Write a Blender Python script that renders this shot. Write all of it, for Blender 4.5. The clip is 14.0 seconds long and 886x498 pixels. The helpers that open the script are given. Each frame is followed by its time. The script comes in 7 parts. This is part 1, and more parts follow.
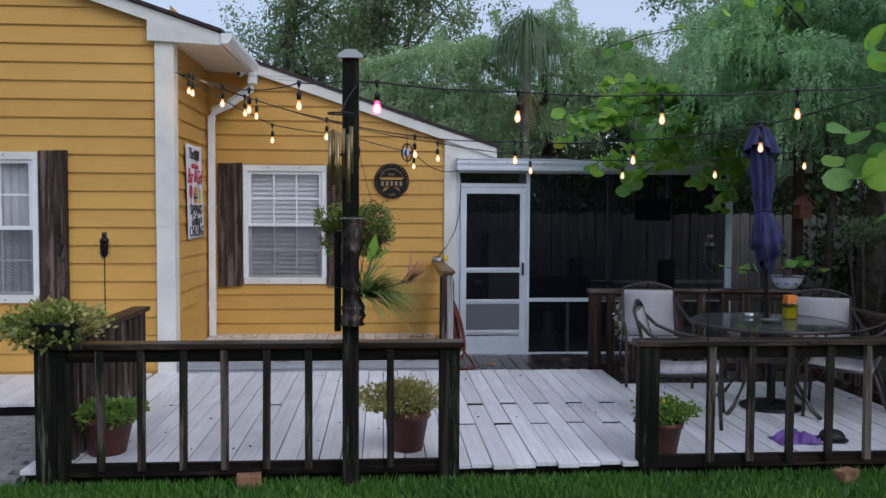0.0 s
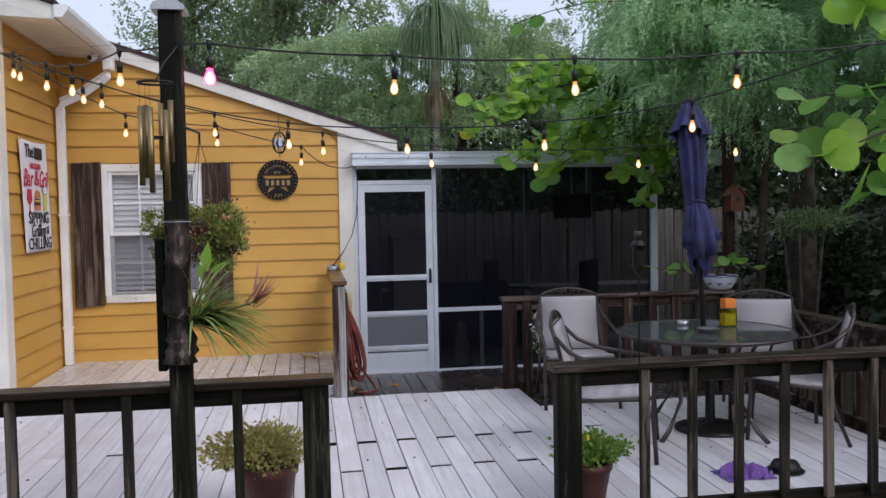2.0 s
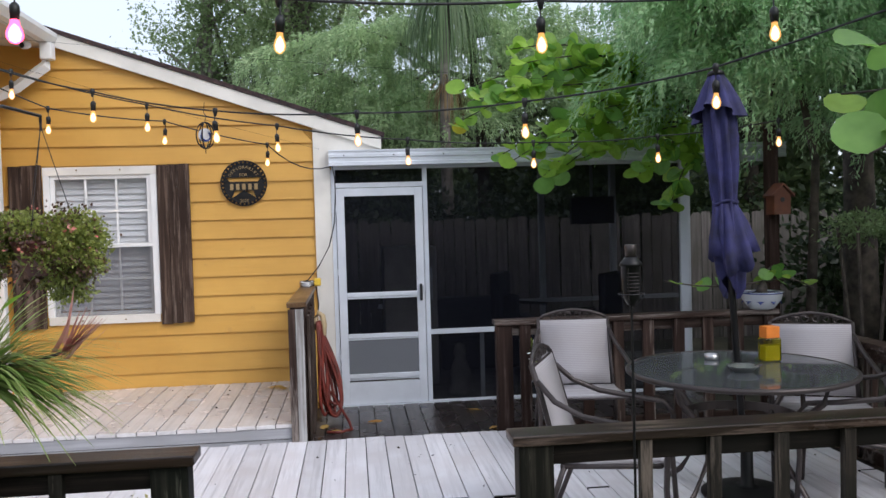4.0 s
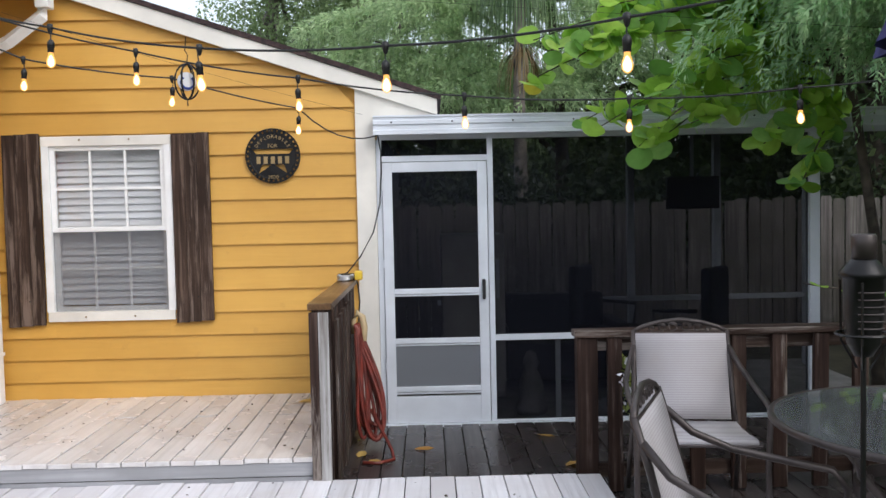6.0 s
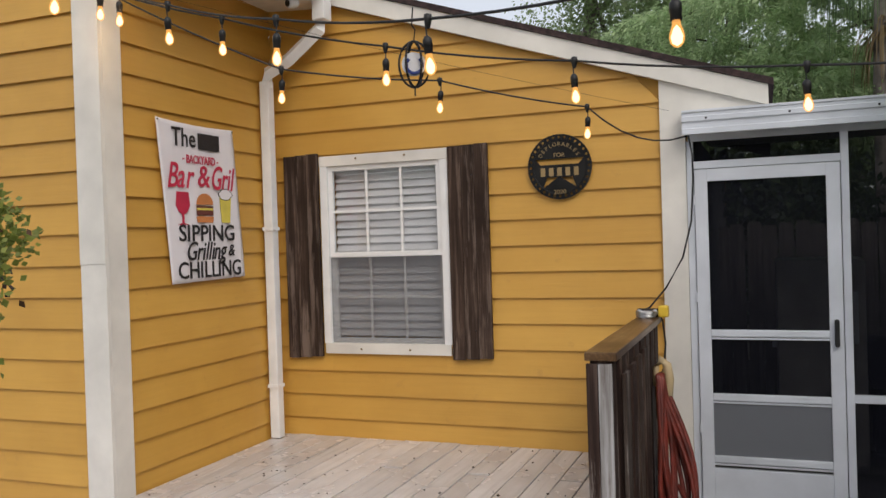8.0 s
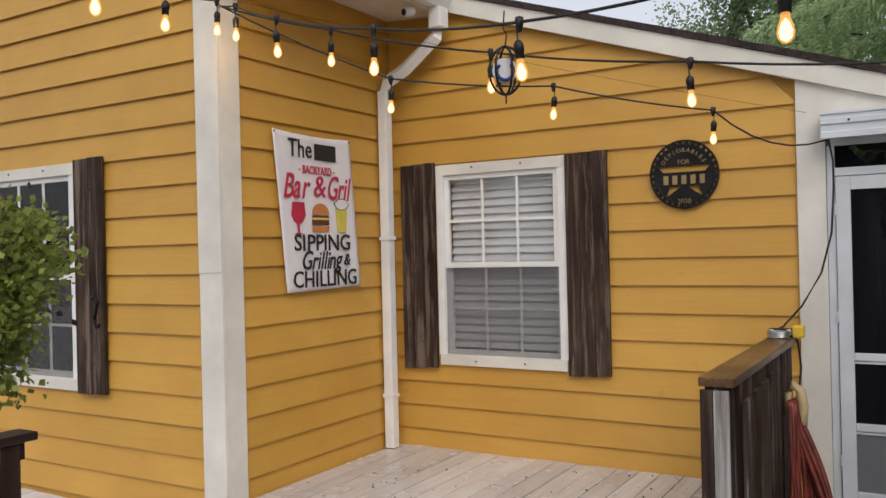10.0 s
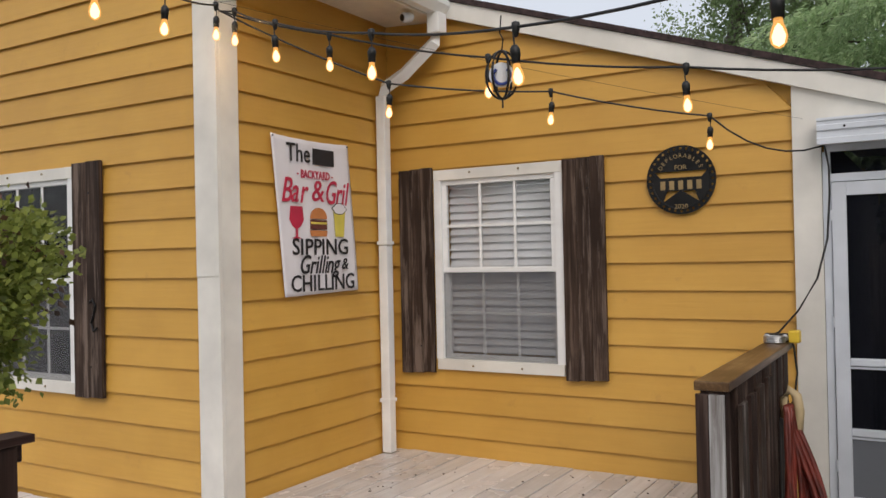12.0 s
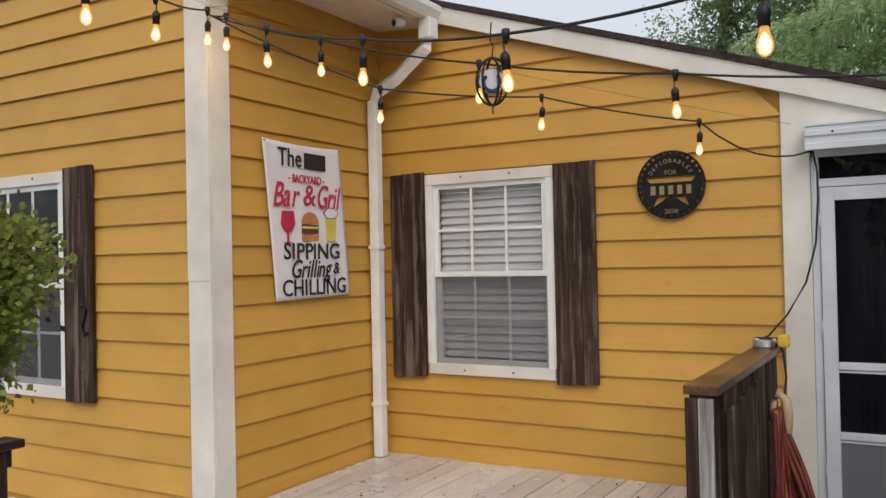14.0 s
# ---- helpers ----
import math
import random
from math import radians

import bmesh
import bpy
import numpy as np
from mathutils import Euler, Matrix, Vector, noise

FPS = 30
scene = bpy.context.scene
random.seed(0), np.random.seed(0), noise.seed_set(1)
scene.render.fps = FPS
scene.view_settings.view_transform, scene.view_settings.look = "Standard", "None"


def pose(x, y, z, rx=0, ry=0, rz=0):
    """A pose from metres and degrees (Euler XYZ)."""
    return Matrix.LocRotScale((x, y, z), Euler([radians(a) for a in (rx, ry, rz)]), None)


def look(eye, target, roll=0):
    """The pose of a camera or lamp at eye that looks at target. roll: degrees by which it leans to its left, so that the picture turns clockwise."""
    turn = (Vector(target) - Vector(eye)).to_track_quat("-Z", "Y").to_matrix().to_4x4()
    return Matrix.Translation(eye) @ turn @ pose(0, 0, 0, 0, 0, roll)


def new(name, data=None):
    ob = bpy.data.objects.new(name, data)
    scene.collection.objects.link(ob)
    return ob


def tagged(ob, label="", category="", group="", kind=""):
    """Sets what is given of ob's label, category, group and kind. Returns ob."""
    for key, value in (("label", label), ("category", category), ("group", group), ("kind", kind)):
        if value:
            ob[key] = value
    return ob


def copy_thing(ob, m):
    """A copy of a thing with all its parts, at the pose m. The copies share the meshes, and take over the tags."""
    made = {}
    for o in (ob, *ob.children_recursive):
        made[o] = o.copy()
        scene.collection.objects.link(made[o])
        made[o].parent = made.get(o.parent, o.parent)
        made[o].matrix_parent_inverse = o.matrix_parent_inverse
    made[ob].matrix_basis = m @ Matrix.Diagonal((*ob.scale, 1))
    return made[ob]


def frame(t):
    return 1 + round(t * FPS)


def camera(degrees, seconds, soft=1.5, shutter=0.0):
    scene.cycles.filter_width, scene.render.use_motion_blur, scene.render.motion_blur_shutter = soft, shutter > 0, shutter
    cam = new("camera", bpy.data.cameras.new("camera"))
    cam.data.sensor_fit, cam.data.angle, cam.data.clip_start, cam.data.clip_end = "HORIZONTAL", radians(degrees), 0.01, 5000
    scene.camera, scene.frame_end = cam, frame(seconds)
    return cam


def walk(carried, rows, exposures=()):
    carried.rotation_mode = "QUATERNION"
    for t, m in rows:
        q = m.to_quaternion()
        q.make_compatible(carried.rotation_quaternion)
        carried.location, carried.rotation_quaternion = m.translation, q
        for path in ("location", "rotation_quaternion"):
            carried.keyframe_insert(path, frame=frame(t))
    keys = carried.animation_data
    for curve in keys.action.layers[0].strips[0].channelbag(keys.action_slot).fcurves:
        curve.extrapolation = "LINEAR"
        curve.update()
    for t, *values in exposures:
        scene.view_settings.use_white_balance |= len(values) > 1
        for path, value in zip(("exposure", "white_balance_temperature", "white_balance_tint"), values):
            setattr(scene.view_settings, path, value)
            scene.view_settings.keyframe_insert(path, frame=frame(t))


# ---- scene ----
cam = camera(56.0, 14.0)
SKY, SUN = 0.145, 1.35
PATH = [
    (0, (0.09, -0.079, 1.629), (0.234, 1.914, 1.537), 0.3),
    (0.5, (0.116, 0.183, 1.621), (0.402, 2.161, 1.527), 0.1),
    (1, (0.248, 0.36, 1.585), (0.553, 2.335, 1.502), -0.7),
    (1.5, (0.423, 0.667, 1.595), (0.733, 2.641, 1.515), -1.1),
    (2, (0.501, 1.035, 1.594), (0.819, 3.008, 1.509), -1.1),
    (2.5, (0.634, 1.296, 1.598), (0.95, 3.269, 1.533), -1.6),
    (5, (1.378, 2.916, 1.545), (1.541, 4.908, 1.464), -1.1),
    (5.5, (1.388, 3.27, 1.519), (1.547, 5.261, 1.419), -0.8),
    (6, (1.389, 3.585, 1.542), (1.421, 5.583, 1.448), -1.2),
    (6.5, (1.476, 3.921, 1.536), (1.143, 5.892, 1.468), -1.8),
    (7, (1.47, 4.173, 1.53), (0.978, 6.111, 1.485), -1.7),
    (7.5, (1.441, 4.481, 1.518), (0.862, 6.395, 1.496), -1.7),
    (8, (1.437, 4.724, 1.528), (0.713, 6.588, 1.508), -1.8),
    (8.5, (1.508, 4.89, 1.547), (0.575, 6.659, 1.543), -2.1),
    (11, (1.535, 4.933, 1.556), (0.502, 6.646, 1.562), -1.3),
    (11.5, (1.537, 4.922, 1.547), (0.511, 6.638, 1.561), -1.2),
    (12, (1.547, 4.922, 1.545), (0.524, 6.64, 1.563), -1.2),
    (12.5, (1.547, 4.916, 1.546), (0.53, 6.638, 1.566), -1.2),
    (13, (1.54, 4.916, 1.546), (0.528, 6.641, 1.573), -1.2),
    (13.5, (1.547, 4.913, 1.546), (0.539, 6.641, 1.575), -1.2),
    (14, (1.559, 4.913, 1.551), (0.552, 6.641, 1.577), -1.2),
]
walk(cam, [(t, look(eye, target, roll)) for t, eye, target, roll in PATH],
     [(0.0, -0.45, 5450, 12), (0.5, -0.25, 5600, 14), (1.5, -0.06, 5850, 15), (2.5, -0.26, 5850, 17), (5.0, 0.4, 6000, 11), (6.0, 0.36, 6050, 11), (6.5, 0.2, 6300, 10), (7.0, -0.2, 6450, 12), (7.5, -0.2, 6500, 12), (8.5, -0.25, 6550, 12), (14.0, -0.25, 6550, 12)])

# ---- world and light ----
world = bpy.data.worlds.new("overcast_sky")
scene.world = world
world.use_nodes = True
wn = world.node_tree.nodes
wl = world.node_tree.links
sky = wn.new("ShaderNodeTexSky")
sky.sky_type = "NISHITA"
sky.sun_disc = False
sky.sun_elevation = radians(40)
sky.sun_rotation = radians(142)
sky.air_density, sky.dust_density, sky.ozone_density = 1.0, 4.0, 1.0
wn["Background"].inputs["Strength"].default_value = SKY
haze = wn.new("ShaderNodeMixRGB")
haze.inputs["Fac"].default_value = 0.65
haze.inputs["Color2"].default_value = (7.7, 8.0, 8.4, 1)
wl.new(sky.outputs[0], haze.inputs["Color1"])
wl.new(haze.outputs[0], wn["Background"].inputs["Color"])
sun = new("sun", bpy.data.lights.new("sun", "SUN"))
sun.data.energy, sun.data.angle, sun.data.color = SUN, radians(40), (1.0, 0.97, 0.93)
sun.matrix_world = look((10, -13, 14), (0, 0, 0))


# ---- materials ----
class Nodes:
    def __init__(self, name):
        self.mat = bpy.data.materials.new(name)
        self.mat.use_nodes = True
        self.t = self.mat.node_tree
        self.b = self.t.nodes["Principled BSDF"]
        self.co = self.add("ShaderNodeTexCoord")

    def add(self, kind, **inputs):
        n = self.t.nodes.new(kind)
        for k, v in inputs.items():
            n.inputs[k].default_value = v
        return n

    def link(self, a, b):
        self.t.links.new(a, b)

    def mapped(self, scale, generated=False, rand=True):
        m = self.add("ShaderNodeMapping")
        m.inputs["Scale"].default_value = scale
        src = self.co.outputs["Object"]
        if rand:
            info = self.add("ShaderNodeObjectInfo")
            vm = self.add("ShaderNodeVectorMath")
            vm.operation = "MULTIPLY_ADD"
            comb = self.add("ShaderNodeCombineXYZ")
            for i in range(3):
                self.link(info.outputs["Random"], comb.inputs[i])
            self.link(comb.outputs[0], vm.inputs[0])
            vm.inputs[1].default_value = (37.0, 53.0, 71.0)
            self.link(src, vm.inputs[2])
            src = vm.outputs[0]
        self.link(src, m.inputs["Vector"])
        return m.outputs[0]

    def noise(self, vec, scale, detail=4.0, rough=0.55):
        n = self.add("ShaderNodeTexNoise", Scale=scale, Detail=detail, Roughness=rough)
        self.link(vec, n.inputs["Vector"])
        return n.outputs["Fac"]

    def ramp(self, fac, stops):
        r = self.add("ShaderNodeValToRGB")
        e = r.color_ramp.elements
        while len(e) < len(stops):
            e.new(0.5)
        for el, (p, c) in zip(e, stops):
            el.position = p
            el.color = (*c, 1) if len(c) == 3 else c
        self.link(fac, r.inputs["Fac"])
        return r.outputs["Color"]

    def mix(self, fac, a, b, mode="MIX"):
        m = self.add("ShaderNodeMixRGB")
        m.blend_type = mode
        for sock, v in (("Fac", fac), ("Color1", a), ("Color2", b)):
            if isinstance(v, bpy.types.NodeSocket):
                self.link(v, m.inputs[sock])
            elif sock == "Fac":
                m.inputs[sock].default_value = v
            else:
                m.inputs[sock].default_value = (*v, 1)
        return m.outputs[0]

    def bump(self, h, strength=0.3, dist=0.005):
        n = self.add("ShaderNodeBump", Strength=strength, Distance=dist)
        self.link(h, n.inputs["Height"])
        self.link(n.outputs[0], self.b.inputs["Normal"])

    def rough(self, fac, lo, hi):
        m = self.add("ShaderNodeMapRange")
        m.inputs["To Min"].default_value, m.inputs["To Max"].default_value = lo, hi
        self.link(fac, m.inputs["Value"])
        self.link(m.outputs[0], self.b.inputs["Roughness"])


def plain(name, col, rough=0.5, metal=0.0, vary=0.12, scale=6.0, bump=0.08):
    """A painted, cast or woven surface with soft blotches and a fine relief."""
    n = Nodes(name)
    v = n.mapped((1, 1, 1))
    big = n.noise(v, scale, 5.0)
    fine = n.noise(v, scale * 14, 3.0)
    lo = tuple(c * (1 - vary * 1.6) for c in col)
    hi = tuple(min(1, c * (1 + vary)) for c in col)
    n.link(n.ramp(big, [(0.3, lo), (0.7, hi)]), n.b.inputs["Base Color"])
    n.b.inputs["Metallic"].default_value = metal
    n.rough(fine, max(0.02, rough - 0.1), min(1, rough + 0.12))
    n.bump(fine, bump, 0.002)
    return n.mat


def wood(name, dark, mid, light, axis, rough=(0.45, 0.8), fine=1.0, stain=None, worn=None, spec=0.5, much=0.6):
    """Weathered boards: grain along one axis, blotches, optional stains and worn paint."""
    n = Nodes(name)
    sc = [28.0, 28.0, 28.0]
    sc["xyz".index(axis)] = 1.1
    v = n.mapped(tuple(sc))
    grain = n.noise(v, fine, 6.0, 0.65)
    v2 = n.mapped((1, 1, 1))
    blot = n.noise(v2, 2.3, 5.0)
    col = n.ramp(grain, [(0.3, dark), (0.52, mid), (0.75, light)])
    if stain:
        col = n.mix(n.ramp(blot, [(0.42, (0, 0, 0)), (0.66, (1, 1, 1))]), col, stain)
    if worn:
        sc2 = [9.0, 9.0, 9.0]
        sc2["xyz".index(axis)] = 0.7
        patch = n.noise(n.mapped(tuple(sc2)), 1.0, 7.0, 0.7)
        col = n.mix(n.ramp(patch, [(much, (0, 0, 0)), (much + 0.08, (1, 1, 1))]), col, worn)
    info = n.add("ShaderNodeObjectInfo")
    tone = n.ramp(info.outputs["Random"], [(0.0, (0.78, 0.78, 0.78)), (1.0, (1.0, 1.0, 1.0))])
    n.link(n.mix(1.0, col, tone, "MULTIPLY"), n.b.inputs["Base Color"])
    n.rough(blot, *rough)
    n.b.inputs["Specular IOR Level"].default_value = spec
    n.bump(grain, 0.45, 0.004)
    return n.mat


def sling_mat(name):
    """Ribbed woven sling cloth with thin cross stripes."""
    n = Nodes(name)
    v = n.mapped((1, 1, 1), rand=False)
    wave = n.add("ShaderNodeTexWave", Scale=26.0, Distortion=0.4, Detail=2.0)
    wave.bands_direction = "Z"
    n.link(v, wave.inputs["Vector"])
    fine = n.noise(v, 160.0, 2.0)
    col = n.ramp(wave.outputs["Fac"], [(0.15, (0.34, 0.315, 0.32)), (0.5, (0.41, 0.385, 0.395))])
    n.link(n.mix(n.ramp(n.noise(v, 3.0), [(0.45, (0, 0, 0)), (0.75, (0.5, 0.5, 0.5))]), col, (0.33, 0.29, 0.26)), n.b.inputs["Base Color"])
    n.b.inputs["Roughness"].default_value = 0.75
    n.bump(fine, 0.35, 0.001)
    return n.mat


def sky_film_glass(name, tint, film, part):
    """Tinted glass with a dull pale film that stands in for reflected sky."""
    n = Nodes(name)
    gl = n.add("ShaderNodeBsdfGlossy", Roughness=0.06)
    tr = n.add("ShaderNodeBsdfTransparent")
    tr.inputs["Color"].default_value = (*tint, 1)
    n.b.inputs["Roughness"].default_value = 0.7
    spots = n.noise(n.mapped((1, 1, 1)), 9.0, 5.0)
    n.link(n.ramp(spots, [(0.3, tuple(c * 0.7 for c in film)), (0.7, film)]), n.b.inputs["Base Color"])
    m1 = n.add("ShaderNodeMixShader")
    m1.inputs[0].default_value = part
    n.link(tr.outputs[0], m1.inputs[1])
    n.link(n.b.outputs[0], m1.inputs[2])
    fr = n.add("ShaderNodeFresnel", IOR=1.7)
    m2 = n.add("ShaderNodeMixShader")
    n.link(fr.outputs[0], m2.inputs[0])
    n.link(m1.outputs[0], m2.inputs[1])
    n.link(gl.outputs[0], m2.inputs[2])
    n.link(m2.outputs[0], n.t.nodes["Material Output"].inputs["Surface"])
    return n.mat


def siding_paint(name, axis):
    """Yellow house paint on lapped hardboard with a pressed wood grain."""
    n = Nodes(name)
    sc = [40.0, 40.0, 40.0]
    sc["xyz".index(axis)] = 2.5
    grain = n.noise(n.mapped(tuple(sc)), 1.0, 5.0, 0.6)
    v = n.mapped((1, 1, 1))
    blot = n.noise(v, 1.4, 6.0)
    dirt = n.noise(v, 7.0, 6.0, 0.7)
    col = n.ramp(blot, [(0.3, (0.53, 0.285, 0.05)), (0.7, (0.62, 0.35, 0.068))])
    col = n.mix(n.ramp(dirt, [(0.62, (0, 0, 0)), (0.8, (0.45, 0.45, 0.45))]), col, (0.36, 0.19, 0.05))
    col = n.mix(1.0, col, n.ramp(grain, [(0.3, (0.97, 0.968, 0.96)), (0.6, (1.01, 1.01, 1.01))]), "MULTIPLY")
    info = n.add("ShaderNodeObjectInfo")
    col = n.mix(1.0, col, n.ramp(info.outputs["Random"], [(0.0, (0.94, 0.935, 0.92)), (1.0, (1.02, 1.02, 1.02))]), "MULTIPLY")
    n.link(col, n.b.inputs["Base Color"])
    n.rough(blot, 0.42, 0.6)
    n.bump(grain, 0.5, 0.003)
    return n.mat


def leaf_mat(name, a, b, trans=0.35, rough=0.5):
    n = Nodes(name)
    geo = n.add("ShaderNodeNewGeometry")
    info = n.add("ShaderNodeObjectInfo")
    add = n.add("ShaderNodeMath")
    add.operation = "ADD"
    n.link(geo.outputs["Random Per Island"], add.inputs[0])
    n.link(info.outputs["Random"], add.inputs[1])
    fr = n.add("ShaderNodeMath")
    fr.operation = "FRACT"
    n.link(add.outputs[0], fr.inputs[0])
    blot = n.noise(n.mapped((1, 1, 1), rand=False), 1.2, 3.0)
    c = n.ramp(fr.outputs[0], [(0.0, a), (1.0, b)])
    c = n.mix(n.ramp(blot, [(0.35, (0, 0, 0)), (0.7, (0.5, 0.5, 0.5))]), c, tuple(x * 0.55 for x in a))
    n.link(c, n.b.inputs["Base Color"])
    n.b.inputs["Roughness"].default_value = rough
    tr = n.add("ShaderNodeBsdfTranslucent")
    n.link(c, tr.inputs["Color"])
    mx = n.add("ShaderNodeMixShader")
    mx.inputs[0].default_value = trans
    n.link(n.b.outputs[0], mx.inputs[1])
    n.link(tr.outputs[0], mx.inputs[2])
    n.link(mx.outputs[0], n.t.nodes["Material Output"].inputs["Surface"])
    return n.mat


def screen_mat(name, clear, col):
    """Woven insect screen: part clear, part dull thread."""
    n = Nodes(name)
    n.b.inputs["Base Color"].default_value = (*col, 1)
    n.b.inputs["Roughness"].default_value = 0.8
    n.b.inputs["Specular IOR Level"].default_value = 0.05
    tr = n.add("ShaderNodeBsdfTransparent")
    mx = n.add("ShaderNodeMixShader")
    mx.inputs[0].default_value = clear
    n.link(n.b.outputs[0], mx.inputs[1])
    n.link(tr.outputs[0], mx.inputs[2])
    n.link(mx.outputs[0], n.t.nodes["Material Output"].inputs["Surface"])
    return n.mat


def glass_mat(name, col=(0.9, 0.95, 0.93), clear=0.75, rough=0.03):
    """Thin pane: clear, with a mirror gloss that grows towards grazing angles."""
    n = Nodes(name)
    gl = n.add("ShaderNodeBsdfGlossy", Roughness=rough)
    tr = n.add("ShaderNodeBsdfTransparent")
    tr.inputs["Color"].default_value = (*col, 1)
    fr = n.add("ShaderNodeFresnel", IOR=1.5)
    mx = n.add("ShaderNodeMixShader")
    n.link(fr.outputs[0], mx.inputs[0])
    n.link(tr.outputs[0], mx.inputs[1])
    n.link(gl.outputs[0], mx.inputs[2])
    n.link(mx.outputs[0], n.t.nodes["Material Output"].inputs["Surface"])
    return n.mat


def glow(name, col, strength):
    n = Nodes(name)
    e = n.add("ShaderNodeEmission", Strength=strength)
    e.inputs["Color"].default_value = (*col, 1)
    n.link(e.outputs[0], n.t.nodes["Material Output"].inputs["Surface"])
    return n.mat


def glow_glass(name, col, strength, part):
    """Bulb glass: partly clear, partly lit from within."""
    n = Nodes(name)
    e = n.add("ShaderNodeEmission", Strength=strength)
    e.inputs["Color"].default_value = (*col, 1)
    tr = n.add("ShaderNodeBsdfTransparent")
    mx = n.add("ShaderNodeMixShader")
    mx.inputs[0].default_value = part
    n.link(tr.outputs[0], mx.inputs[1])
    n.link(e.outputs[0], mx.inputs[2])
    n.link(mx.outputs[0], n.t.nodes["Material Output"].inputs["Surface"])
    return n.mat


M_SIDE_X = siding_paint("yellow_siding_x", "x")
M_SIDE_Y = siding_paint("yellow_siding_y", "y")
M_WALL = plain("yellow_wall", (0.5, 0.27, 0.045), 0.6)
M_TRIM = plain("cream_trim", (0.72, 0.69, 0.63), 0.45, vary=0.09, scale=3)
M_ALU = plain("white_aluminium", (0.63, 0.66, 0.71), 0.35, vary=0.08, scale=3)
M_VINYL = plain("white_vinyl", (0.8, 0.8, 0.79), 0.35, vary=0.05)
M_SHUT = wood("brown_shutter_wood", (0.01, 0.0065, 0.005), (0.058, 0.036, 0.026), (0.2, 0.14, 0.108), "z", fine=1.0, stain=(0.03, 0.018, 0.013), worn=(0.17, 0.125, 0.1), much=0.53, spec=0.15)
M_DECK = wood("white_deck_paint", (0.56, 0.54, 0.55), (0.8, 0.78, 0.8), (0.84, 0.82, 0.84), "y", (0.35, 0.6), stain=(0.7, 0.665, 0.67), worn=(0.42, 0.38, 0.36), much=0.66)
M_UPPER = wood("cream_deck_paint", (0.6, 0.575, 0.56), (0.74, 0.715, 0.7), (0.8, 0.775, 0.76), "y", (0.16, 0.36), stain=(0.62, 0.575, 0.55), worn=(0.3, 0.25, 0.22), much=0.68)
M_DECKX = wood("grey_fascia_paint", (0.28, 0.28, 0.29), (0.42, 0.42, 0.44), (0.52, 0.52, 0.54), "x", (0.4, 0.6), stain=(0.34, 0.34, 0.35))
M_WET = wood("wet_dark_deck", (0.022, 0.017, 0.016), (0.05, 0.04, 0.038), (0.1, 0.085, 0.08), "y", (0.15, 0.4), worn=(0.16, 0.15, 0.15))
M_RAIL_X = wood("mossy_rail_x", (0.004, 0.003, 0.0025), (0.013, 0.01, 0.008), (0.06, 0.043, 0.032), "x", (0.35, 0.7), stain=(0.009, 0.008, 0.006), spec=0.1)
M_RAIL_Y = wood("brown_side_rail_y", (0.01, 0.006, 0.005), (0.042, 0.021, 0.017), (0.12, 0.07, 0.055), "y", (0.25, 0.6), stain=(0.022, 0.012, 0.01), spec=0.2)
M_RAIL_Z = wood("mossy_rail_z", (0.003, 0.003, 0.002), (0.012, 0.011, 0.008), (0.07, 0.062, 0.044), "z", (0.5, 0.8), stain=(0.005, 0.006, 0.004), worn=(0.1, 0.095, 0.07), spec=0.1, much=0.57)
M_RED_X = wood("red_brown_rail_x", (0.014, 0.008, 0.006), (0.055, 0.034, 0.026), (0.2, 0.15, 0.12), "x", (0.3, 0.65), stain=(0.03, 0.018, 0.013), worn=(0.2, 0.17, 0.15), spec=0.15, much=0.55)
M_RED_Y = wood("tan_rail_y", (0.03, 0.016, 0.007), (0.13, 0.07, 0.03), (0.34, 0.22, 0.105), "y", (0.2, 0.45), stain=(0.075, 0.04, 0.018), spec=0.3)
M_RED_Z = wood("red_brown_rail_z", (0.008, 0.005, 0.004), (0.045, 0.026, 0.02), (0.2, 0.15, 0.12), "z", (0.5, 0.8), stain=(0.028, 0.014, 0.01), worn=(0.25, 0.215, 0.19), spec=0.15, much=0.57)
M_GREYWOOD = wood("grey_rail_z", (0.014, 0.01, 0.008), (0.07, 0.052, 0.042), (0.22, 0.18, 0.155), "z", (0.5, 0.8), stain=(0.045, 0.026, 0.018), worn=(0.28, 0.25, 0.23), spec=0.15, much=0.56)
M_PEEL = wood("peeling_white_z", (0.16, 0.14, 0.125), (0.42, 0.41, 0.4), (0.58, 0.57, 0.56), "z", (0.5, 0.8), worn=(0.1, 0.06, 0.045), much=0.5)
M_FENCE = wood("grey_fence_wood", (0.05, 0.045, 0.042), (0.17, 0.15, 0.138), (0.3, 0.275, 0.25), "z", (0.7, 0.9), stain=(0.12, 0.11, 0.09))
M_SHINGLE = plain("brown_shingle", (0.045, 0.026, 0.026), 0.9, vary=0.5, scale=30, bump=0.6)
M_SOFFIT = plain("cream_soffit", (0.66, 0.6, 0.5), 0.6, vary=0.08)
M_POT = plain("terracotta", (0.12, 0.036, 0.028), 0.5, vary=0.35)
M_BLIND = plain("white_blind", (0.8, 0.8, 0.81), 0.5, vary=0.03)
M_GLASS = glass_mat("window_glass", (0.98, 0.98, 0.98))
M_SCREEN = screen_mat("dark_screen", 0.5, (0.008, 0.009, 0.014))
M_SCREEN_WIN = screen_mat("window_screen", 0.66, (0.13, 0.13, 0.14))
M_SCREEN_LOW = screen_mat("pale_screen", 0.3, (0.2, 0.21, 0.23))
M_BLACK = plain("black_rubber", (0.007, 0.007, 0.007), 0.5, vary=0.2)
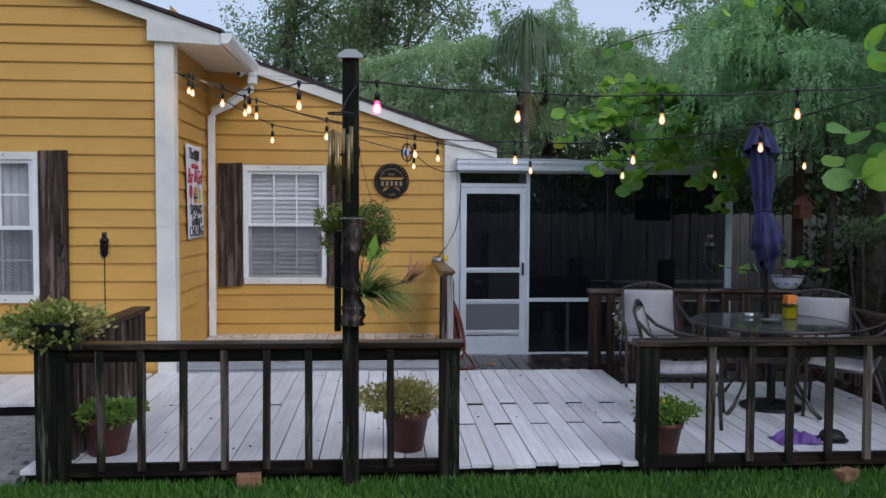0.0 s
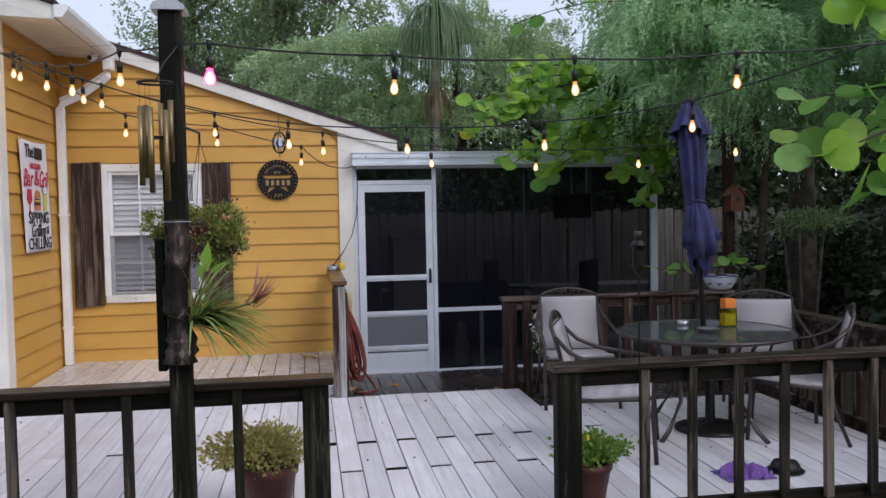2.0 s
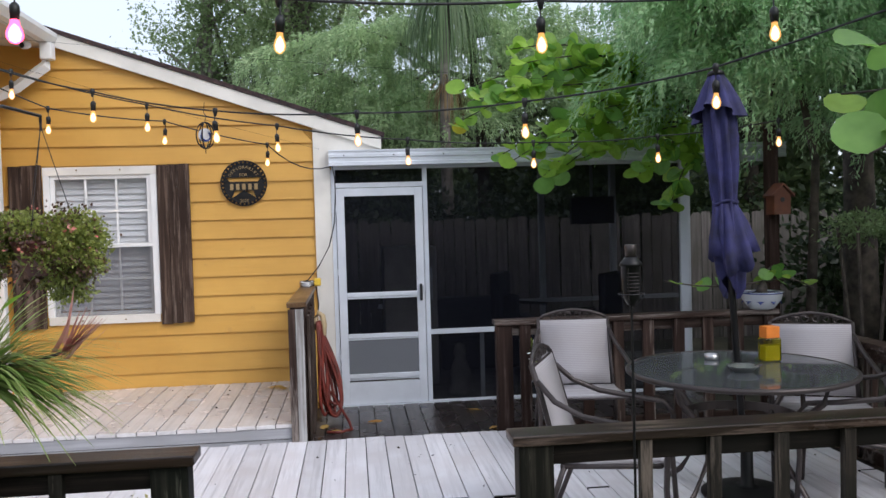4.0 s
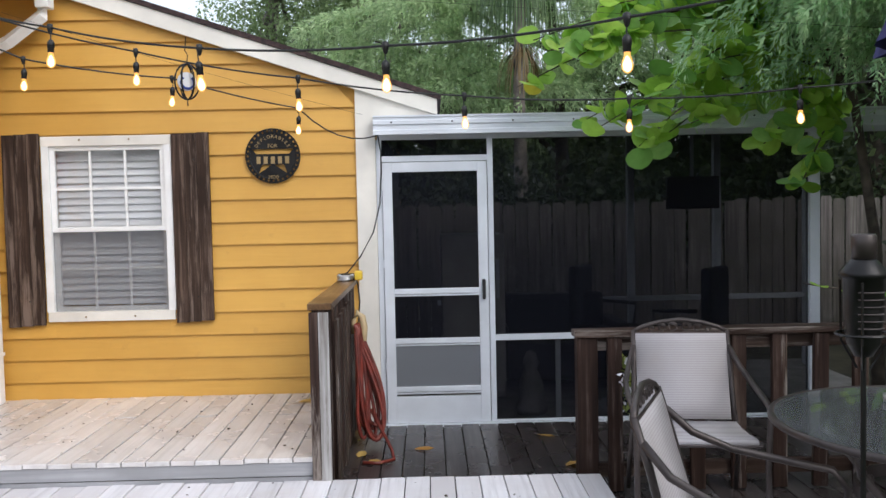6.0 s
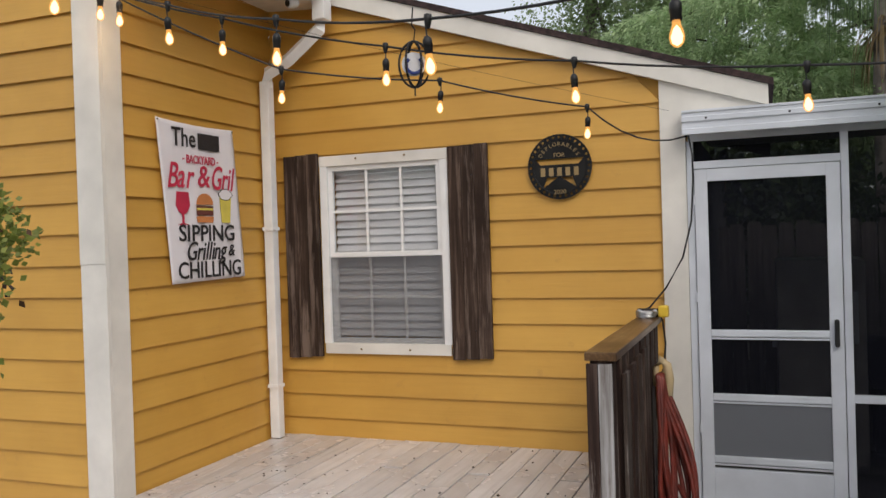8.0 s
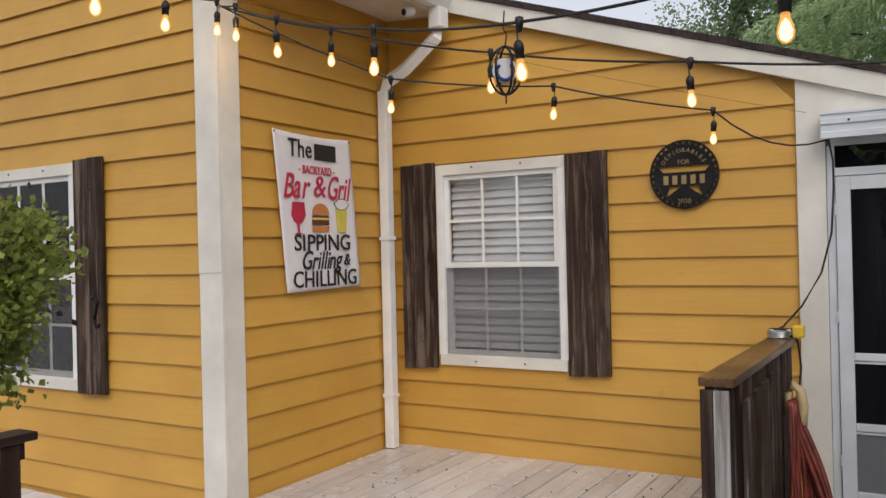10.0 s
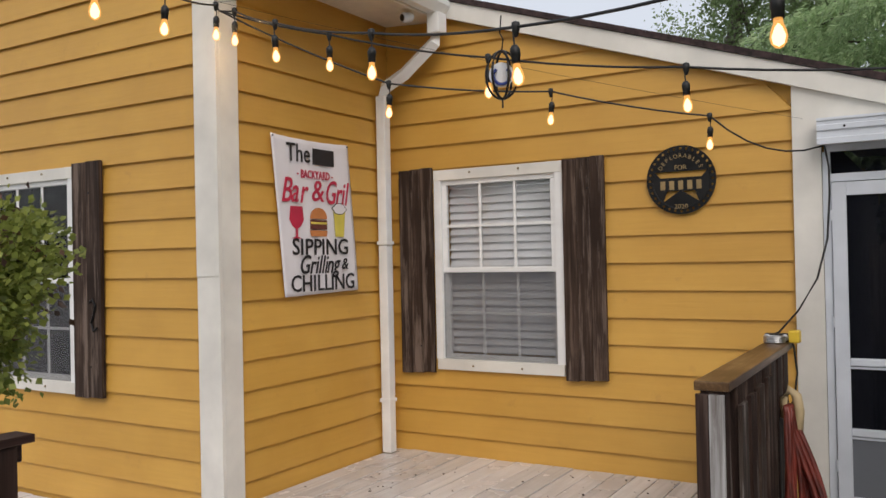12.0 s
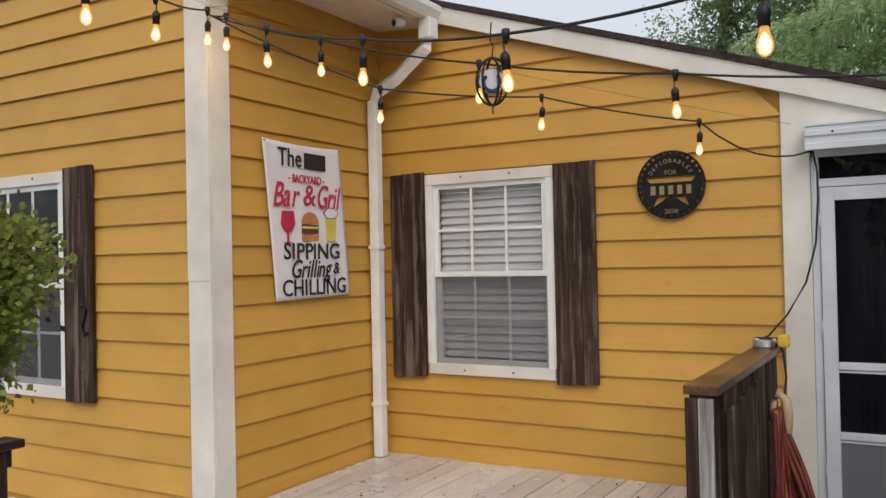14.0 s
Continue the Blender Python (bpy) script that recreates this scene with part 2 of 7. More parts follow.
M_BLACKMETAL = plain("black_metal", (0.018, 0.017, 0.017), 0.4, 0.6, vary=0.3)
M_BRONZE = plain("bronze_frame", (0.062, 0.05, 0.047), 0.38, 0.45, vary=0.3)
M_SLING = sling_mat("beige_sling")
M_UMB = plain("navy_canvas", (0.026, 0.025, 0.1), 0.75, vary=0.4, scale=9, bump=0.3)
M_BAL = wood("grey_brown_baluster", (0.006, 0.005, 0.004), (0.035, 0.028, 0.022), (0.15, 0.125, 0.1), "z", (0.5, 0.8), stain=(0.01, 0.01, 0.007), worn=(0.15, 0.12, 0.095), spec=0.12, much=0.5)
M_CAP_X = wood("wet_brown_cap_x", (0.006, 0.004, 0.003), (0.026, 0.015, 0.01), (0.13, 0.09, 0.07), "x", (0.12, 0.5), stain=(0.018, 0.011, 0.007), worn=(0.14, 0.1, 0.078), spec=0.32, much=0.53)
M_SPIDER = leaf_mat("spider_leaf", (0.18, 0.29, 0.06), (0.4, 0.48, 0.16), 0.4)
M_STEEL = plain("steel", (0.5, 0.5, 0.5), 0.3, 0.9)
M_BRASS = plain("dull_brass_tube", (0.26, 0.19, 0.09), 0.35, 0.75, vary=0.3)
M_HOSE = plain("red_hose", (0.17, 0.028, 0.018), 0.4, vary=0.4)
M_YELLOW = plain("yellow_plastic", (0.75, 0.5, 0.04), 0.4)
M_WOODPALE = plain("pale_wood", (0.55, 0.42, 0.24), 0.6)
M_BULB = glow_glass("bulb_glow", (1.0, 0.45, 0.11), 1.5, 0.55)
M_CORE = glow("bulb_core", (1.0, 0.78, 0.42), 5.0)
M_BULB_RED = glow_glass("red_bulb_glow", (1.0, 0.06, 0.14), 6.0, 0.85)
M_CORE_RED = glow("red_bulb_core", (1.0, 0.6, 0.66), 18.0)
M_SOIL = plain("soil", (0.03, 0.02, 0.014), 0.95, vary=0.4, scale=30)
M_BARK = plain("bark", (0.07, 0.056, 0.043), 0.9, vary=0.5, scale=9, bump=0.8)
M_BARKGREY = plain("grey_bark", (0.2, 0.175, 0.15), 0.9, vary=0.45, scale=5, bump=0.8)
M_GROUND = plain("earth", (0.05, 0.045, 0.025), 0.95, vary=0.4, scale=3, bump=0.5)
M_GRASS = leaf_mat("grass_blade", (0.06, 0.16, 0.016), (0.13, 0.27, 0.035), 0.35)
M_LEAF = leaf_mat("tree_leaf", (0.2, 0.29, 0.12), (0.36, 0.47, 0.22), 0.55)
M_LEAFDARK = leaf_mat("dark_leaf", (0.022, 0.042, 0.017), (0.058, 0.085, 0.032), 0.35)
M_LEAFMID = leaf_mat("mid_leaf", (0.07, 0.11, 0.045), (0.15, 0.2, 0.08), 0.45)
M_FEATHER = leaf_mat("feathery_leaf", (0.31, 0.46, 0.21), (0.56, 0.69, 0.37), 0.55)
M_FEATHERDEEP = leaf_mat("deep_feathery_leaf", (0.33, 0.56, 0.27), (0.58, 0.76, 0.43), 0.6)
M_GRAPE = leaf_mat("round_leaf", (0.3, 0.54, 0.06), (0.5, 0.72, 0.13), 0.62, 0.35)
M_GRAPEDEEP = leaf_mat("deep_round_leaf", (0.17, 0.37, 0.07), (0.3, 0.52, 0.13), 0.52, 0.35)
M_PALM = leaf_mat("strap_leaf", (0.12, 0.2, 0.085), (0.25, 0.35, 0.16), 0.4)
M_STRAW = leaf_mat("dry_strap_leaf", (0.2, 0.13, 0.05), (0.33, 0.24, 0.11), 0.25)
M_HERB = leaf_mat("bright_herb_leaf", (0.15, 0.28, 0.04), (0.3, 0.42, 0.09), 0.4)
M_BASKET = leaf_mat("basket_leaf", (0.14, 0.18, 0.035), (0.38, 0.43, 0.1), 0.42)
M_SEDUM = leaf_mat("straw_green_leaf", (0.33, 0.31, 0.09), (0.62, 0.55, 0.21), 0.4)
M_PINK = leaf_mat("pink_petal", (0.5, 0.12, 0.1), (0.65, 0.3, 0.22), 0.3)
M_FALLEN = leaf_mat("fallen_leaf", (0.42, 0.2, 0.04), (0.6, 0.42, 0.12), 0.2)
M_CLOTH = plain("banner_cloth", (0.75, 0.72, 0.75), 0.8, vary=0.05, scale=2)
M_INK = plain("black_ink", (0.015, 0.013, 0.015), 0.7)
M_INKRED = plain("red_ink", (0.5, 0.02, 0.06), 0.7)
M_PAVER = plain("grey_paver", (0.24, 0.23, 0.23), 0.7, vary=0.25, scale=8, bump=0.4)
M_BRICK = plain("red_brick", (0.24, 0.12, 0.065), 0.85, vary=0.35, scale=12, bump=0.5)
M_CONC = plain("concrete", (0.22, 0.21, 0.2), 0.8, vary=0.2)
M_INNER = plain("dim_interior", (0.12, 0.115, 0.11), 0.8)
M_FRIDGE = plain("grey_enamel", (0.42, 0.4, 0.38), 0.4)
M_DARK = plain("dark_fabric", (0.015, 0.015, 0.017), 0.7)
M_PORCELAIN = plain("porcelain", (0.62, 0.64, 0.68), 0.2, vary=0.05)
M_BLUE = plain("blue_glaze", (0.03, 0.05, 0.2), 0.25)
M_ORANGE = plain("orange_box", (0.7, 0.2, 0.02), 0.45)
M_AMBER = glass_mat("yellow_glass", (0.75, 0.72, 0.02), 0.8)
M_PURPLE = plain("purple_cloth", (0.2, 0.1, 0.36), 0.7, vary=0.25, scale=20)
M_CEDAR = plain("orange_cedar", (0.11, 0.032, 0.012), 0.6, vary=0.3)
M_CURTAIN = plain("grey_curtain", (0.68, 0.68, 0.7), 0.85)


# ---- builders ----
def box(bm, x0, x1, y0, y1, z0, z1, bev=0.0):
    m = Matrix.Translation(((x0 + x1) / 2, (y0 + y1) / 2, (z0 + z1) / 2)) @ Matrix.Diagonal((x1 - x0, y1 - y0, z1 - z0, 1))
    r = bmesh.ops.create_cube(bm, size=1.0, matrix=m)
    if bev:
        edges = {e for v in r["verts"] for e in v.link_edges}
        bmesh.ops.bevel(bm, geom=list(edges), offset=bev, segments=2, profile=0.6, affect="EDGES")
    return bm


def boxed(*a, **k):
    return box(bmesh.new(), *a, **k)


def tube(bm, pts, r, seg=8, caps=True):
    """A round bar along points; r is one radius or one a point."""
    pts = [Vector(p) for p in pts]
    rs = r if isinstance(r, (list, tuple)) else [r] * len(pts)
    rings = []
    for i, p in enumerate(pts):
        d = (pts[min(i + 1, len(pts) - 1)] - pts[max(i - 1, 0)]).normalized()
        up = Vector((0, 0, 1)) if abs(d.z) < 0.9 else Vector((1, 0, 0))
        a = d.cross(up).normalized()
        b = d.cross(a)
        rings.append([bm.verts.new(p + rs[i] * (math.cos(k * math.tau / seg) * a + math.sin(k * math.tau / seg) * b)) for k in range(seg)])
    for u, v in zip(rings, rings[1:]):
        for k in range(seg):
            bm.faces.new((u[k], u[(k + 1) % seg], v[(k + 1) % seg], v[k]))
    if caps:
        bm.faces.new(rings[0][::-1])
        bm.faces.new(rings[-1])
    return bm


def lathe(bm, prof, seg=20, at=(0, 0, 0), fold=0.0, folds=8, caps=True):
    """A turned shape from (radius, height) rows; fold ripples the radius."""
    rings = []
    for r, z in prof:
        rings.append([bm.verts.new((at[0] + r * (1 + fold * math.cos(folds * k * math.tau / seg)) * math.cos(k * math.tau / seg),
                                    at[1] + r * (1 + fold * math.cos(folds * k * math.tau / seg)) * math.sin(k * math.tau / seg), at[2] + z)) for k in range(seg)])
    for u, v in zip(rings, rings[1:]):
        for k in range(seg):
            bm.faces.new((u[k], u[(k + 1) % seg], v[(k + 1) % seg], v[k]))
    if caps and prof[0][0] > 1e-4:
        bm.faces.new(rings[0][::-1])
    if caps and prof[-1][0] > 1e-4:
        bm.faces.new(rings[-1])
    return bm


def slab(bm, poly, axis, a, b):
    """A flat polygon given in the two other axes, drawn out from a to b along axis."""
    def put(u, v, w):
        return {"x": (w, u, v), "y": (u, w, v), "z": (u, v, w)}[axis]
    lo = [bm.verts.new(put(u, v, a)) for u, v in poly]
    hi = [bm.verts.new(put(u, v, b)) for u, v in poly]
    n = len(poly)
    bm.faces.new(lo)
    bm.faces.new(hi[::-1])
    for i in range(n):
        bm.faces.new((lo[i], hi[i], hi[(i + 1) % n], lo[(i + 1) % n]))
    bmesh.ops.recalc_face_normals(bm, faces=bm.faces)
    return bm


def mesh_of(bm, name, mat, smooth=False):
    bmesh.ops.recalc_face_normals(bm, faces=bm.faces)
    me = bpy.data.meshes.new(name)
    bm.to_mesh(me)
    bm.free()
    if smooth:
        me.polygons.foreach_set("use_smooth", [True] * len(me.polygons))
    me.materials.append(mat)
    return me


def part(name, bm, mat, parent=None, label="", smooth=False, at=None):
    ob = new(name, mesh_of(bm, name, mat, smooth))
    ob.parent = parent
    if at is not None:
        ob.matrix_basis = at
    if label:
        tagged(ob, label)
    return ob


def thing(name, label, category, at=(0, 0, 0), group="", kind="", rz=0.0):
    ob = new(name)
    ob.matrix_basis = pose(*at, 0, 0, rz)
    ob.empty_display_size = 0.1
    return tagged(ob, label, category, group, kind)


def struct(name, bm, mat, label, category, smooth=False):
    return tagged(part(name, bm, mat, None, "", smooth), label, category, kind="structure")


def arrays(name, verts, faces, mat, parent=None, smooth=False):
    me = bpy.data.meshes.new(name)
    me.from_pydata(verts, [], faces)
    me.materials.append(mat)
    if smooth:
        me.polygons.foreach_set("use_smooth", [True] * len(me.polygons))
    ob = new(name, me)
    ob.parent = parent
    return ob


def leaves(name, pos, along, size, width, mat, parent=None, rng=None, cup=0.25):
    """Many small leaves: each a folded diamond at pos that points along a way."""
    rng = rng or np.random.default_rng(1)
    pos, along = np.asarray(pos, float), np.asarray(along, float)
    n = len(pos)
    along = along / np.maximum(np.linalg.norm(along, axis=1, keepdims=True), 1e-6)
    size = np.broadcast_to(np.asarray(size, float), (n,))[:, None]
    side = np.cross(along, rng.normal(size=(n, 3)))
    side /= np.maximum(np.linalg.norm(side, axis=1, keepdims=True), 1e-6)
    nor = np.cross(along, side)
    mid = pos + along * size * 0.45
    v = np.empty((n, 4, 3))
    v[:, 0] = pos
    v[:, 1] = mid + side * size * width + nor * size * width * cup
    v[:, 2] = pos + along * size
    v[:, 3] = mid - side * size * width + nor * size * width * cup
    idx = np.arange(n)[:, None] * 4
    f = np.concatenate([idx + [0, 1, 2], idx + [0, 2, 3]]).astype(np.int32)
    me = bpy.data.meshes.new(name)
    me.vertices.add(4 * n)
    me.vertices.foreach_set("co", v.reshape(-1))
    me.loops.add(6 * n)
    me.loops.foreach_set("vertex_index", f.reshape(-1))
    me.polygons.add(2 * n)
    me.polygons.foreach_set("loop_start", np.arange(0, 6 * n, 3, dtype=np.int32))
    me.update(calc_edges=True)
    me.materials.append(mat)
    ob = new(name, me)
    ob.parent = parent
    return ob


def sweep_limb(a, b, bend, n=7, rng=None):
    a, b = Vector(a), Vector(b)
    return [a.lerp(b, i / n) + Vector(bend) * math.sin(math.pi * i / n) for i in range(n + 1)]


# ---- ground ----
bm = bmesh.new()
slab(bm, [(-400, -400), (400, -400), (400, 600), (-400, 600)], "z", -0.6, -0.16)
struct("ground", bm, M_GROUND, "dark bare earth under grass and leaves", "ground")
bm = boxed(-9.0, -2.2, 5.18, 7.02, -0.4, -0.12)
paved = struct("pavement", bm, M_CONC, "grey paver bed beside the white deck", "pavement")

# ---- house, window wall and wings ----
WY, WX, LY = 10.1, -2.0, 8.38     # window wall, banner wall, left front wall
LAP, Z0 = 0.1742, -0.0884            # siding course, first course's foot
SLOPE = 0.334


def rake(x):
    """Underside of the roof edge over the window wall."""
    return 2.485 - SLOPE * (x - 0.83)


def gable(x):
    """Underside of the roof edge over the left front wall."""
    return 3.46 - SLOPE * (x + 2.1)




def wall_with_hole(x0, x1, z0, z1l, z1r, hx0, hx1, hz0, hz1, y0, y1):
    """A wall in the x-z plane with one window hole and a sloping top."""
    b = bmesh.new()
    top = lambda x: z1l + (z1r - z1l) * (x - x0) / (x1 - x0)
    slab(b, [(x0, z0), (hx0, z0), (hx0, top(hx0)), (x0, top(x0))], "y", y0, y1)
    slab(b, [(hx1, z0), (x1, z0), (x1, top(x1)), (hx1, top(hx1))], "y", y0, y1)
    slab(b, [(hx0, z0), (hx1, z0), (hx1, hz0), (hx0, hz0)], "y", y0, y1)
    slab(b, [(hx0, hz1), (hx1, hz1), (hx1, top(hx1)), (hx0, top(hx0))], "y", y0, y1)
    return b


wall_n = struct("wall_north", wall_with_hole(-2.0, 1.0, -0.15, rake(-2.0) + 0.02, rake(1.0) + 0.02, -1.53, -0.64, 0.78, 2.11, WY + 0.003, WY + 0.16),
                M_WALL, "yellow lap-sided house wall with one window", "wall")
wall_w = struct("wall_west", wall_with_hole(-9.0, -2.0, -0.15, gable(-9.0), gable(-2.0) + 0.02, -4.23, -3.33, 0.76, 2.12, LY + 0.003, LY + 0.16),
                M_WALL, "yellow lap-sided gable wall with one window", "wall")
wall_b = struct("wall_banner", slab(bmesh.new(), [(LY + 0.16, -0.15), (WY + 0.003, -0.15), (WY + 0.003, 3.38), (LY + 0.16, 3.38)], "x", WX - 0.16, WX - 0.003),
                M_WALL, "short yellow lap-sided return wall", "wall")
struct("wall_rear", boxed(-9.0, 1.0, 15.0, 15.15, -0.15, 2.4), M_WALL, "plain yellow rear wall of the house", "wall")
struct("wall_far_west", boxed(-9.15, -9.0, 8.5, 15.0, -0.15, 2.4), M_WALL, "plain yellow far side wall of the house", "wall")
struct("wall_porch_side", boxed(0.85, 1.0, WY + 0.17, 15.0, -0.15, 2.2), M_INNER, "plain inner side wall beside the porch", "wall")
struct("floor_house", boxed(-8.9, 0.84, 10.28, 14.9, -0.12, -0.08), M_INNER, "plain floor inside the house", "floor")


def course(parent, facing, a0, a1, b0, b1, z, face, z_lo=None, z_hi=None, lap=LAP):
    """One lapped board from a0..a1 at its foot and b0..b1 at its head; z_lo, z_hi trim it."""
    b = bmesh.new()
    t0, t1 = 0.026, 0.006
    zl, zh = z_lo or z, z_hi or z + lap + 0.012
    tl = t0 + (t1 - t0) * (zl - z) / (lap + 0.012)
    th = t0 + (t1 - t0) * (zh - z) / (lap + 0.012)
    pts = []
    for u, w, zz in ((a0, tl, zl), (a1, tl, zl), (b1, th, zh), (b0, th, zh)):
        pts.append((u, face - w, zz) if facing == "y" else (face + w, u, zz))
    rise = (0.016, 0.016, 0.0, 0.0) if z_lo is None else (0.0,) * 4
    back = [(p[0], face, p[2] + r) if facing == "y" else (face, p[1], p[2] + r) for p, r in zip(pts, rise)]
    f = [b.verts.new(p) for p in pts]
    k = [b.verts.new(p) for p in back]
    b.faces.new(f)
    b.faces.new(k[::-1])
    for i in range(4):
        b.faces.new((f[i], k[i], k[(i + 1) % 4], f[(i + 1) % 4]))
    part("siding_board", b, M_SIDE_X if facing == "y" else M_SIDE_Y, parent)


for i in range(20):
    z = Z0 + i * LAP
    zt = z + LAP + 0.012
    xr = lambda zz: min(0.84, 0.83 + (2.485 - zz) / SLOPE)
    if xr(zt) > -1.98:
        if zt > 0.76 and z < 2.13:
            course(wall_n, "y", -1.985, -1.53, -1.985, -1.53, z, WY)
            course(wall_n, "y", -0.638, xr(z), -0.638, xr(zt), z, WY)
            if z < 0.74:
                course(wall_n, "y", -1.53, -0.638, -1.53, -0.638, z, WY, z_hi=0.76)
            elif zt > 2.13:
                course(wall_n, "y", -1.53, -0.638, -1.53, -0.638, z, WY, z_lo=2.13)
        else:
            course(wall_n, "y", -1.985, xr(z), -1.985, xr(zt), z, WY)
    if zt < 3.42:
        course(wall_b, "x", LY - 0.01, WY - 0.012, LY - 0.01, WY - 0.012, 0.0655 + i * 0.1775, WX, lap=0.1775)
for i in range(26):
    z = -0.157 + i * 0.1786
    zt = z + 0.1786 + 0.012
    xr = lambda zz: min(-2.11, -2.1 + (3.46 - zz) / SLOPE)
    if xr(zt) < -8.9:
        break
    if zt > 0.735 and z < 2.16:
        course(wall_w, "y", -9, -4.237, -9, -4.237, z, LY, lap=0.1786)
        course(wall_w, "y", -3.323, xr(z), -3.323, xr(zt), z, LY, lap=0.1786)
        if z < 0.72:
            course(wall_w, "y", -4.237, -3.323, -4.237, -3.323, z, LY, lap=0.1786, z_hi=0.735)
        elif zt > 2.16:
            course(wall_w, "y", -4.237, -3.323, -4.237, -3.323, z, LY, lap=0.1786, z_lo=2.16)
    else:
        course(wall_w, "y", -9, xr(z), -9, xr(zt), z, LY, lap=0.1786)

# corner boards
corner = struct("trim_corner", boxed(-2.142, -1.962, LY - 0.046, LY - 0.022, -0.02, 3.4, 0.003), M_TRIM, "cream painted corner board of two faces", "trim")
part("side_face", boxed(-1.986, -1.9615, LY - 0.0215, LY + 0.125, -0.02, 3.4, 0.003), M_TRIM, corner)
part("front_upper_board", boxed(-2.142, -1.9605, LY - 0.05, LY - 0.0465, 1.458, 3.4, 0.001), M_TRIM, corner)
struct("trim_porch_corner", slab(bmesh.new(), [(0.836, -0.15), (0.986, -0.15), (0.986, 2.13), (1.46, 2.13), (1.46, rake(1.46) + 0.01), (0.836, rake(0.836) + 0.01)], "y", WY - 0.045, WY + 0.0),
       M_TRIM, "cream painted corner board beside the porch door", "trim")

# roofs
rf = thing("roof_north", "dark brown shingle roof with cream rake board", "roof", kind="structure")
part("roof_deck", slab(bmesh.new(), [(-2.9, rake(-2.9) + 0.125), (1.5, rake(1.5) + 0.125), (1.5, rake(1.5) + 0.165), (-2.9, rake(-2.9) + 0.165)], "y", WY - 0.09, 15.2), M_SHINGLE, rf)
part("rake_board", slab(bmesh.new(), [(-1.55, rake(-1.55)), (1.47, rake(1.47)), (1.47, rake(1.47) + 0.122), (-1.55, rake(-1.55) + 0.122)], "y", WY - 0.075, WY - 0.03), M_TRIM, rf)
rw = thing("roof_west", "dark brown shingle gable roof with cream trim", "roof", kind="structure")
XE = -1.48
part("roof_deck", slab(bmesh.new(), [(-7.2, gable(-7.2) + 0.1), (XE, gable(XE) + 0.1), (XE, gable(XE) + 0.135), (-7.2, gable(-7.2) + 0.135)], "y", LY - 0.13, 14.6), M_SHINGLE, rw)
part("far_slope", slab(bmesh.new(), [(-7.2, gable(-7.2) + 0.1), (-12, gable(-7.2) + 0.1 - 1.6), (-12, gable(-7.2) - 1.465), (-7.2, gable(-7.2) + 0.135)], "y", LY - 0.13, 14.6), M_SHINGLE, rw)
part("rake_board", slab(bmesh.new(), [(-7.2, gable(-7.2) - 0.03), (XE - 0.03, gable(XE - 0.03) - 0.03), (XE - 0.03, gable(XE) + 0.098), (-7.2, gable(-7.2) + 0.098)], "y", LY - 0.1, LY - 0.05), M_TRIM, rw)
part("eave_return", slab(bmesh.new(), [(-2.2, 3.27), (XE - 0.03, 3.235), (XE - 0.03, gable(XE) - 0.01), (-2.2, gable(-2.2) - 0.02)], "y", LY - 0.098, LY - 0.06), M_TRIM, rw)
part("soffit", slab(bmesh.new(), [(-2.0, 3.27), (XE - 0.03, 3.235), (XE - 0.03, 3.25), (-2.0, 3.285)], "y", LY - 0.058, WY - 0.03), M_SOFFIT, rw, "cream soffit under the eave")
part("eave_fascia", boxed(XE - 0.03, XE - 0.008, LY - 0.1, WY - 0.1, 3.235, 3.345), M_TRIM, rw)

gut = thing("gutter", "white aluminium gutter along the eave", "gutter", kind="structure")
gp = [(XE + u, 3.345 + w) for u, w in ((-0.004, 0), (-0.004, -0.1), (0.06, -0.1), (0.1, -0.04), (0.1, 0), (0.09, 0), (0.088, -0.04), (0.055, -0.09), (0.004, -0.09), (0.004, 0))]
part("trough", slab(bmesh.new(), gp, "y", LY - 0.12, WY - 0.1), M_VINYL, gut)
part("end_cap", slab(bmesh.new(), [gp[0], gp[1], gp[2], gp[3], gp[4]], "y", LY - 0.126, LY - 0.12), M_VINYL, gut)
ds = thing("downspout", "white square downspout in the house corner", "downspout", kind="structure")


def duct(pts, w=0.038, d=0.05):
    b = bmesh.new()
    tube(b, pts, w * 1.35, 4)
    return b


part("pipe", boxed(-1.955, -1.88, WY - 0.215, WY - 0.14, 0.135, 2.72, 0.008), M_VINYL, ds)
part("outlet", boxed(XE - 0.01, XE + 0.09, WY - 0.24, WY - 0.13, 3.1, 3.245, 0.01), M_VINYL, ds)
part("elbow", duct([(XE + 0.04, WY - 0.185, 3.16), (XE + 0.02, WY - 0.18, 3.05), (-1.72, WY - 0.18, 2.86), (-1.895, WY - 0.178, 2.78), (-1.917, WY - 0.178, 2.68)]), M_VINYL, ds)
for z in (0.5, 1.64):
    part("strap", boxed(-1.962, -1.873, WY - 0.222, WY - 0.134, z, z + 0.025), M_VINYL, ds)


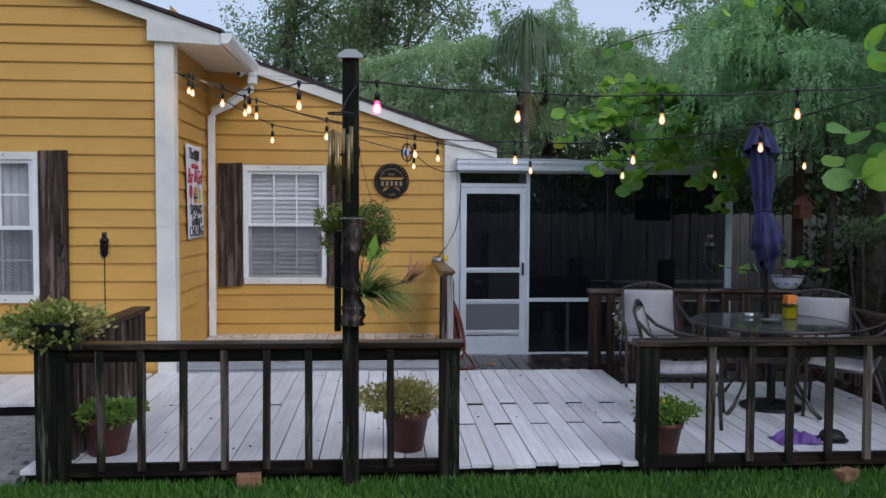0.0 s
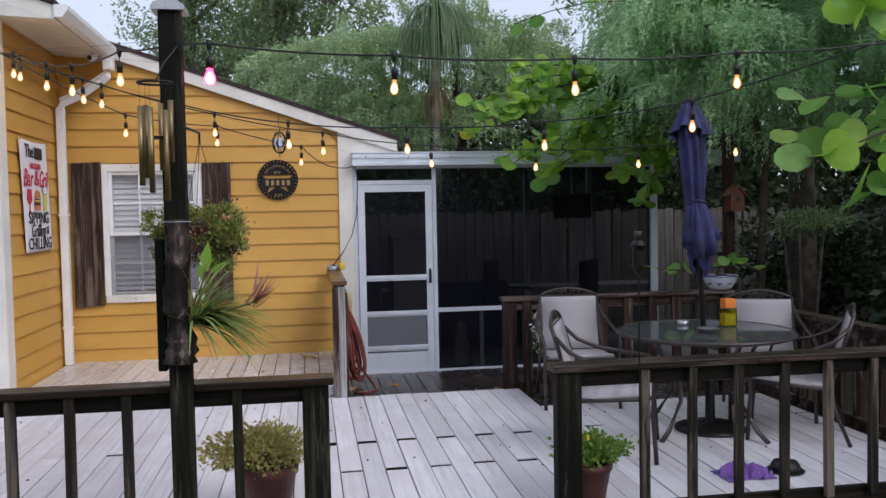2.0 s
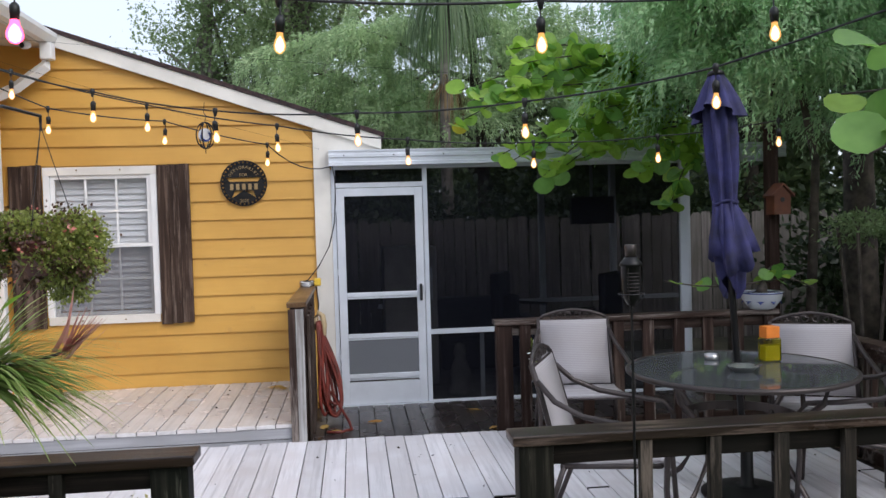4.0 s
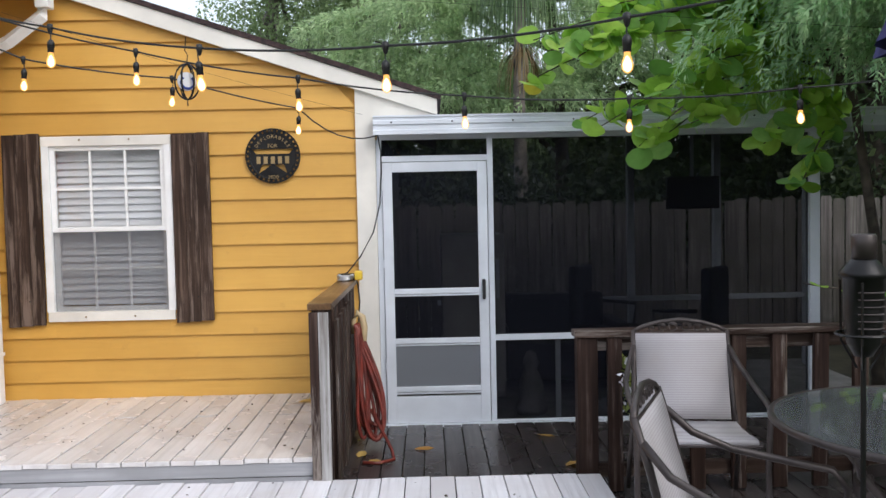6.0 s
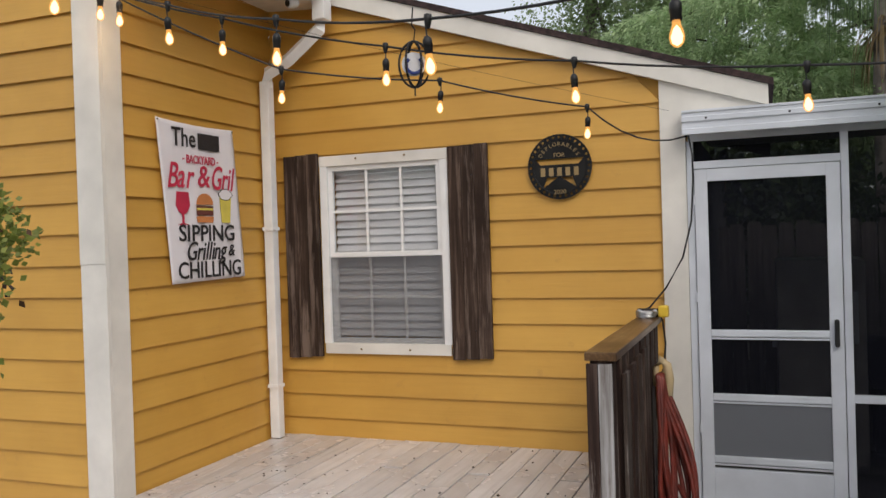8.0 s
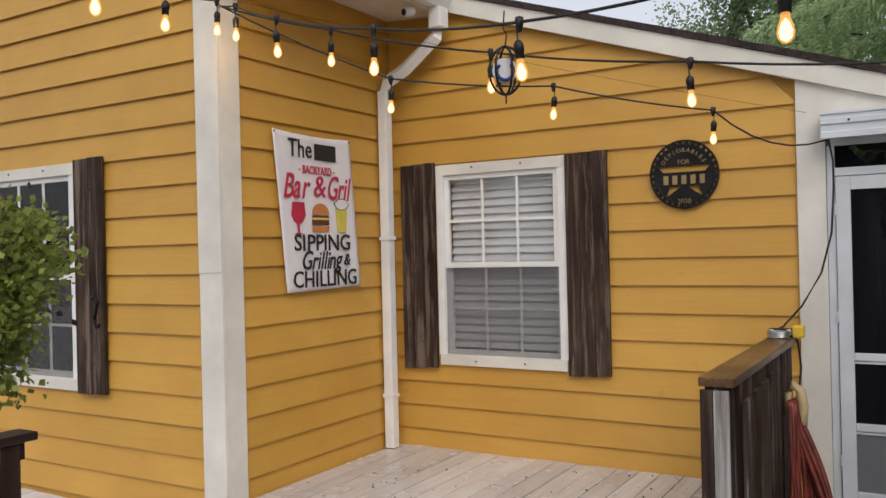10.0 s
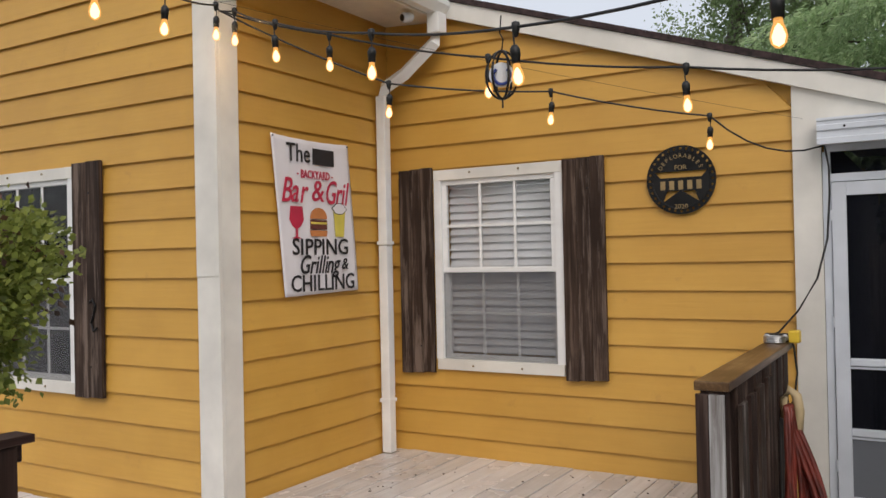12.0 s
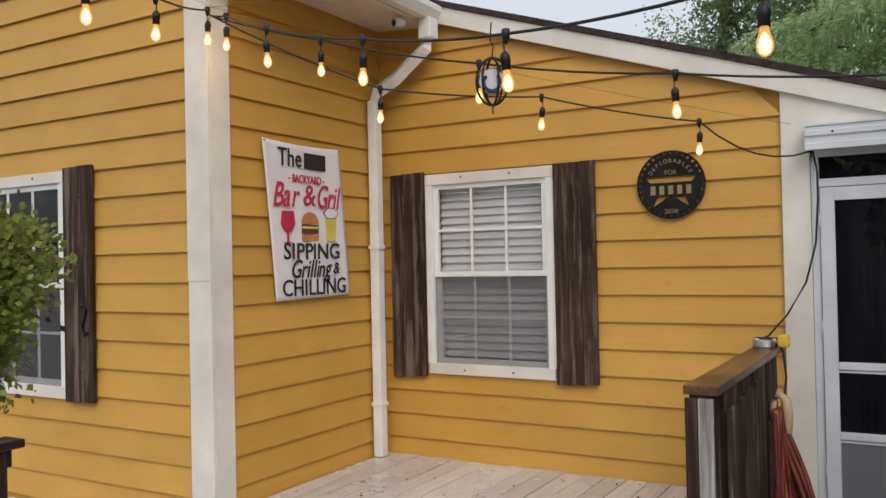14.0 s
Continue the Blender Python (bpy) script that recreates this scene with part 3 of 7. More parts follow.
# ---- windows ----
def window(name, x0, x1, z0, z1, y, label, blinds):
    """A double-hung window with outer trim x0..x1, z0..z1 on a wall face at y."""
    w = thing(name, label, "window", kind="structure")
    t = 0.075
    part("trim_top", boxed(x0, x1, y - 0.042, y + 0.05, z1 - t, z1, 0.003), M_TRIM, w)
    part("trim_bottom", boxed(x0 + 0.01, x1 - 0.01, y - 0.042, y + 0.05, z0, z0 + t, 0.003), M_TRIM, w)
    for s in (x0, x1 - 0.06):
        part("trim_side", boxed(s + 0.002, s + 0.058, y - 0.04, y + 0.05, z0 + t, z1 - t, 0.002), M_VINYL, w)
    for zz in (z0 + 0.035, z1 - 0.03):
        for xx in (0.3, 0.68):
            b = bmesh.new()
            lathe(b, [(0.008, 0), (0.007, 0.006), (0.002, 0.008)], 8)
            part("screw_cap", b, M_BRASS, w, at=Matrix.Translation((x0 + (x1 - x0) * xx, y - 0.042, zz)) @ pose(0, 0, 0, 90))
    ix0, ix1, iz0, iz1 = x0 + 0.06, x1 - 0.06, z0 + t, z1 - t
    zm = iz0 + (iz1 - iz0) * 0.5
    for sash, a, b_, off in (("upper_sash", zm - 0.02, iz1, 0.0), ("lower_sash", iz0, zm + 0.02, 0.03)):
        fr = bmesh.new()
        yy = y - 0.02 + off
        box(fr, ix0, ix1, yy, yy + 0.03, b_ - 0.035, b_, 0.003)
        box(fr, ix0, ix1, yy, yy + 0.03, a, a + 0.035, 0.003)
        box(fr, ix0, ix0 + 0.035, yy, yy + 0.03, a + 0.035, b_ - 0.035)
        box(fr, ix1 - 0.035, ix1, yy, yy + 0.03, a + 0.035, b_ - 0.035)
        s = part(sash, fr, M_VINYL, w)
        part("pane", boxed(ix0 + 0.03, ix1 - 0.03, yy + 0.012, yy + 0.016, a + 0.03, b_ - 0.03), M_GLASS, s).visible_shadow = False
        for k in (1, 2):
            xx = ix0 + 0.035 + (ix1 - ix0 - 0.07) * k / 3
            part("muntin", boxed(xx - 0.009, xx + 0.009, yy + 0.003, yy + 0.011, a + 0.035, b_ - 0.035), M_VINYL, s)
        part("muntin", boxed(ix0 + 0.035, ix1 - 0.035, yy + 0.002, yy + 0.0105, (a + b_) / 2 - 0.009, (a + b_) / 2 + 0.009), M_VINYL, s)
    part("insect_screen", boxed(ix0 + 0.004, ix1 - 0.004, y - 0.024, y - 0.0225, iz0 + 0.004, zm - 0.022), M_SCREEN_WIN, w).visible_shadow = False
    if blinds:
        bl = thing("window_blind", "lowered white slatted blind behind the window", "blind")
        m = mesh_of(boxed(ix0 + 0.01, ix1 - 0.01, -0.031, 0.031, -0.0015, 0.0015), "slat", M_BLIND)
        zz = iz1 - 0.03
        while zz > iz0 + 0.02:
            o = new("slat", m)
            o.parent = bl
            o.matrix_basis = pose(0, y + 0.075, zz, 64)
            zz -= 0.056
        part("headrail", boxed(ix0 + 0.005, ix1 - 0.005, y + 0.05, y + 0.1, iz1 - 0.03, iz1 + 0.01), M_BLIND, bl)
        part("bottom_rail", boxed(ix0 + 0.01, ix1 - 0.01, y + 0.06, y + 0.09, iz0 + 0.0, iz0 + 0.02), M_BLIND, bl)
    else:
        cu = thing("curtain", "grey gathered curtain behind the window", "curtain")
        for s in (0, 1):
            b = bmesh.new()
            wid = (ix1 - ix0) / 2
            prev = None
            for k in range(33):
                u = ix0 + s * wid + wid * k / 32
                q = y + 0.09 + 0.018 * math.sin(k * 1.1)
                cur = [b.verts.new((u, q, iz0 - 0.05)), b.verts.new((u, q, iz1 + 0.03))]
                if prev:
                    b.faces.new((prev[0], cur[0], cur[1], prev[1]))
                prev = cur
            part("curtain_panel", b, M_CURTAIN, cu, smooth=True)
    return w


window("window_1", -1.583, -0.585, 0.735, 2.165, WY, "white double-hung window with grilles and cream trim", True)
window("window_2", -4.29, -3.27, 0.70, 2.18, LY, "white double-hung window with grilles, curtain behind", False)


def shutter(x0, x1, z0, z1, y):
    s = thing("shutter", "dark brown weathered board shutter beside a window", "shutter", group="window shutters")
    n = 3 if x1 - x0 > 0.28 else 2
    w = (x1 - x0) / n
    for k in range(n):
        part("board", boxed(x0 + k * w + 0.001, x0 + (k + 1) * w - 0.001, y - 0.06, y - 0.031, z0 + 0.006 * k, z1 + 0.004 * k, 0.004), M_SHUT, s)
    for zz in (z0 + 0.2, z1 - 0.2):
        b = bmesh.new()
        lathe(b, [(0.007, 0), (0.006, 0.004)], 8)
        part("nail", b, M_BLACKMETAL, s, at=Matrix.Translation(((x0 + x1) / 2 + 0.03, y - 0.06, zz)) @ pose(0, 0, 0, 90))
    return s


shutter(-0.581, -0.292, 0.71, 2.168, WY)
shutter(-1.872, -1.59, 0.70, 2.18, WY)
hooked = shutter(-3.262, -2.985, 0.69, 2.195, LY)
part("shutter_dog", tube(bmesh.new(), [(-3.09, LY - 0.066, 1.3), (-3.055, LY - 0.07, 1.32), (-3.03, LY - 0.07, 1.28), (-3.05, LY - 0.068, 1.22), (-3.075, LY - 0.068, 1.17), (-3.05, LY - 0.07, 1.12), (-3.015, LY - 0.07, 1.14)], 0.008, 6), M_BLACKMETAL, hooked, "black iron scroll catch")
shutter(-4.57, -4.298, 0.69, 2.195, LY)

# ---- porch ----
PY = 10.1
porch = thing("porch_roof", "white aluminium porch roof with deep fascia", "roof", kind="structure")
fp = [(PY - 0.155, 2.118), (PY - 0.18, 2.118), (PY - 0.18, 2.15), (PY - 0.168, 2.156), (PY - 0.168, 2.19), (PY - 0.18, 2.196), (PY - 0.18, 2.222), (PY - 0.171, 2.227), (PY - 0.171, 2.244), (PY - 0.18, 2.249), (PY - 0.18, 2.262), (PY + 0.0, 2.27), (PY + 0.0, 2.255), (PY - 0.155, 2.25)]
for k in range(9):
    screw = lathe(bmesh.new(), [(0.007, 0.0), (0.006, 0.003), (0.001, 0.004)], 8)
    part("screw", screw, M_BLACKMETAL, porch, at=Matrix.Translation((1.12 + 0.46 * k, PY - 0.18, 2.21)) @ pose(0, 0, 0, 90))
part("fascia", slab(bmesh.new(), fp, "x", 0.98, 5.4), M_ALU, porch)
part("roof_panel", slab(bmesh.new(), [(PY - 0.14, 2.2), (12.45, 2.28), (12.45, 2.32), (PY - 0.14, 2.24)], "x", 1.0, 5.4), M_ALU, porch)
part("header_beam", boxed(1.0, 5.3, PY - 0.03, PY + 0.03, 2.09, 2.2), M_ALU, porch)
struct("floor_porch", boxed(1.0, 5.4, PY - 0.06, 12.5, -0.3, -0.15), M_CONC, "grey concrete porch floor", "floor")
scr = thing("porch_screen_wall", "white aluminium framed wall of dark insect screen", "screen wall", kind="structure")
for nm, a in (("post", (1.849, 1.892, PY - 0.03, PY + 0.02, -0.14, 2.09)), ("post", (0.988, 1.03, PY - 0.03, PY + 0.02, -0.14, 2.09)), ("post", (4.37, 4.45, PY - 0.04, PY + 0.04, -0.14, 2.09)),
              ("post", (2.365, 2.405, PY + 0.002, PY + 0.03, -0.12, 0.51)), ("post", (3.35, 3.395, PY + 0.002, PY + 0.03, -0.12, 0.51)),
              ("middle_rail", (1.892, 4.38, PY - 0.03, PY + 0.02, 0.51, 0.556)), ("bottom_rail", (1.892, 4.38, PY - 0.02, PY + 0.02, -0.145, -0.12)),
              ("transom", (1.03, 1.849, PY - 0.03, PY + 0.02, 1.92, 1.965))):
    part(nm, boxed(*a, 0.003), M_ALU, scr)
for a in ((1.892, 4.38, 0.556, 2.09), (1.892, 4.38, -0.12, 0.51), (1.03, 1.849, 1.965, 2.09)):
    part("screen", boxed(a[0], a[1], PY - 0.004, PY - 0.002, a[2], a[3]), M_SCREEN, scr)
back = thing("porch_rear_frame", "aluminium posts at the open rear of the porch", "frame", kind="structure")
for x in (3.45, 4.35, 5.3):
    part("post", boxed(x, x + 0.07, 12.2, 12.27, -0.15, 2.3), M_ALU, back)
part("rail", boxed(1.46, 5.3, 12.21, 12.25, 0.55, 0.6), M_ALU, back)

door = thing("door_1", "closed white aluminium screen door with three panels", "door", kind="structure")
DX0, DX1, DZ0, DZ1 = 1.034, 1.843, -0.125, 1.914
b = bmesh.new()
box(b, DX0, DX0 + 0.075, PY - 0.05, PY - 0.015, DZ0, DZ1, 0.004)
box(b, DX1 - 0.075, DX1, PY - 0.05, PY - 0.015, DZ0, DZ1, 0.004)
box(b, DX0 + 0.075, DX1 - 0.075, PY - 0.049, PY - 0.016, DZ1 - 0.075, DZ1, 0.003)
box(b, DX0 + 0.075, DX1 - 0.075, PY - 0.049, PY - 0.016, DZ0, DZ0 + 0.21, 0.003)
part("door_frame", b, M_ALU, door)
for z in (0.895, 0.505, 0.125):
    part("cross_bar", boxed(DX0 + 0.075, DX1 - 0.075, PY - 0.052, PY - 0.02, z - 0.005, z + 0.038, 0.006), M_ALU, door)
    part("bar_lip", boxed(DX0 + 0.075, DX1 - 0.075, PY - 0.044, PY - 0.02, z - 0.022, z - 0.009, 0.002), M_ALU, door)
part("screen", boxed(DX0 + 0.07, DX1 - 0.07, PY - 0.034, PY - 0.032, 0.9, DZ1 - 0.07), M_SCREEN, door)
part("screen", boxed(DX0 + 0.07, DX1 - 0.07, PY - 0.034, PY - 0.032, 0.51, 0.88), M_SCREEN, door)
part("kick_screen", boxed(DX0 + 0.07, DX1 - 0.07, PY - 0.036, PY - 0.03, 0.13, 0.49), M_SCREEN_LOW, door, "pale close-woven kick panel")
part("handle", boxed(DX1 - 0.05, DX1 - 0.025, PY - 0.09, PY - 0.05, 0.84, 1.0, 0.01), M_BLACK, door, "black pull handle")
for z in (0.3, 1.1, 1.7):
    part("hinge", boxed(DX0 - 0.006, DX0 + 0.006, PY - 0.055, PY - 0.05, z, z + 0.06), M_ALU, door)
struct("door_sill", boxed(1.0, 4.47, PY - 0.09, PY - 0.035, -0.15, -0.128), M_ALU, "aluminium threshold under the screen door", "sill")

# ---- decks ----
rng = random.Random(4)


def plank_mesh(name, w, l, t, mat, bev=0.004):
    return mesh_of(boxed(-w / 2, w / 2, -l / 2, l / 2, -t, 0, bev), name, mat)


PW = 0.141


def planks(parent, x0, x1, rows, z, mat, lift=0.004, skew=0.15, gap=0.004, ends=False):
    """Boards along y; rows(i, x) gives the lengths of one board line."""
    cache = {}
    i, x = 0, x0
    while x < x1 - 0.03:
        w = min(PW, x1 - x)
        for a, c in rows(i, x):
            key = (round(w, 3), round(c - a, 2))
            if key not in cache:
                cache[key] = plank_mesh("plank", w - gap, c - a, 0.028, mat, 0.003)
            o = new("plank", cache[key])
            o.parent = parent
            o.matrix_basis = pose(x + w / 2, (a + c) / 2, z + rng.uniform(-lift, lift), rng.uniform(-skew, skew), rng.uniform(-0.3, 0.3), rng.uniform(-0.05, 0.05))
        # a near-black strip paints in the shade inside each board joint
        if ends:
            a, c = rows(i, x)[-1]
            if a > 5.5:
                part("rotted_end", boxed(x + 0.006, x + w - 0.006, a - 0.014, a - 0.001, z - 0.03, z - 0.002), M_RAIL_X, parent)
        x += PW
        i += 1


deck = thing("deck", "low deck of worn white-painted boards", "deck", kind="structure")


def main_rows(i, x):
    end = 8.335 if x < 2.3 else 7.62
    if x > 4.36:
        return []
    front = 5.16 + 0.02 * ((i * 7) % 3) if 0.5 < x < 1.72 else 5.2
    if 0.5 < x < 2.2:
        j = 6.82 if i % 2 else 6.18
        return [(front, j), (j + (0.03, 0.06, 0.045, 0.07)[(i * 5) % 4], end)]
    if i % 3 == 0:
        return [(front, 6.9), (6.93 if i % 2 else 6.908, end)]
    return [(front, end)]


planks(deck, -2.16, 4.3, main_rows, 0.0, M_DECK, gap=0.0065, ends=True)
planks(deck, -6.0, -2.17, lambda i, x: [(7.06, 8.33)], -0.002, M_DECK)
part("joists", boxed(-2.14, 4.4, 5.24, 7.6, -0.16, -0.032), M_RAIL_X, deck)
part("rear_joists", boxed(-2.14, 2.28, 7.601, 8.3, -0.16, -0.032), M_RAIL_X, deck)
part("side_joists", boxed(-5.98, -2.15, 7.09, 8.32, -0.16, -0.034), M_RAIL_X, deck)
landing = thing("porch_landing", "wet dark unpainted boards before the porch door", "deck", kind="structure")
planks(landing, 0.76, 4.42, lambda i, x: [(7.7 if x > 2.3 else 8.3, 10.0)], -0.13, M_WET, gap=0.008)
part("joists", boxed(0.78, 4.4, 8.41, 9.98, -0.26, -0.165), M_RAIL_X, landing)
upper = thing("upper_deck", "raised step deck of cream-painted boards", "deck", kind="structure")
planks(upper, -1.965, 0.72, lambda i, x: [(8.345, 10.075)] if i % 4 else [(8.345, 9.4), (9.41, 10.075)], 0.13, M_UPPER, lift=0.003, gap=0.0075)
part("front_board", boxed(-1.96, 0.69, 8.355, 8.38, 0.02, 0.1, 0.003), M_DECKX, upper, "grey painted step board")
part("lower_board", boxed(-1.96, 0.69, 8.36, 8.38, -0.02, 0.014), M_DECKX, upper)
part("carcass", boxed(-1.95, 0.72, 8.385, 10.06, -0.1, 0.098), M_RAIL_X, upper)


# ---- railings ----
DARK = (M_RAIL_X, M_RAIL_Z)
def railing(name, label, a, c, top, foot, balusters, mats, cap=0.14, bal=0.07, posts=(), low=0.0, thick=0.038):
    """A deck rail from a to c (x, y): cap, lower rails, balusters and posts."""
    r = thing(name, label, "railing")
    ax = "x" if abs(c[0] - a[0]) > abs(c[1] - a[1]) else "y"
    mx, mz = mats

    def bar(nm, s, e, half, z0, z1, mat, bev=0.006, lab=""):
        if ax == "x":
            return part(nm, boxed(s, e, a[1] - half, a[1] + half, z0, z1, bev), mat, r, lab)
        return part(nm, boxed(a[0] - half, a[0] + half, s, e, z0, z1, bev), mat, r, lab)

    s, e = (a[0], c[0]) if ax == "x" else (a[1], c[1])
    bar("top_rail", s, e, cap / 2, top - thick, top, M_CAP_X if mats is DARK else mx)
    bar("upper_stringer", s + 0.03, e - 0.03, 0.019, top - thick - 0.085, top - thick - 0.001, mx)
    if low is not None:
        bar("lower_stringer", s + 0.03, e - 0.03, 0.019, low - 0.045, low + 0.04, mx)
    n = 0
    for u in balusters:
        tilt = rng.uniform(-0.5, 0.5)
        b = boxed(-bal / 2, bal / 2, -0.019, 0.019, foot, top - thick - 0.002, 0.005) if ax == "x" else boxed(-0.019, 0.019, -bal / 2, bal / 2, foot, top - thick - 0.002, 0.005)
        o = part("baluster", b, M_BAL if mats is DARK else mz, r, at=pose(u, a[1] - 0.039, 0, 0, tilt, 0) if ax == "x" else pose(a[0] + 0.039, u, 0, tilt, 0, 0))
    for u, w in posts:
        b = boxed(-w / 2, w / 2, -0.05, 0.05, foot - 0.12, top - thick - 0.001, 0.008) if ax == "x" else boxed(-0.05, 0.05, -w / 2, w / 2, foot - 0.12, top - thick - 0.001, 0.008)
        part("post", b, mz, r, at=pose(u, a[1], 0) if ax == "x" else pose(a[0], u, 0))
    return r


railing("deck_railing", "dark mossy weathered front rail with flat cap", (-2.065, 5.2), (0.605, 5.2), 0.80, 0.0, [-1.65, -1.404, -1.149, -0.894, -0.638, -0.374, 0.142], DARK, bal=0.046, posts=((-1.98, 0.125), (-1.886, 0.058), (0.515, 0.13)))
railing("deck_railing", "dark mossy weathered front rail beside the table", (1.725, 5.2), (4.46, 5.2), 0.80, 0.0, [2.225 + 0.266 * k for k in range(9)], DARK, bal=0.046, posts=((1.815, 0.13), (4.38, 0.1)))
railing("deck_railing", "dark weathered side rail beside the paved yard", (-1.955, 5.28), (-1.955, 7.15), 0.805, 0.0, [5.45 + 0.148 * k for k in range(11)], (M_RAIL_Y, M_RED_Z), bal=0.1, posts=((7.03, 0.1),))
railing("deck_railing", "red-brown weathered rear rail behind the chairs", (2.215, 8.41), (4.46, 8.41), 0.825, -0.12, [2.45 + 0.24 * k for k in range(8)], (M_RED_X, M_RED_Z), bal=0.085, posts=((2.29, 0.12), (4.4, 0.1)))
railing("deck_railing", "red-brown weathered side rail of the dining deck", (4.45, 5.28), (4.45, 8.3), 0.74, -0.12, [5.7 + 0.22 * k for k in range(12)], (M_RED_X, M_RED_Z), bal=0.085)
railing("step_railing", "weathered tan and grey rail between step deck and door", (0.752, 8.325), (0.752, 10.03), 1.022, -0.1, [8.62 + 0.2 * k for k in range(7)], (M_RED_Y, M_RED_Z), cap=0.14, bal=0.14, posts=((8.39, 0.1),), low=None)

sr = bpy.data.objects["step_railing"]
part("face_board", boxed(0.69, 0.742, 8.315, 8.337, -0.02, 0.972, 0.003), M_RED_Z, sr)
part("painted_board", boxed(0.744, 0.802, 8.31, 8.335, -0.05, 0.972, 0.003), M_PEEL, sr, "board with worn white paint")
for k, y in enumerate((8.52, 8.72, 8.92, 9.14)):
    part("side_board", boxed(0.812, 0.83, y, y + 0.13, -0.1 + 0.05 * (k % 2), 0.9 + 0.01 * k, 0.003), M_RED_Z if k % 2 else M_GREYWOOD, sr)


# ---- string lights ----
SOCKET = lathe(bmesh.new(), [(0.003, 0.115), (0.003, 0.062), (0.009, 0.06), (0.016, 0.05), (0.0175, 0.044), (0.0175, 0.024), (0.0155, 0.022), (0.0155, 0.0), (0.001, 0.0)], 10)
ME_SOCKET = mesh_of(SOCKET, "socket", M_BLACK, True)
ME_CLIP = mesh_of(lathe(bmesh.new(), [(0.001, 0.02), (0.014, 0.015), (0.016, 0.0), (0.008, -0.03), (0.001, -0.035)], 8), "clip", M_BLACK, True)
BULB = [(0.011, 0.0), (0.012, -0.012), (0.019, -0.032), (0.0215, -0.047), (0.019, -0.06), (0.0105, -0.071), (0.001, -0.075)]
ME_BULB = mesh_of(lathe(bmesh.new(), BULB, 14), "bulb", M_BULB, True)
ME_CORE = mesh_of(lathe(bmesh.new(), [(0.001, -0.012), (0.009, -0.022), (0.0165, -0.044), (0.013, -0.062), (0.001, -0.07)], 8), "filament", M_CORE, True)
ME_BULB_RED = mesh_of(lathe(bmesh.new(), BULB, 14), "bulb", M_BULB_RED, True)
ME_CORE_RED = mesh_of(lathe(bmesh.new(), [(0.001, -0.012), (0.009, -0.022), (0.0165, -0.044), (0.013, -0.062), (0.001, -0.07)], 8), "filament", M_CORE_RED, True)
HANG = 0.165


def string_lights(anchor, bulbs, end, label, red=(), tail=0.035):
    """Cable from anchor over the bulbs (their glass centres) to end, sagging between the clips."""
    s = thing("string_lights", label, "string lights", group="string lights")
    nodes = [Vector(anchor)] + [Vector(b) + Vector((0, 0, HANG)) for b in bulbs] + [Vector(end)]
    pts = []
    for a, c in zip(nodes, nodes[1:]):
        sag = (tail if c is nodes[-1] else 0.035) * (c - a).length
        for k in range(6):
            u = k / 6
            pts.append(a.lerp(c, u) - Vector((0, 0, sag * 4 * u * (1 - u) * 0.5)))
    pts.append(nodes[-1])
    part("cable", tube(bmesh.new(), pts, 0.0055, 6), M_BLACK, s, smooth=True)
    for i, b in enumerate(bulbs):
        sw = (rng.uniform(-4, 4), rng.uniform(-4, 4))
        top = Vector(b) + Vector((0, 0, 0.045))
        for nm, me, off in (("clip", ME_CLIP, HANG - 0.045), ("socket", ME_SOCKET, 0.0)):
            o = new(nm, me)
            o.parent = s
            o.matrix_basis = pose(*(top + Vector((0, 0, off))), *(sw if nm == "socket" else (0, 0)), 0)
        g = new("bulb", ME_BULB_RED if i in red else ME_BULB)
        g.parent = s
        g.visible_shadow = False
        g.matrix_basis = pose(*top, *sw, 0) @ Matrix.Diagonal((1.35, 1.35, 1.1, 1) if i in red else (1, 1, 1, 1))
        c = new("filament", ME_CORE_RED if i in red else ME_CORE)
        c.parent = g
        if i in red:
            tagged(g, "red glowing bulb")
    return s


CORNER = (-1.93, 8.34, 2.965)
string_lights(CORNER, [(-1.775, 8.16, 2.762), (-1.317, 7.412, 2.554), (-0.993, 6.82, 2.435), (-0.502, 5.892, 2.357)], (-0.16, 5.43, 2.47), "black outdoor string lights from house corner to post")
string_lights((-0.13, 5.37, 2.47), [(0.052, 5.209, 2.268), (0.944, 5.197, 2.219), (1.89, 5.234, 2.221), (2.822, 5.285, 2.271), (3.807, 5.216, 2.342)], (6.5, 5.0, 2.95), "black outdoor string lights with one red bulb", red=(0,))
string_lights(CORNER, [(-1.767, 8.29, 2.76), (-1.221, 8.009, 2.54), (-0.429, 7.703, 2.3), (0.373, 7.388, 2.126), (1.224, 7.073, 2.06), (2.096, 6.523, 2.036), (2.879, 5.937, 2.099)], (4.6, 5.0, 2.85), "black outdoor string lights crossing over the deck")
string_lights(CORNER, [(-1.164, 8.359, 2.551), (-0.265, 8.418, 2.316), (0.648, 8.465, 2.157), (1.611, 8.484, 2.04), (2.548, 8.365, 1.991), (3.407, 8.082, 1.994), (4.302, 8.02, 2.087)], (4.68, 8.6, 2.35), "black outdoor string lights before the porch")
string_lights(CORNER, [(-1.06, 8.749, 2.347), (-0.339, 9.329, 2.31), (0.45, 9.737, 2.142)], (1.0, 10.02, 2.12), "black outdoor string lights along the house wall", tail=0.3)
wire = thing("guy_wires", "thin steel support wires over the deck", "wire")
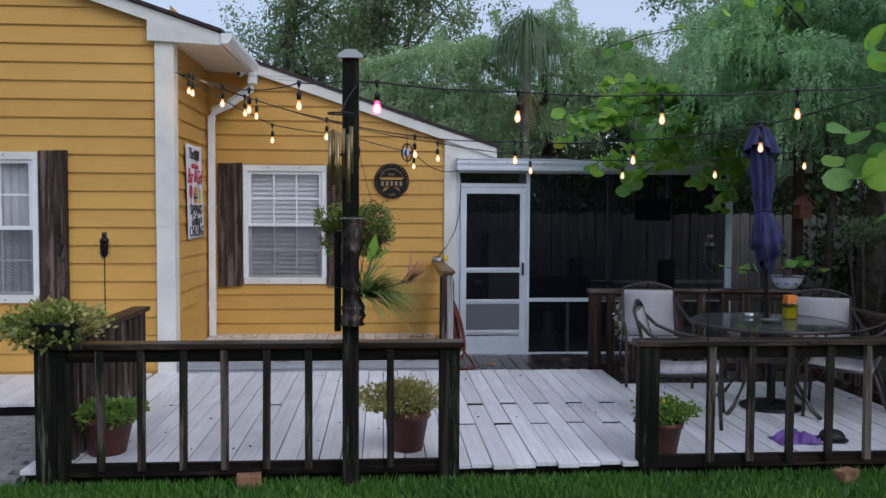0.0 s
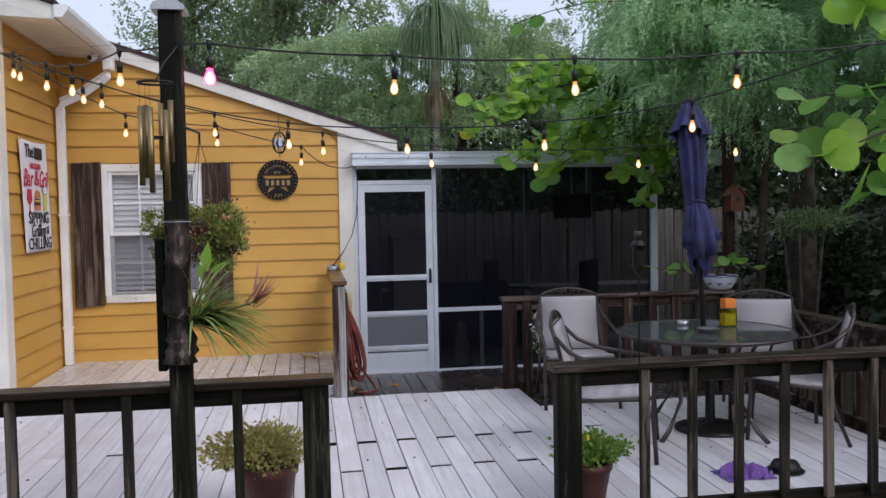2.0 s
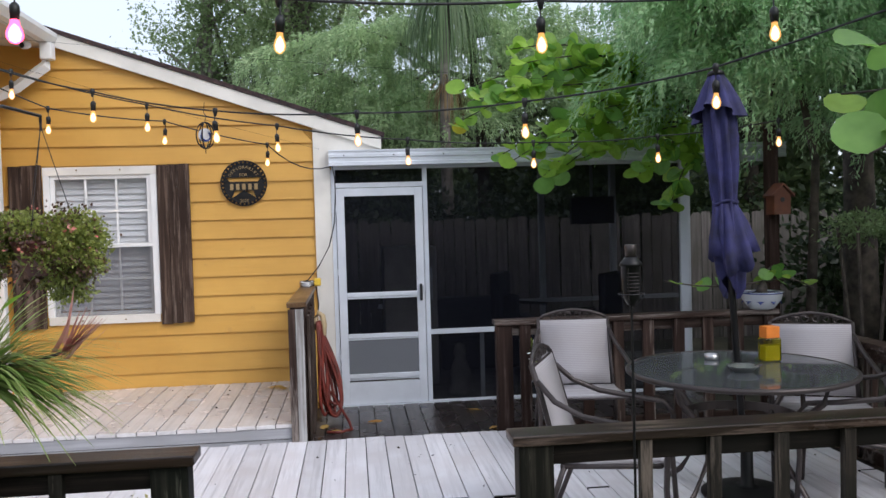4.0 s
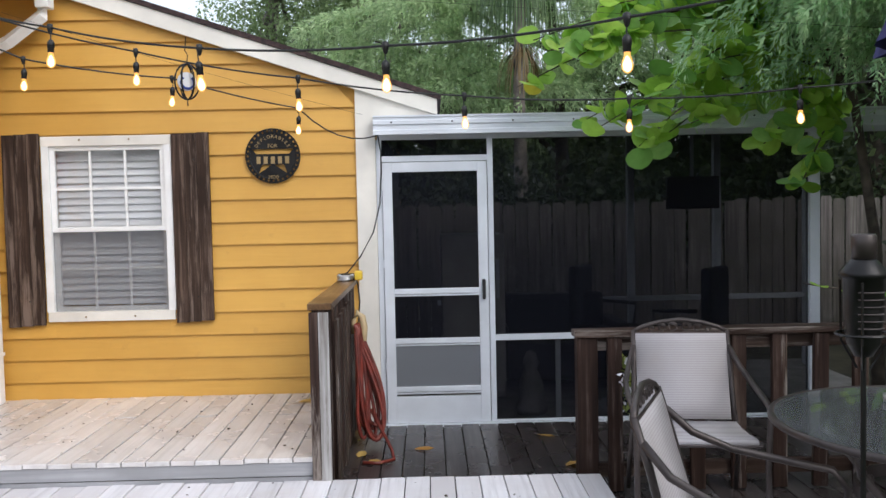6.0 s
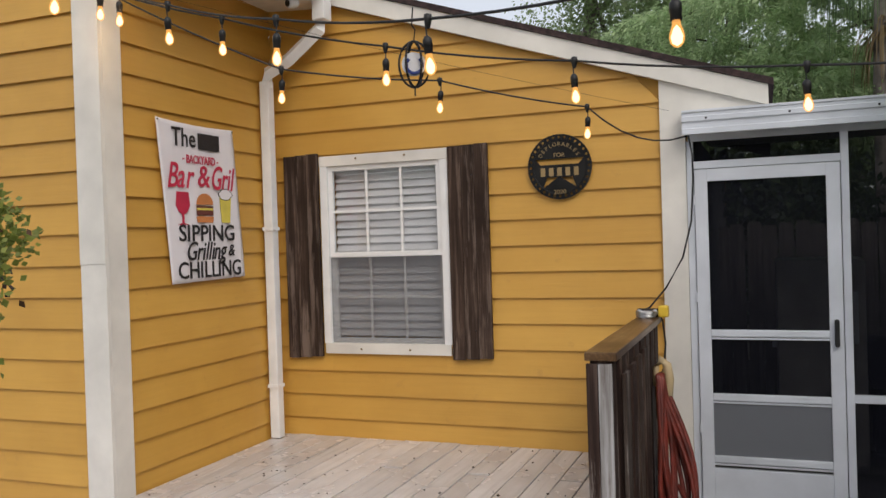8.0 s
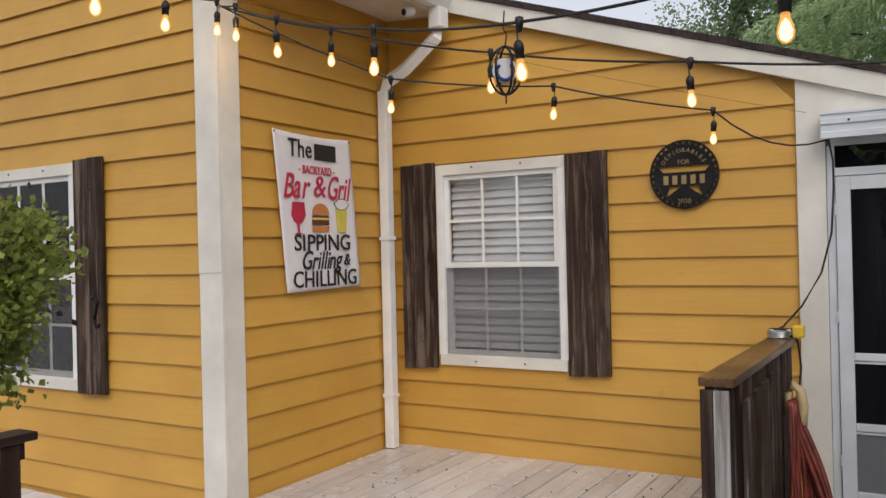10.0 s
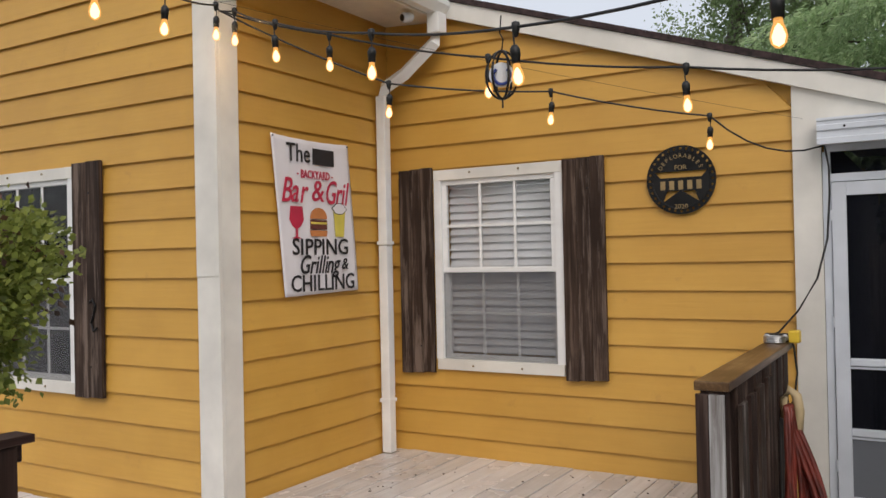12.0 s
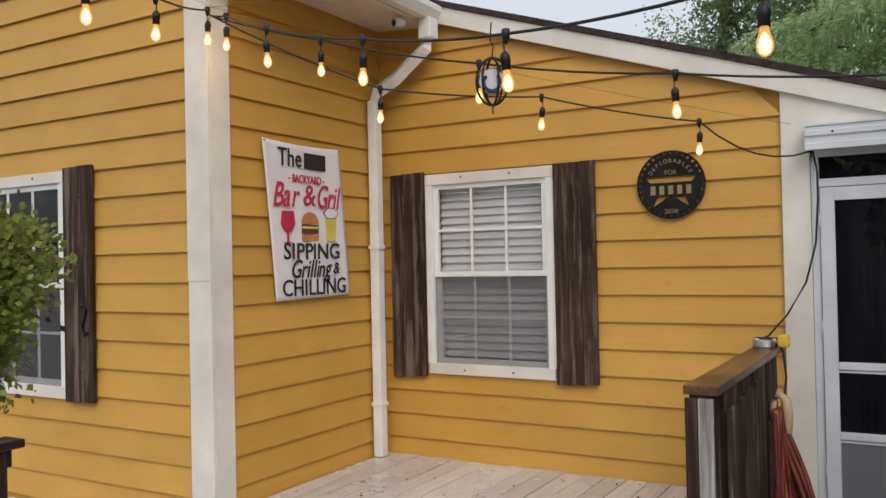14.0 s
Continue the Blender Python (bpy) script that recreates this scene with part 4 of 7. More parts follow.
for e in ((0.9, 10.0, 2.28), (4.6, 8.4, 2.5), (-0.16, 5.42, 2.5)):
    a, c = Vector(CORNER) + Vector((0, 0, 0.05)), Vector(e)
    part("wire", tube(bmesh.new(), [a.lerp(c, k / 8) - Vector((0, 0, 0.12 * (k / 8) * (1 - k / 8))) for k in range(9)], 0.001, 4), M_BLACKMETAL, wire)
part("eye_bolt", tube(bmesh.new(), [(-1.965, 8.36, 2.965), (-1.93, 8.335, 2.97)], 0.006, 6), M_STEEL, wire)
for loc, col, e in (((-1.775, 8.16, 2.762), (1, 0.62, 0.26), 4.5), ((-1.767, 8.29, 2.76), (1, 0.62, 0.26), 4.5), ((4.302, 8.02, 2.087), (1, 0.55, 0.2), 2.2), ((0.052, 5.209, 2.268), (1, 0.05, 0.1), 16.0)):
    lp = new("bulb_light", bpy.data.lights.new("bulb_light", "POINT"))
    lp.data.energy, lp.data.color, lp.data.shadow_soft_size = e, col, 0.02
    lp.location = loc

# ---- house wall things ----


def lettering(name, text, size, mat, parent, at, width=None, extrude=0.0015, shear=0.0, bold=0.0):
    cu = bpy.data.curves.new(name, "FONT")
    cu.body, cu.size, cu.extrude, cu.shear, cu.offset = text, size, extrude, shear, bold
    cu.align_x, cu.align_y, cu.resolution_u = "CENTER", "CENTER", 3
    tmp = bpy.data.objects.new(name, cu)
    scene.collection.objects.link(tmp)
    me = bpy.data.meshes.new_from_object(tmp.evaluated_get(bpy.context.evaluated_depsgraph_get()))
    w = max(tmp.dimensions.x, 1e-3)
    bpy.data.objects.remove(tmp)
    bpy.data.curves.remove(cu)
    me.materials.clear()
    me.materials.append(mat)
    o = new(name, me)
    o.parent = parent
    o.matrix_basis = at @ Matrix.Diagonal(((width / w) if width else 1.0, 1, 1, 1))
    return o


def plate(name, outlines, thick, mat, parent, at):
    """A flat plate from closed outlines; inner ones are cut out."""
    cu = bpy.data.curves.new(name, "CURVE")
    cu.dimensions, cu.fill_mode, cu.extrude = "2D", "BOTH", thick / 2
    for pts in outlines:
        sp = cu.splines.new("POLY")
        sp.points.add(len(pts) - 1)
        for p, (x, y) in zip(sp.points, pts):
            p.co = (x, y, 0, 1)
        sp.use_cyclic_u = True
    tmp = bpy.data.objects.new(name, cu)
    scene.collection.objects.link(tmp)
    me = bpy.data.meshes.new_from_object(tmp.evaluated_get(bpy.context.evaluated_depsgraph_get()))
    bpy.data.objects.remove(tmp)
    bpy.data.curves.remove(cu)
    me.materials.clear()
    me.materials.append(mat)
    o = new(name, me)
    o.parent = parent
    o.matrix_basis = at
    return o


def ring(r, n=40, cx=0.0, cy=0.0):
    return [(cx + r * math.cos(k * math.tau / n), cy + r * math.sin(k * math.tau / n)) for k in range(n)]


sign = thing("round_wall_sign", "round dark metal cut-out star sign on siding", "wall sign", (0.195, WY - 0.04, 1.985))
R = 0.212
studs = [ring(0.0085, 8, 0.192 * math.cos(a * math.tau / 32), 0.192 * math.sin(a * math.tau / 32)) for a in range(32)]
bar_cut = [(-0.16, 0.052), (-0.125, 0.014), (0.125, 0.014), (0.16, 0.052)]
legs_cut = [[(-0.11, -0.135), (-0.085, -0.068), (-0.01, -0.068)], [(0.11, -0.135), (0.01, -0.068), (0.085, -0.068)]]
plate("disc", [ring(R)] + studs + [bar_cut] + legs_cut, 0.006, M_BLACKMETAL, sign, pose(0, 0, 0, 90))
b = bmesh.new()
tube(b, [(x, y, 0) for x, y in ring(0.175, 40)] + [(0.175, 0, 0)], 0.003, 5)
part("inner_ring", b, M_BLACKMETAL, sign, at=pose(0, -0.004, 0, 90))
M_LETTER = plain("bare_metal_letters", (0.34, 0.24, 0.11), 0.5, 0.3)
for k, ch in enumerate("DEPLORABLES"):
    a = math.radians(150 - 12 * k)
    lettering("letter", ch, 0.036, M_LETTER, sign, pose(0, -0.005, -0.005, 90) @ pose(0.14 * math.cos(a), 0.14 * math.sin(a) + 0.012, 0, 0, 0, math.degrees(a) - 90))
lettering("lettering", "FOR", 0.04, M_LETTER, sign, pose(0, -0.005, 0.075, 90))
for k in range(5):
    part("name_bar", boxed(-0.125 + 0.055 * k, -0.095 + 0.055 * k, -0.006, -0.004, -0.06, -0.005), M_LETTER, sign)
lettering("lettering", "2020", 0.042, M_LETTER, sign, pose(0, -0.005, -0.165, 90))

banner = thing("cloth_banner", "white cloth bar banner with printed words and pictures", "banner", (WX + 0.044, 9.134, 1.818))
b = bmesh.new()
NU, NV = 24, 30
grid = []
for j in range(NV + 1):
    v = j / NV
    half = 0.39 - 0.01 * (1 - v)
    row = []
    for i in range(NU + 1):
        u = i / NU * 2 - 1
        sag = 0.014 * (1 - u * u) * v
        z = -0.5 + v * 1.01 - sag + 0.012 * (1 - v) * u * 0.6
        row.append(b.verts.new((0.004 * math.sin(u * 7 + v * 3) * (1 - v * 0.6) + 0.003 * math.sin(u * 17), u * half + 0.02 + 0.1 * (1 - v), z)))
    grid.append(row)
for r0, r1 in zip(grid, grid[1:]):
    for i in range(NU):
        b.faces.new((r0[i], r0[i + 1], r1[i + 1], r1[i]))
cl = part("cloth", b, M_CLOTH, banner, smooth=True)
sol = cl.modifiers.new("thickness", "SOLIDIFY")
sol.thickness = 0.002
BF = 0.0085


def on_banner(y, z):
    return pose(BF, y + 0.02 + 0.1 * (0.5 - z), z, 90, 0, 90)


def text_width(text, size, shear):
    cu = bpy.data.curves.new("measure", "FONT")
    cu.body, cu.size, cu.shear = text, size, shear
    tmp = bpy.data.objects.new("measure", cu)
    scene.collection.objects.link(tmp)
    bpy.context.view_layer.update()
    w = tmp.dimensions.x
    bpy.data.objects.remove(tmp)
    bpy.data.curves.remove(cu)
    return w


def word(text, size, mat, y, z, width, shear=0.0, bold=0.0012):
    """A printed word, letter by letter, spread over a width."""
    full = text_width(text, size, shear)
    k = width / full
    for i, ch in enumerate(text):
        if ch == " ":
            continue
        w = text_width(ch, size, shear)
        mid = text_width(text[:i + 1], size, shear) - w / 2 - full / 2
        at = on_banner(y + mid * k, z)
        o = lettering("letter", ch, size, mat, banner, at, None, 0.0015, shear, bold)
        low = min(v.co.y for v in o.data.vertices)
        base = {"g": -0.2, "&": 0.0, "-": 0.25}.get(ch, 0.0) * size
        o.matrix_basis = on_banner(y + mid * k, z - 0.33 * size) @ Matrix.Diagonal((k, 1, 1, 1)) @ Matrix.Translation((0, base - low, 0))


word("The", 0.165, M_INK, -0.155, 0.405, 0.225)
part("name_bar", boxed(BF - 0.001, BF + 0.0015, 0.02, 0.24, 0.345, 0.45), M_INK, banner)
word("- BACKYARD -", 0.075, M_INKRED, 0.0, 0.275, 0.36, 0.0, 0.001)
word("Bar", 0.225, M_INKRED, -0.23, 0.165, 0.25, 0.3)
word("&", 0.2, M_INKRED, 0.005, 0.17, 0.12, 0.1)
word("Gril", 0.225, M_INKRED, 0.2, 0.165, 0.25, 0.3)
word("SIPPING", 0.15, M_INK, 0.0, -0.195, 0.57)
word("Grilling", 0.17, M_INK, -0.03, -0.31, 0.42, 0.3)
word("&", 0.11, M_INK, 0.235, -0.31, 0.07, 0.2)
word("CHILLING", 0.15, M_INK, 0.0, -0.43, 0.65)
M_BUN = plain("bun_print", (0.55, 0.2, 0.06), 0.7)
M_MEAT = plain("meat_print", (0.12, 0.03, 0.02), 0.7)
M_BEER = plain("beer_print", (0.72, 0.6, 0.1), 0.7)
glassy = [(-0.05, 0.075), (0.05, 0.075), (0.06, 0.0), (0.035, -0.035), (0.008, -0.05), (0.008, -0.095), (0.045, -0.105), (-0.045, -0.105), (-0.008, -0.095), (-0.008, -0.05), (-0.035, -0.035), (-0.06, 0.0)]
plate("wine_print", [glassy], 0.002, M_INKRED, banner, on_banner(-0.22, -0.02) @ Matrix.Diagonal((1.14, 1.14, 1, 1)))
bun = [(-0.075, 0.0)] + [(0.075 * -math.cos(k * math.pi / 10), 0.005 + 0.06 * math.sin(k * math.pi / 10)) for k in range(11)] + [(0.075, 0.0)]
plate("bun_print", [bun], 0.002, M_BUN, banner, on_banner(0.0, -0.01) @ Matrix.Diagonal((1.14, 1.14, 1, 1)))
plate("meat_print", [[(-0.075, -0.06), (0.075, -0.06), (0.075, -0.006), (-0.075, -0.006)]], 0.002, M_MEAT, banner, on_banner(0.0, -0.01) @ Matrix.Diagonal((1.14, 1.14, 1, 1)))
plate("cheese_print", [[(-0.07, -0.03), (0.07, -0.03), (0.075, -0.018), (-0.075, -0.018)]], 0.003, M_BEER, banner, on_banner(0.0, -0.01) @ Matrix.Diagonal((1.14, 1.14, 1, 1)))
plate("bun_print", [[(-0.07, -0.1), (0.07, -0.1), (0.078, -0.066), (-0.078, -0.066)]], 0.002, M_BUN, banner, on_banner(0.0, -0.01) @ Matrix.Diagonal((1.14, 1.14, 1, 1)))
plate("beer_print", [[(-0.04, -0.1), (0.04, -0.1), (0.055, 0.05), (-0.055, 0.05)]], 0.002, M_BEER, banner, on_banner(0.22, -0.01) @ Matrix.Diagonal((1.14, 1.14, 1, 1)))
plate("foam_print", [[(0.065 * math.cos(k * math.tau / 24) * (1 + 0.12 * math.cos(k * 1.6)), 0.065 + 0.035 * math.sin(k * math.tau / 24)) for k in range(24)]], 0.0025, M_INK, banner, on_banner(0.22, -0.01) @ Matrix.Diagonal((1.14, 1.14, 1, 1)))
plate("foam_print", [[(0.059 * math.cos(k * math.tau / 24) * (1 + 0.12 * math.cos(k * 1.6)), 0.065 + 0.03 * math.sin(k * math.tau / 24)) for k in range(24)]], 0.0034, M_CLOTH, banner, on_banner(0.22, -0.01) @ Matrix.Diagonal((1.14, 1.14, 1, 1)))
for y in (-0.355, 0.395):
    part("pin", lathe(bmesh.new(), [(0.006, 0), (0.005, 0.006), (0.001, 0.008)], 8), M_BLACK, banner, at=pose(0.004, y, 0.495, 0, 90))

ornament = thing("hanging_ornament", "round dark spinner ornament with white horseshoe panel", "ornament", (0.305, 7.418, 2.147))
for rz in (20, 80, 140):
    b = bmesh.new()
    tube(b, [(0.054 * math.cos(k * math.tau / 28), 0, 0.08 * math.sin(k * math.tau / 28)) for k in range(29)], 0.0045, 6)
    part("hoop", b, M_BLACKMETAL, ornament, at=pose(0, 0, 0, 0, 0, rz), smooth=True)
plate("panel", [ring(0.042, 24)], 0.003, M_PORCELAIN, ornament, pose(0, -0.005, 0, 90, 0, 25))
b = bmesh.new()
tube(b, [(0.028 * math.cos(a), 0, 0.028 * math.sin(a) - 0.005) for a in [math.radians(d) for d in range(130, 411, 20)]], 0.006, 6)
part("horseshoe", b, M_BLUE, ornament, at=pose(0.005, -0.012, 0, 0, 0, 25))
b = bmesh.new()
tube(b, [(0, 0, 0.08), (0.006, 0, 0.12), (-0.006, 0, 0.14), (0, 0, 0.2)], 0.0025, 5)
part("hook", b, M_BLACKMETAL, ornament)
spike = bmesh.new()
tube(spike, [(0, 0, -0.08), (0, 0, -0.11)], 0.003, 5)
part("finial", spike, M_BLACKMETAL, ornament)

cam_ob = thing("soffit_camera", "small round black security camera under the soffit", "security camera", (-1.543, 9.70, 3.186))
part("body", lathe(bmesh.new(), [(0.03, 0.035), (0.035, 0.02), (0.035, -0.035), (0.028, -0.045), (0.02, -0.046)], 16), M_PORCELAIN, cam_ob, at=pose(0, 0, 0, -78, 0, -18), smooth=True)
part("lens", lathe(bmesh.new(), [(0.024, -0.047), (0.02, -0.05), (0.001, -0.052)], 16), M_BLACK, cam_ob, at=pose(0, 0, 0, -78, 0, -18))

cable = thing("extension_cable", "black cable running down the corner board", "cable")
b = bmesh.new()
tube(b, [(1.01, 10.0, 2.12), (1.03, 10.0, 2.0), (1.03, 10.0, 1.85), (1.015, 9.99, 1.6), (0.96, 9.98, 1.38), (0.86, 9.96, 1.2), (0.76, 9.94, 1.08), (0.72, 9.93, 1.06)], 0.006, 6)
part("cord", b, M_BLACK, cable, smooth=True)
b = bmesh.new()
tube(b, [(0.78, 9.95, 1.07), (0.83, 9.97, 1.0), (0.845, 9.97, 0.85), (0.83, 9.95, 0.7), (0.8, 9.93, 0.66)], 0.006, 6)
part("cord", b, M_BLACK, cable, smooth=True)
coil = thing("cable_coil", "coiled grey wire and plug on the rail cap", "cable coil", (0.745, 9.86, 1.023))
b = bmesh.new()
for k in range(4):
    tube(b, [(0.055 * math.cos(a), 0.04 * math.sin(a), 0.008 + 0.009 * k) for a in [i * math.tau / 16 for i in range(17)]], 0.005, 6)
part("wire", b, M_STEEL, coil, smooth=True)
part("plug", boxed(-0.06, 0.07, 0.05, 0.085, 0.0, 0.05, 0.01), M_BLACK, coil)
part("knob", lathe(bmesh.new(), [(0.018, 0), (0.02, 0.015), (0.012, 0.022)], 12), M_STEEL, coil, at=pose(-0.045, 0.05, 0.028, 90))
part("knob", lathe(bmesh.new(), [(0.018, 0), (0.02, 0.015), (0.012, 0.022)], 12), M_STEEL, coil, at=pose(0.05, 0.05, 0.028, 90))
part("clamp", boxed(0.07, 0.13, 0.02, 0.09, 0.0, 0.07, 0.012), M_YELLOW, coil, "yellow plastic clamp")

hose = thing("garden_hose", "dark red hose looped over a wooden hook", "hose", (0.82, 9.62, 0.0))
hr = random.Random(8)
for k in range(7):
    b = bmesh.new()
    low, wide, lean = -0.09 + 0.1 * hr.random(), 0.05 + 0.012 * k, 0.05 + 0.018 * k
    pts = []
    for i in range(33):
        a = i / 32 * math.tau
        z = (0.73 + low) / 2 + (0.73 - low) / 2 * math.cos(a)
        f = (0.73 - z) / 0.8
        pts.append((0.035 + lean * f + wide * f * math.sin(a) + 0.012 * math.sin(5 * f + k), (k % 4) * 0.022 - 0.08 - 0.1 * f + 0.03 * math.sin(a), z))
    tube(b, pts, 0.0145, 6)
    part("loop", b, M_HOSE, hose, smooth=True)
b = bmesh.new()
tube(b, [(0.12, -0.1, 0.12), (0.2, -0.25, 0.02), (0.28, -0.42, -0.08), (0.3, -0.55, -0.114), (0.2, -0.62, -0.114), (0.1, -0.6, -0.114)], 0.0125, 6)
part("tail", b, M_HOSE, hose, smooth=True)
part("hook", tube(bmesh.new(), [(0.0, -0.02, 0.66), (0.005, -0.02, 0.76), (0.035, -0.02, 0.81), (0.07, -0.02, 0.78), (0.082, -0.02, 0.7), (0.075, -0.02, 0.6), (0.05, -0.02, 0.56)], [0.014, 0.022, 0.026, 0.026, 0.026, 0.024, 0.014], 8), M_WOODPALE, hose, "pale wooden hook", smooth=True)

# ---- tall post with plants ----
PX, PYY = -0.108, 5.17
post = thing("tall_post", "dark weathered square post with metal cap", "post")
part("shaft", boxed(PX - 0.05, PX + 0.05, PYY - 0.12, PYY - 0.02, -0.2, 2.55, 0.008), M_RAIL_Z, post)
part("cap", slab(bmesh.new(), [(PX - 0.075, 2.55), (PX + 0.075, 2.55), (PX + 0.075, 2.57), (PX + 0.03, 2.6), (PX - 0.03, 2.6), (PX - 0.075, 2.57)], "y", PYY - 0.145, PYY + 0.005), M_STEEL, post, "grey metal post cap")
part("bracket_board", boxed(PX - 0.1, PX - 0.06, PYY - 0.1, PYY - 0.04, 0.88, 1.5, 0.005), M_RAIL_Z, post)
LX, LYY = PX + 0.01, PYY - 0.19
log = thing("bark_log", "rough grey and black log fixed to the post", "log")
b = bmesh.new()
rows = 24
lr = random.Random(2)
rings = []
for j in range(rows + 1):
    z = 0.93 + 0.66 * j / rows
    rr = 0.05 + 0.008 * math.sin(j * 0.8) * (1 - j / rows) + 0.01 * lr.uniform(-1, 1) + (0.016 if j < 6 else 0)
    rings.append([b.verts.new((LX + 0.012 * math.sin(j * 0.4) + rr * (1 + 0.09 * lr.uniform(-1, 1)) * math.cos(k * math.tau / 14), LYY + 0.02 + rr * (1 + 0.09 * lr.uniform(-1, 1)) * math.sin(k * math.tau / 14), z)) for k in range(14)])
for u, v in zip(rings, rings[1:]):
    for k in range(14):
        b.faces.new((u[k], u[(k + 1) % 14], v[(k + 1) % 14], v[k]))
b.faces.new(rings[0][::-1])
b.faces.new(rings[-1])
M_LOG = wood("log_bark", (0.012, 0.01, 0.008), (0.07, 0.055, 0.046), (0.32, 0.26, 0.23), "z", (0.7, 0.95), stain=(0.012, 0.009, 0.008), worn=(0.3, 0.24, 0.21), much=0.56, spec=0.1)
part("bark", b, M_LOG, log, smooth=True)
part("wire_tie", tube(bmesh.new(), [(LX + 0.07 * math.cos(a), LYY + 0.02 + 0.07 * math.sin(a), 1.58) for a in [i * math.tau / 16 for i in range(17)]], 0.002, 4), M_STEEL, log)

nr = np.random.default_rng(11)


def straps(name, root, n, length, width, spread, mat, parent, droop=1.0, aim=(0, 0, 0), seg=6, tip=0.1):
    """Long narrow arching leaves from one root."""
    vs, fs = [], []
    root = np.asarray(root, float)
    for _ in range(n):
        d = nr.normal(size=3) * spread + np.asarray(aim, float)
        d[2] = max(d[2], -0.1)
        d /= np.linalg.norm(d)
        ln = length * nr.uniform(0.6, 1.15)
        side = np.cross(d, (0, 0, 1.0))
        side /= max(np.linalg.norm(side), 1e-5)
        base = len(vs)
        p = root + nr.normal(size=3) * 0.012
        dd = d.copy()
        for k in range(seg + 1):
            w = width * (1 - (1 - tip) * (k / seg) ** 1.5)
            vs += [tuple(p - side * w / 2), tuple(p + side * w / 2)]
            p = p + dd * ln / seg
            dd = dd + np.array((0, 0, -droop * 0.22))
            dd /= np.linalg.norm(dd)
        for k in range(seg):
            a = base + 2 * k
            fs.append((a, a + 1, a + 3, a + 2))
    return arrays(name, vs, fs, mat, parent)


air = thing("spider_plant", "arching grassy plant growing from the log", "plant")
straps("leaves", (LX + 0.07, LYY + 0.02, 1.12), 330, 0.42, 0.014, 0.42, M_SPIDER, air, 0.75, (0.95, -0.1, 0.45))
straps("pale_leaves", (LX + 0.06, LYY + 0.02, 1.12), 30, 0.36, 0.009, 0.4, M_STRAW, air, 0.8, (0.6, 0.0, 0.4))
ti = thing("ti_plant", "small plant with two broad yellow-green leaves", "plant")
leaves("leaves", [(LX + 0.13, LYY, 1.34), (LX + 0.14, LYY, 1.33), (LX + 0.12, LYY, 1.3)], [(0.1, 0, 1), (0.7, 0, 0.5), (-0.2, 0.2, 0.8)], [0.15, 0.12, 0.1], 0.25, M_GRAPE, ti, nr)
part("stem", tube(bmesh.new(), [(LX + 0.05, LYY, 1.16), (LX + 0.1, LYY, 1.26), (LX + 0.13, LYY, 1.35)], 0.005, 6), M_BARK, ti)
brom = thing("bromeliad", "dry pinkish bromeliad flower stalks", "plant")
straps("flower_stalks", (LX + 0.34, LYY, 1.2), 40, 0.17, 0.02, 0.28, leaf_mat("dull_pink_bract", (0.5, 0.2, 0.17), (0.66, 0.36, 0.3), 0.3), brom, -0.3, (0.8, 0, 0.75))
part("stem", tube(bmesh.new(), [(LX + 0.05, LYY, 1.12), (LX + 0.2, LYY, 1.16), (LX + 0.34, LYY, 1.2)], 0.006, 6), M_BARK, brom)

chime = thing("wind_chime", "wind chime of dull brass tubes on a ring", "wind chime", (PX - 0.055, PYY - 0.21, -0.04))
part("hanger_ring", tube(bmesh.new(), [(0.075 * math.cos(a), 0.06 * math.sin(a), 2.245) for a in [i * math.tau / 20 for i in range(21)]], 0.006, 6), M_BLACKMETAL, chime)
part("striker", lathe(bmesh.new(), [(0.001, 0.008), (0.035, 0.006), (0.035, -0.006), (0.001, -0.008)], 16, (0, 0, 2.0)), M_BLACKMETAL, chime)
for k in range(6):
    a = k * math.tau / 6 + 0.3
    top = 2.17 - 0.01 * k
    part("chime_tube", tube(bmesh.new(), [(0.066 * math.cos(a), 0.052 * math.sin(a), top), (0.066 * math.cos(a), 0.052 * math.sin(a), top - 0.28 - 0.025 * k)], 0.0125, 10), M_BRASS, chime, smooth=True)
    part("string", tube(bmesh.new(), [(0.066 * math.cos(a), 0.052 * math.sin(a), top), (0.07 * math.cos(a), 0.056 * math.sin(a), 2.245)], 0.001, 4), M_BLACK, chime)
part("hanger", tube(bmesh.new(), [(0, 0, 2.245), (0.04, 0.03, 2.34), (0.09, 0.07, 2.42), (0.1, 0.1, 2.36)], 0.004, 6), M_BLACKMETAL, chime)


def bush(name, at, rad, n, size, width, mat, parent, rng_=None, up=0.4, shell=0.35, per=40):
    """An uneven mound of leaves on and within an ellipsoid, in clumps."""
    g = rng_ or nr
    clumps = g.normal(size=(max(8, n // per), 3))
    clumps /= np.linalg.norm(clumps, axis=1, keepdims=True)
    clumps *= g.uniform(shell, 1.0, (len(clumps), 1))
    c = clumps[g.integers(0, len(clumps), n)] + g.normal(size=(n, 3)) * 0.17
    c *= np.minimum(1.0, 1.35 / np.linalg.norm(c, axis=1, keepdims=True))
    pos = np.asarray(at) + c * np.asarray(rad)
    way = c * np.asarray((1, 1, 0.7)) + g.normal(size=(n, 3)) * 0.6 + np.array((0, 0, up))
    return leaves(name, pos, way, g.uniform(0.6, 1.2, n) * size, width, mat, parent, g)


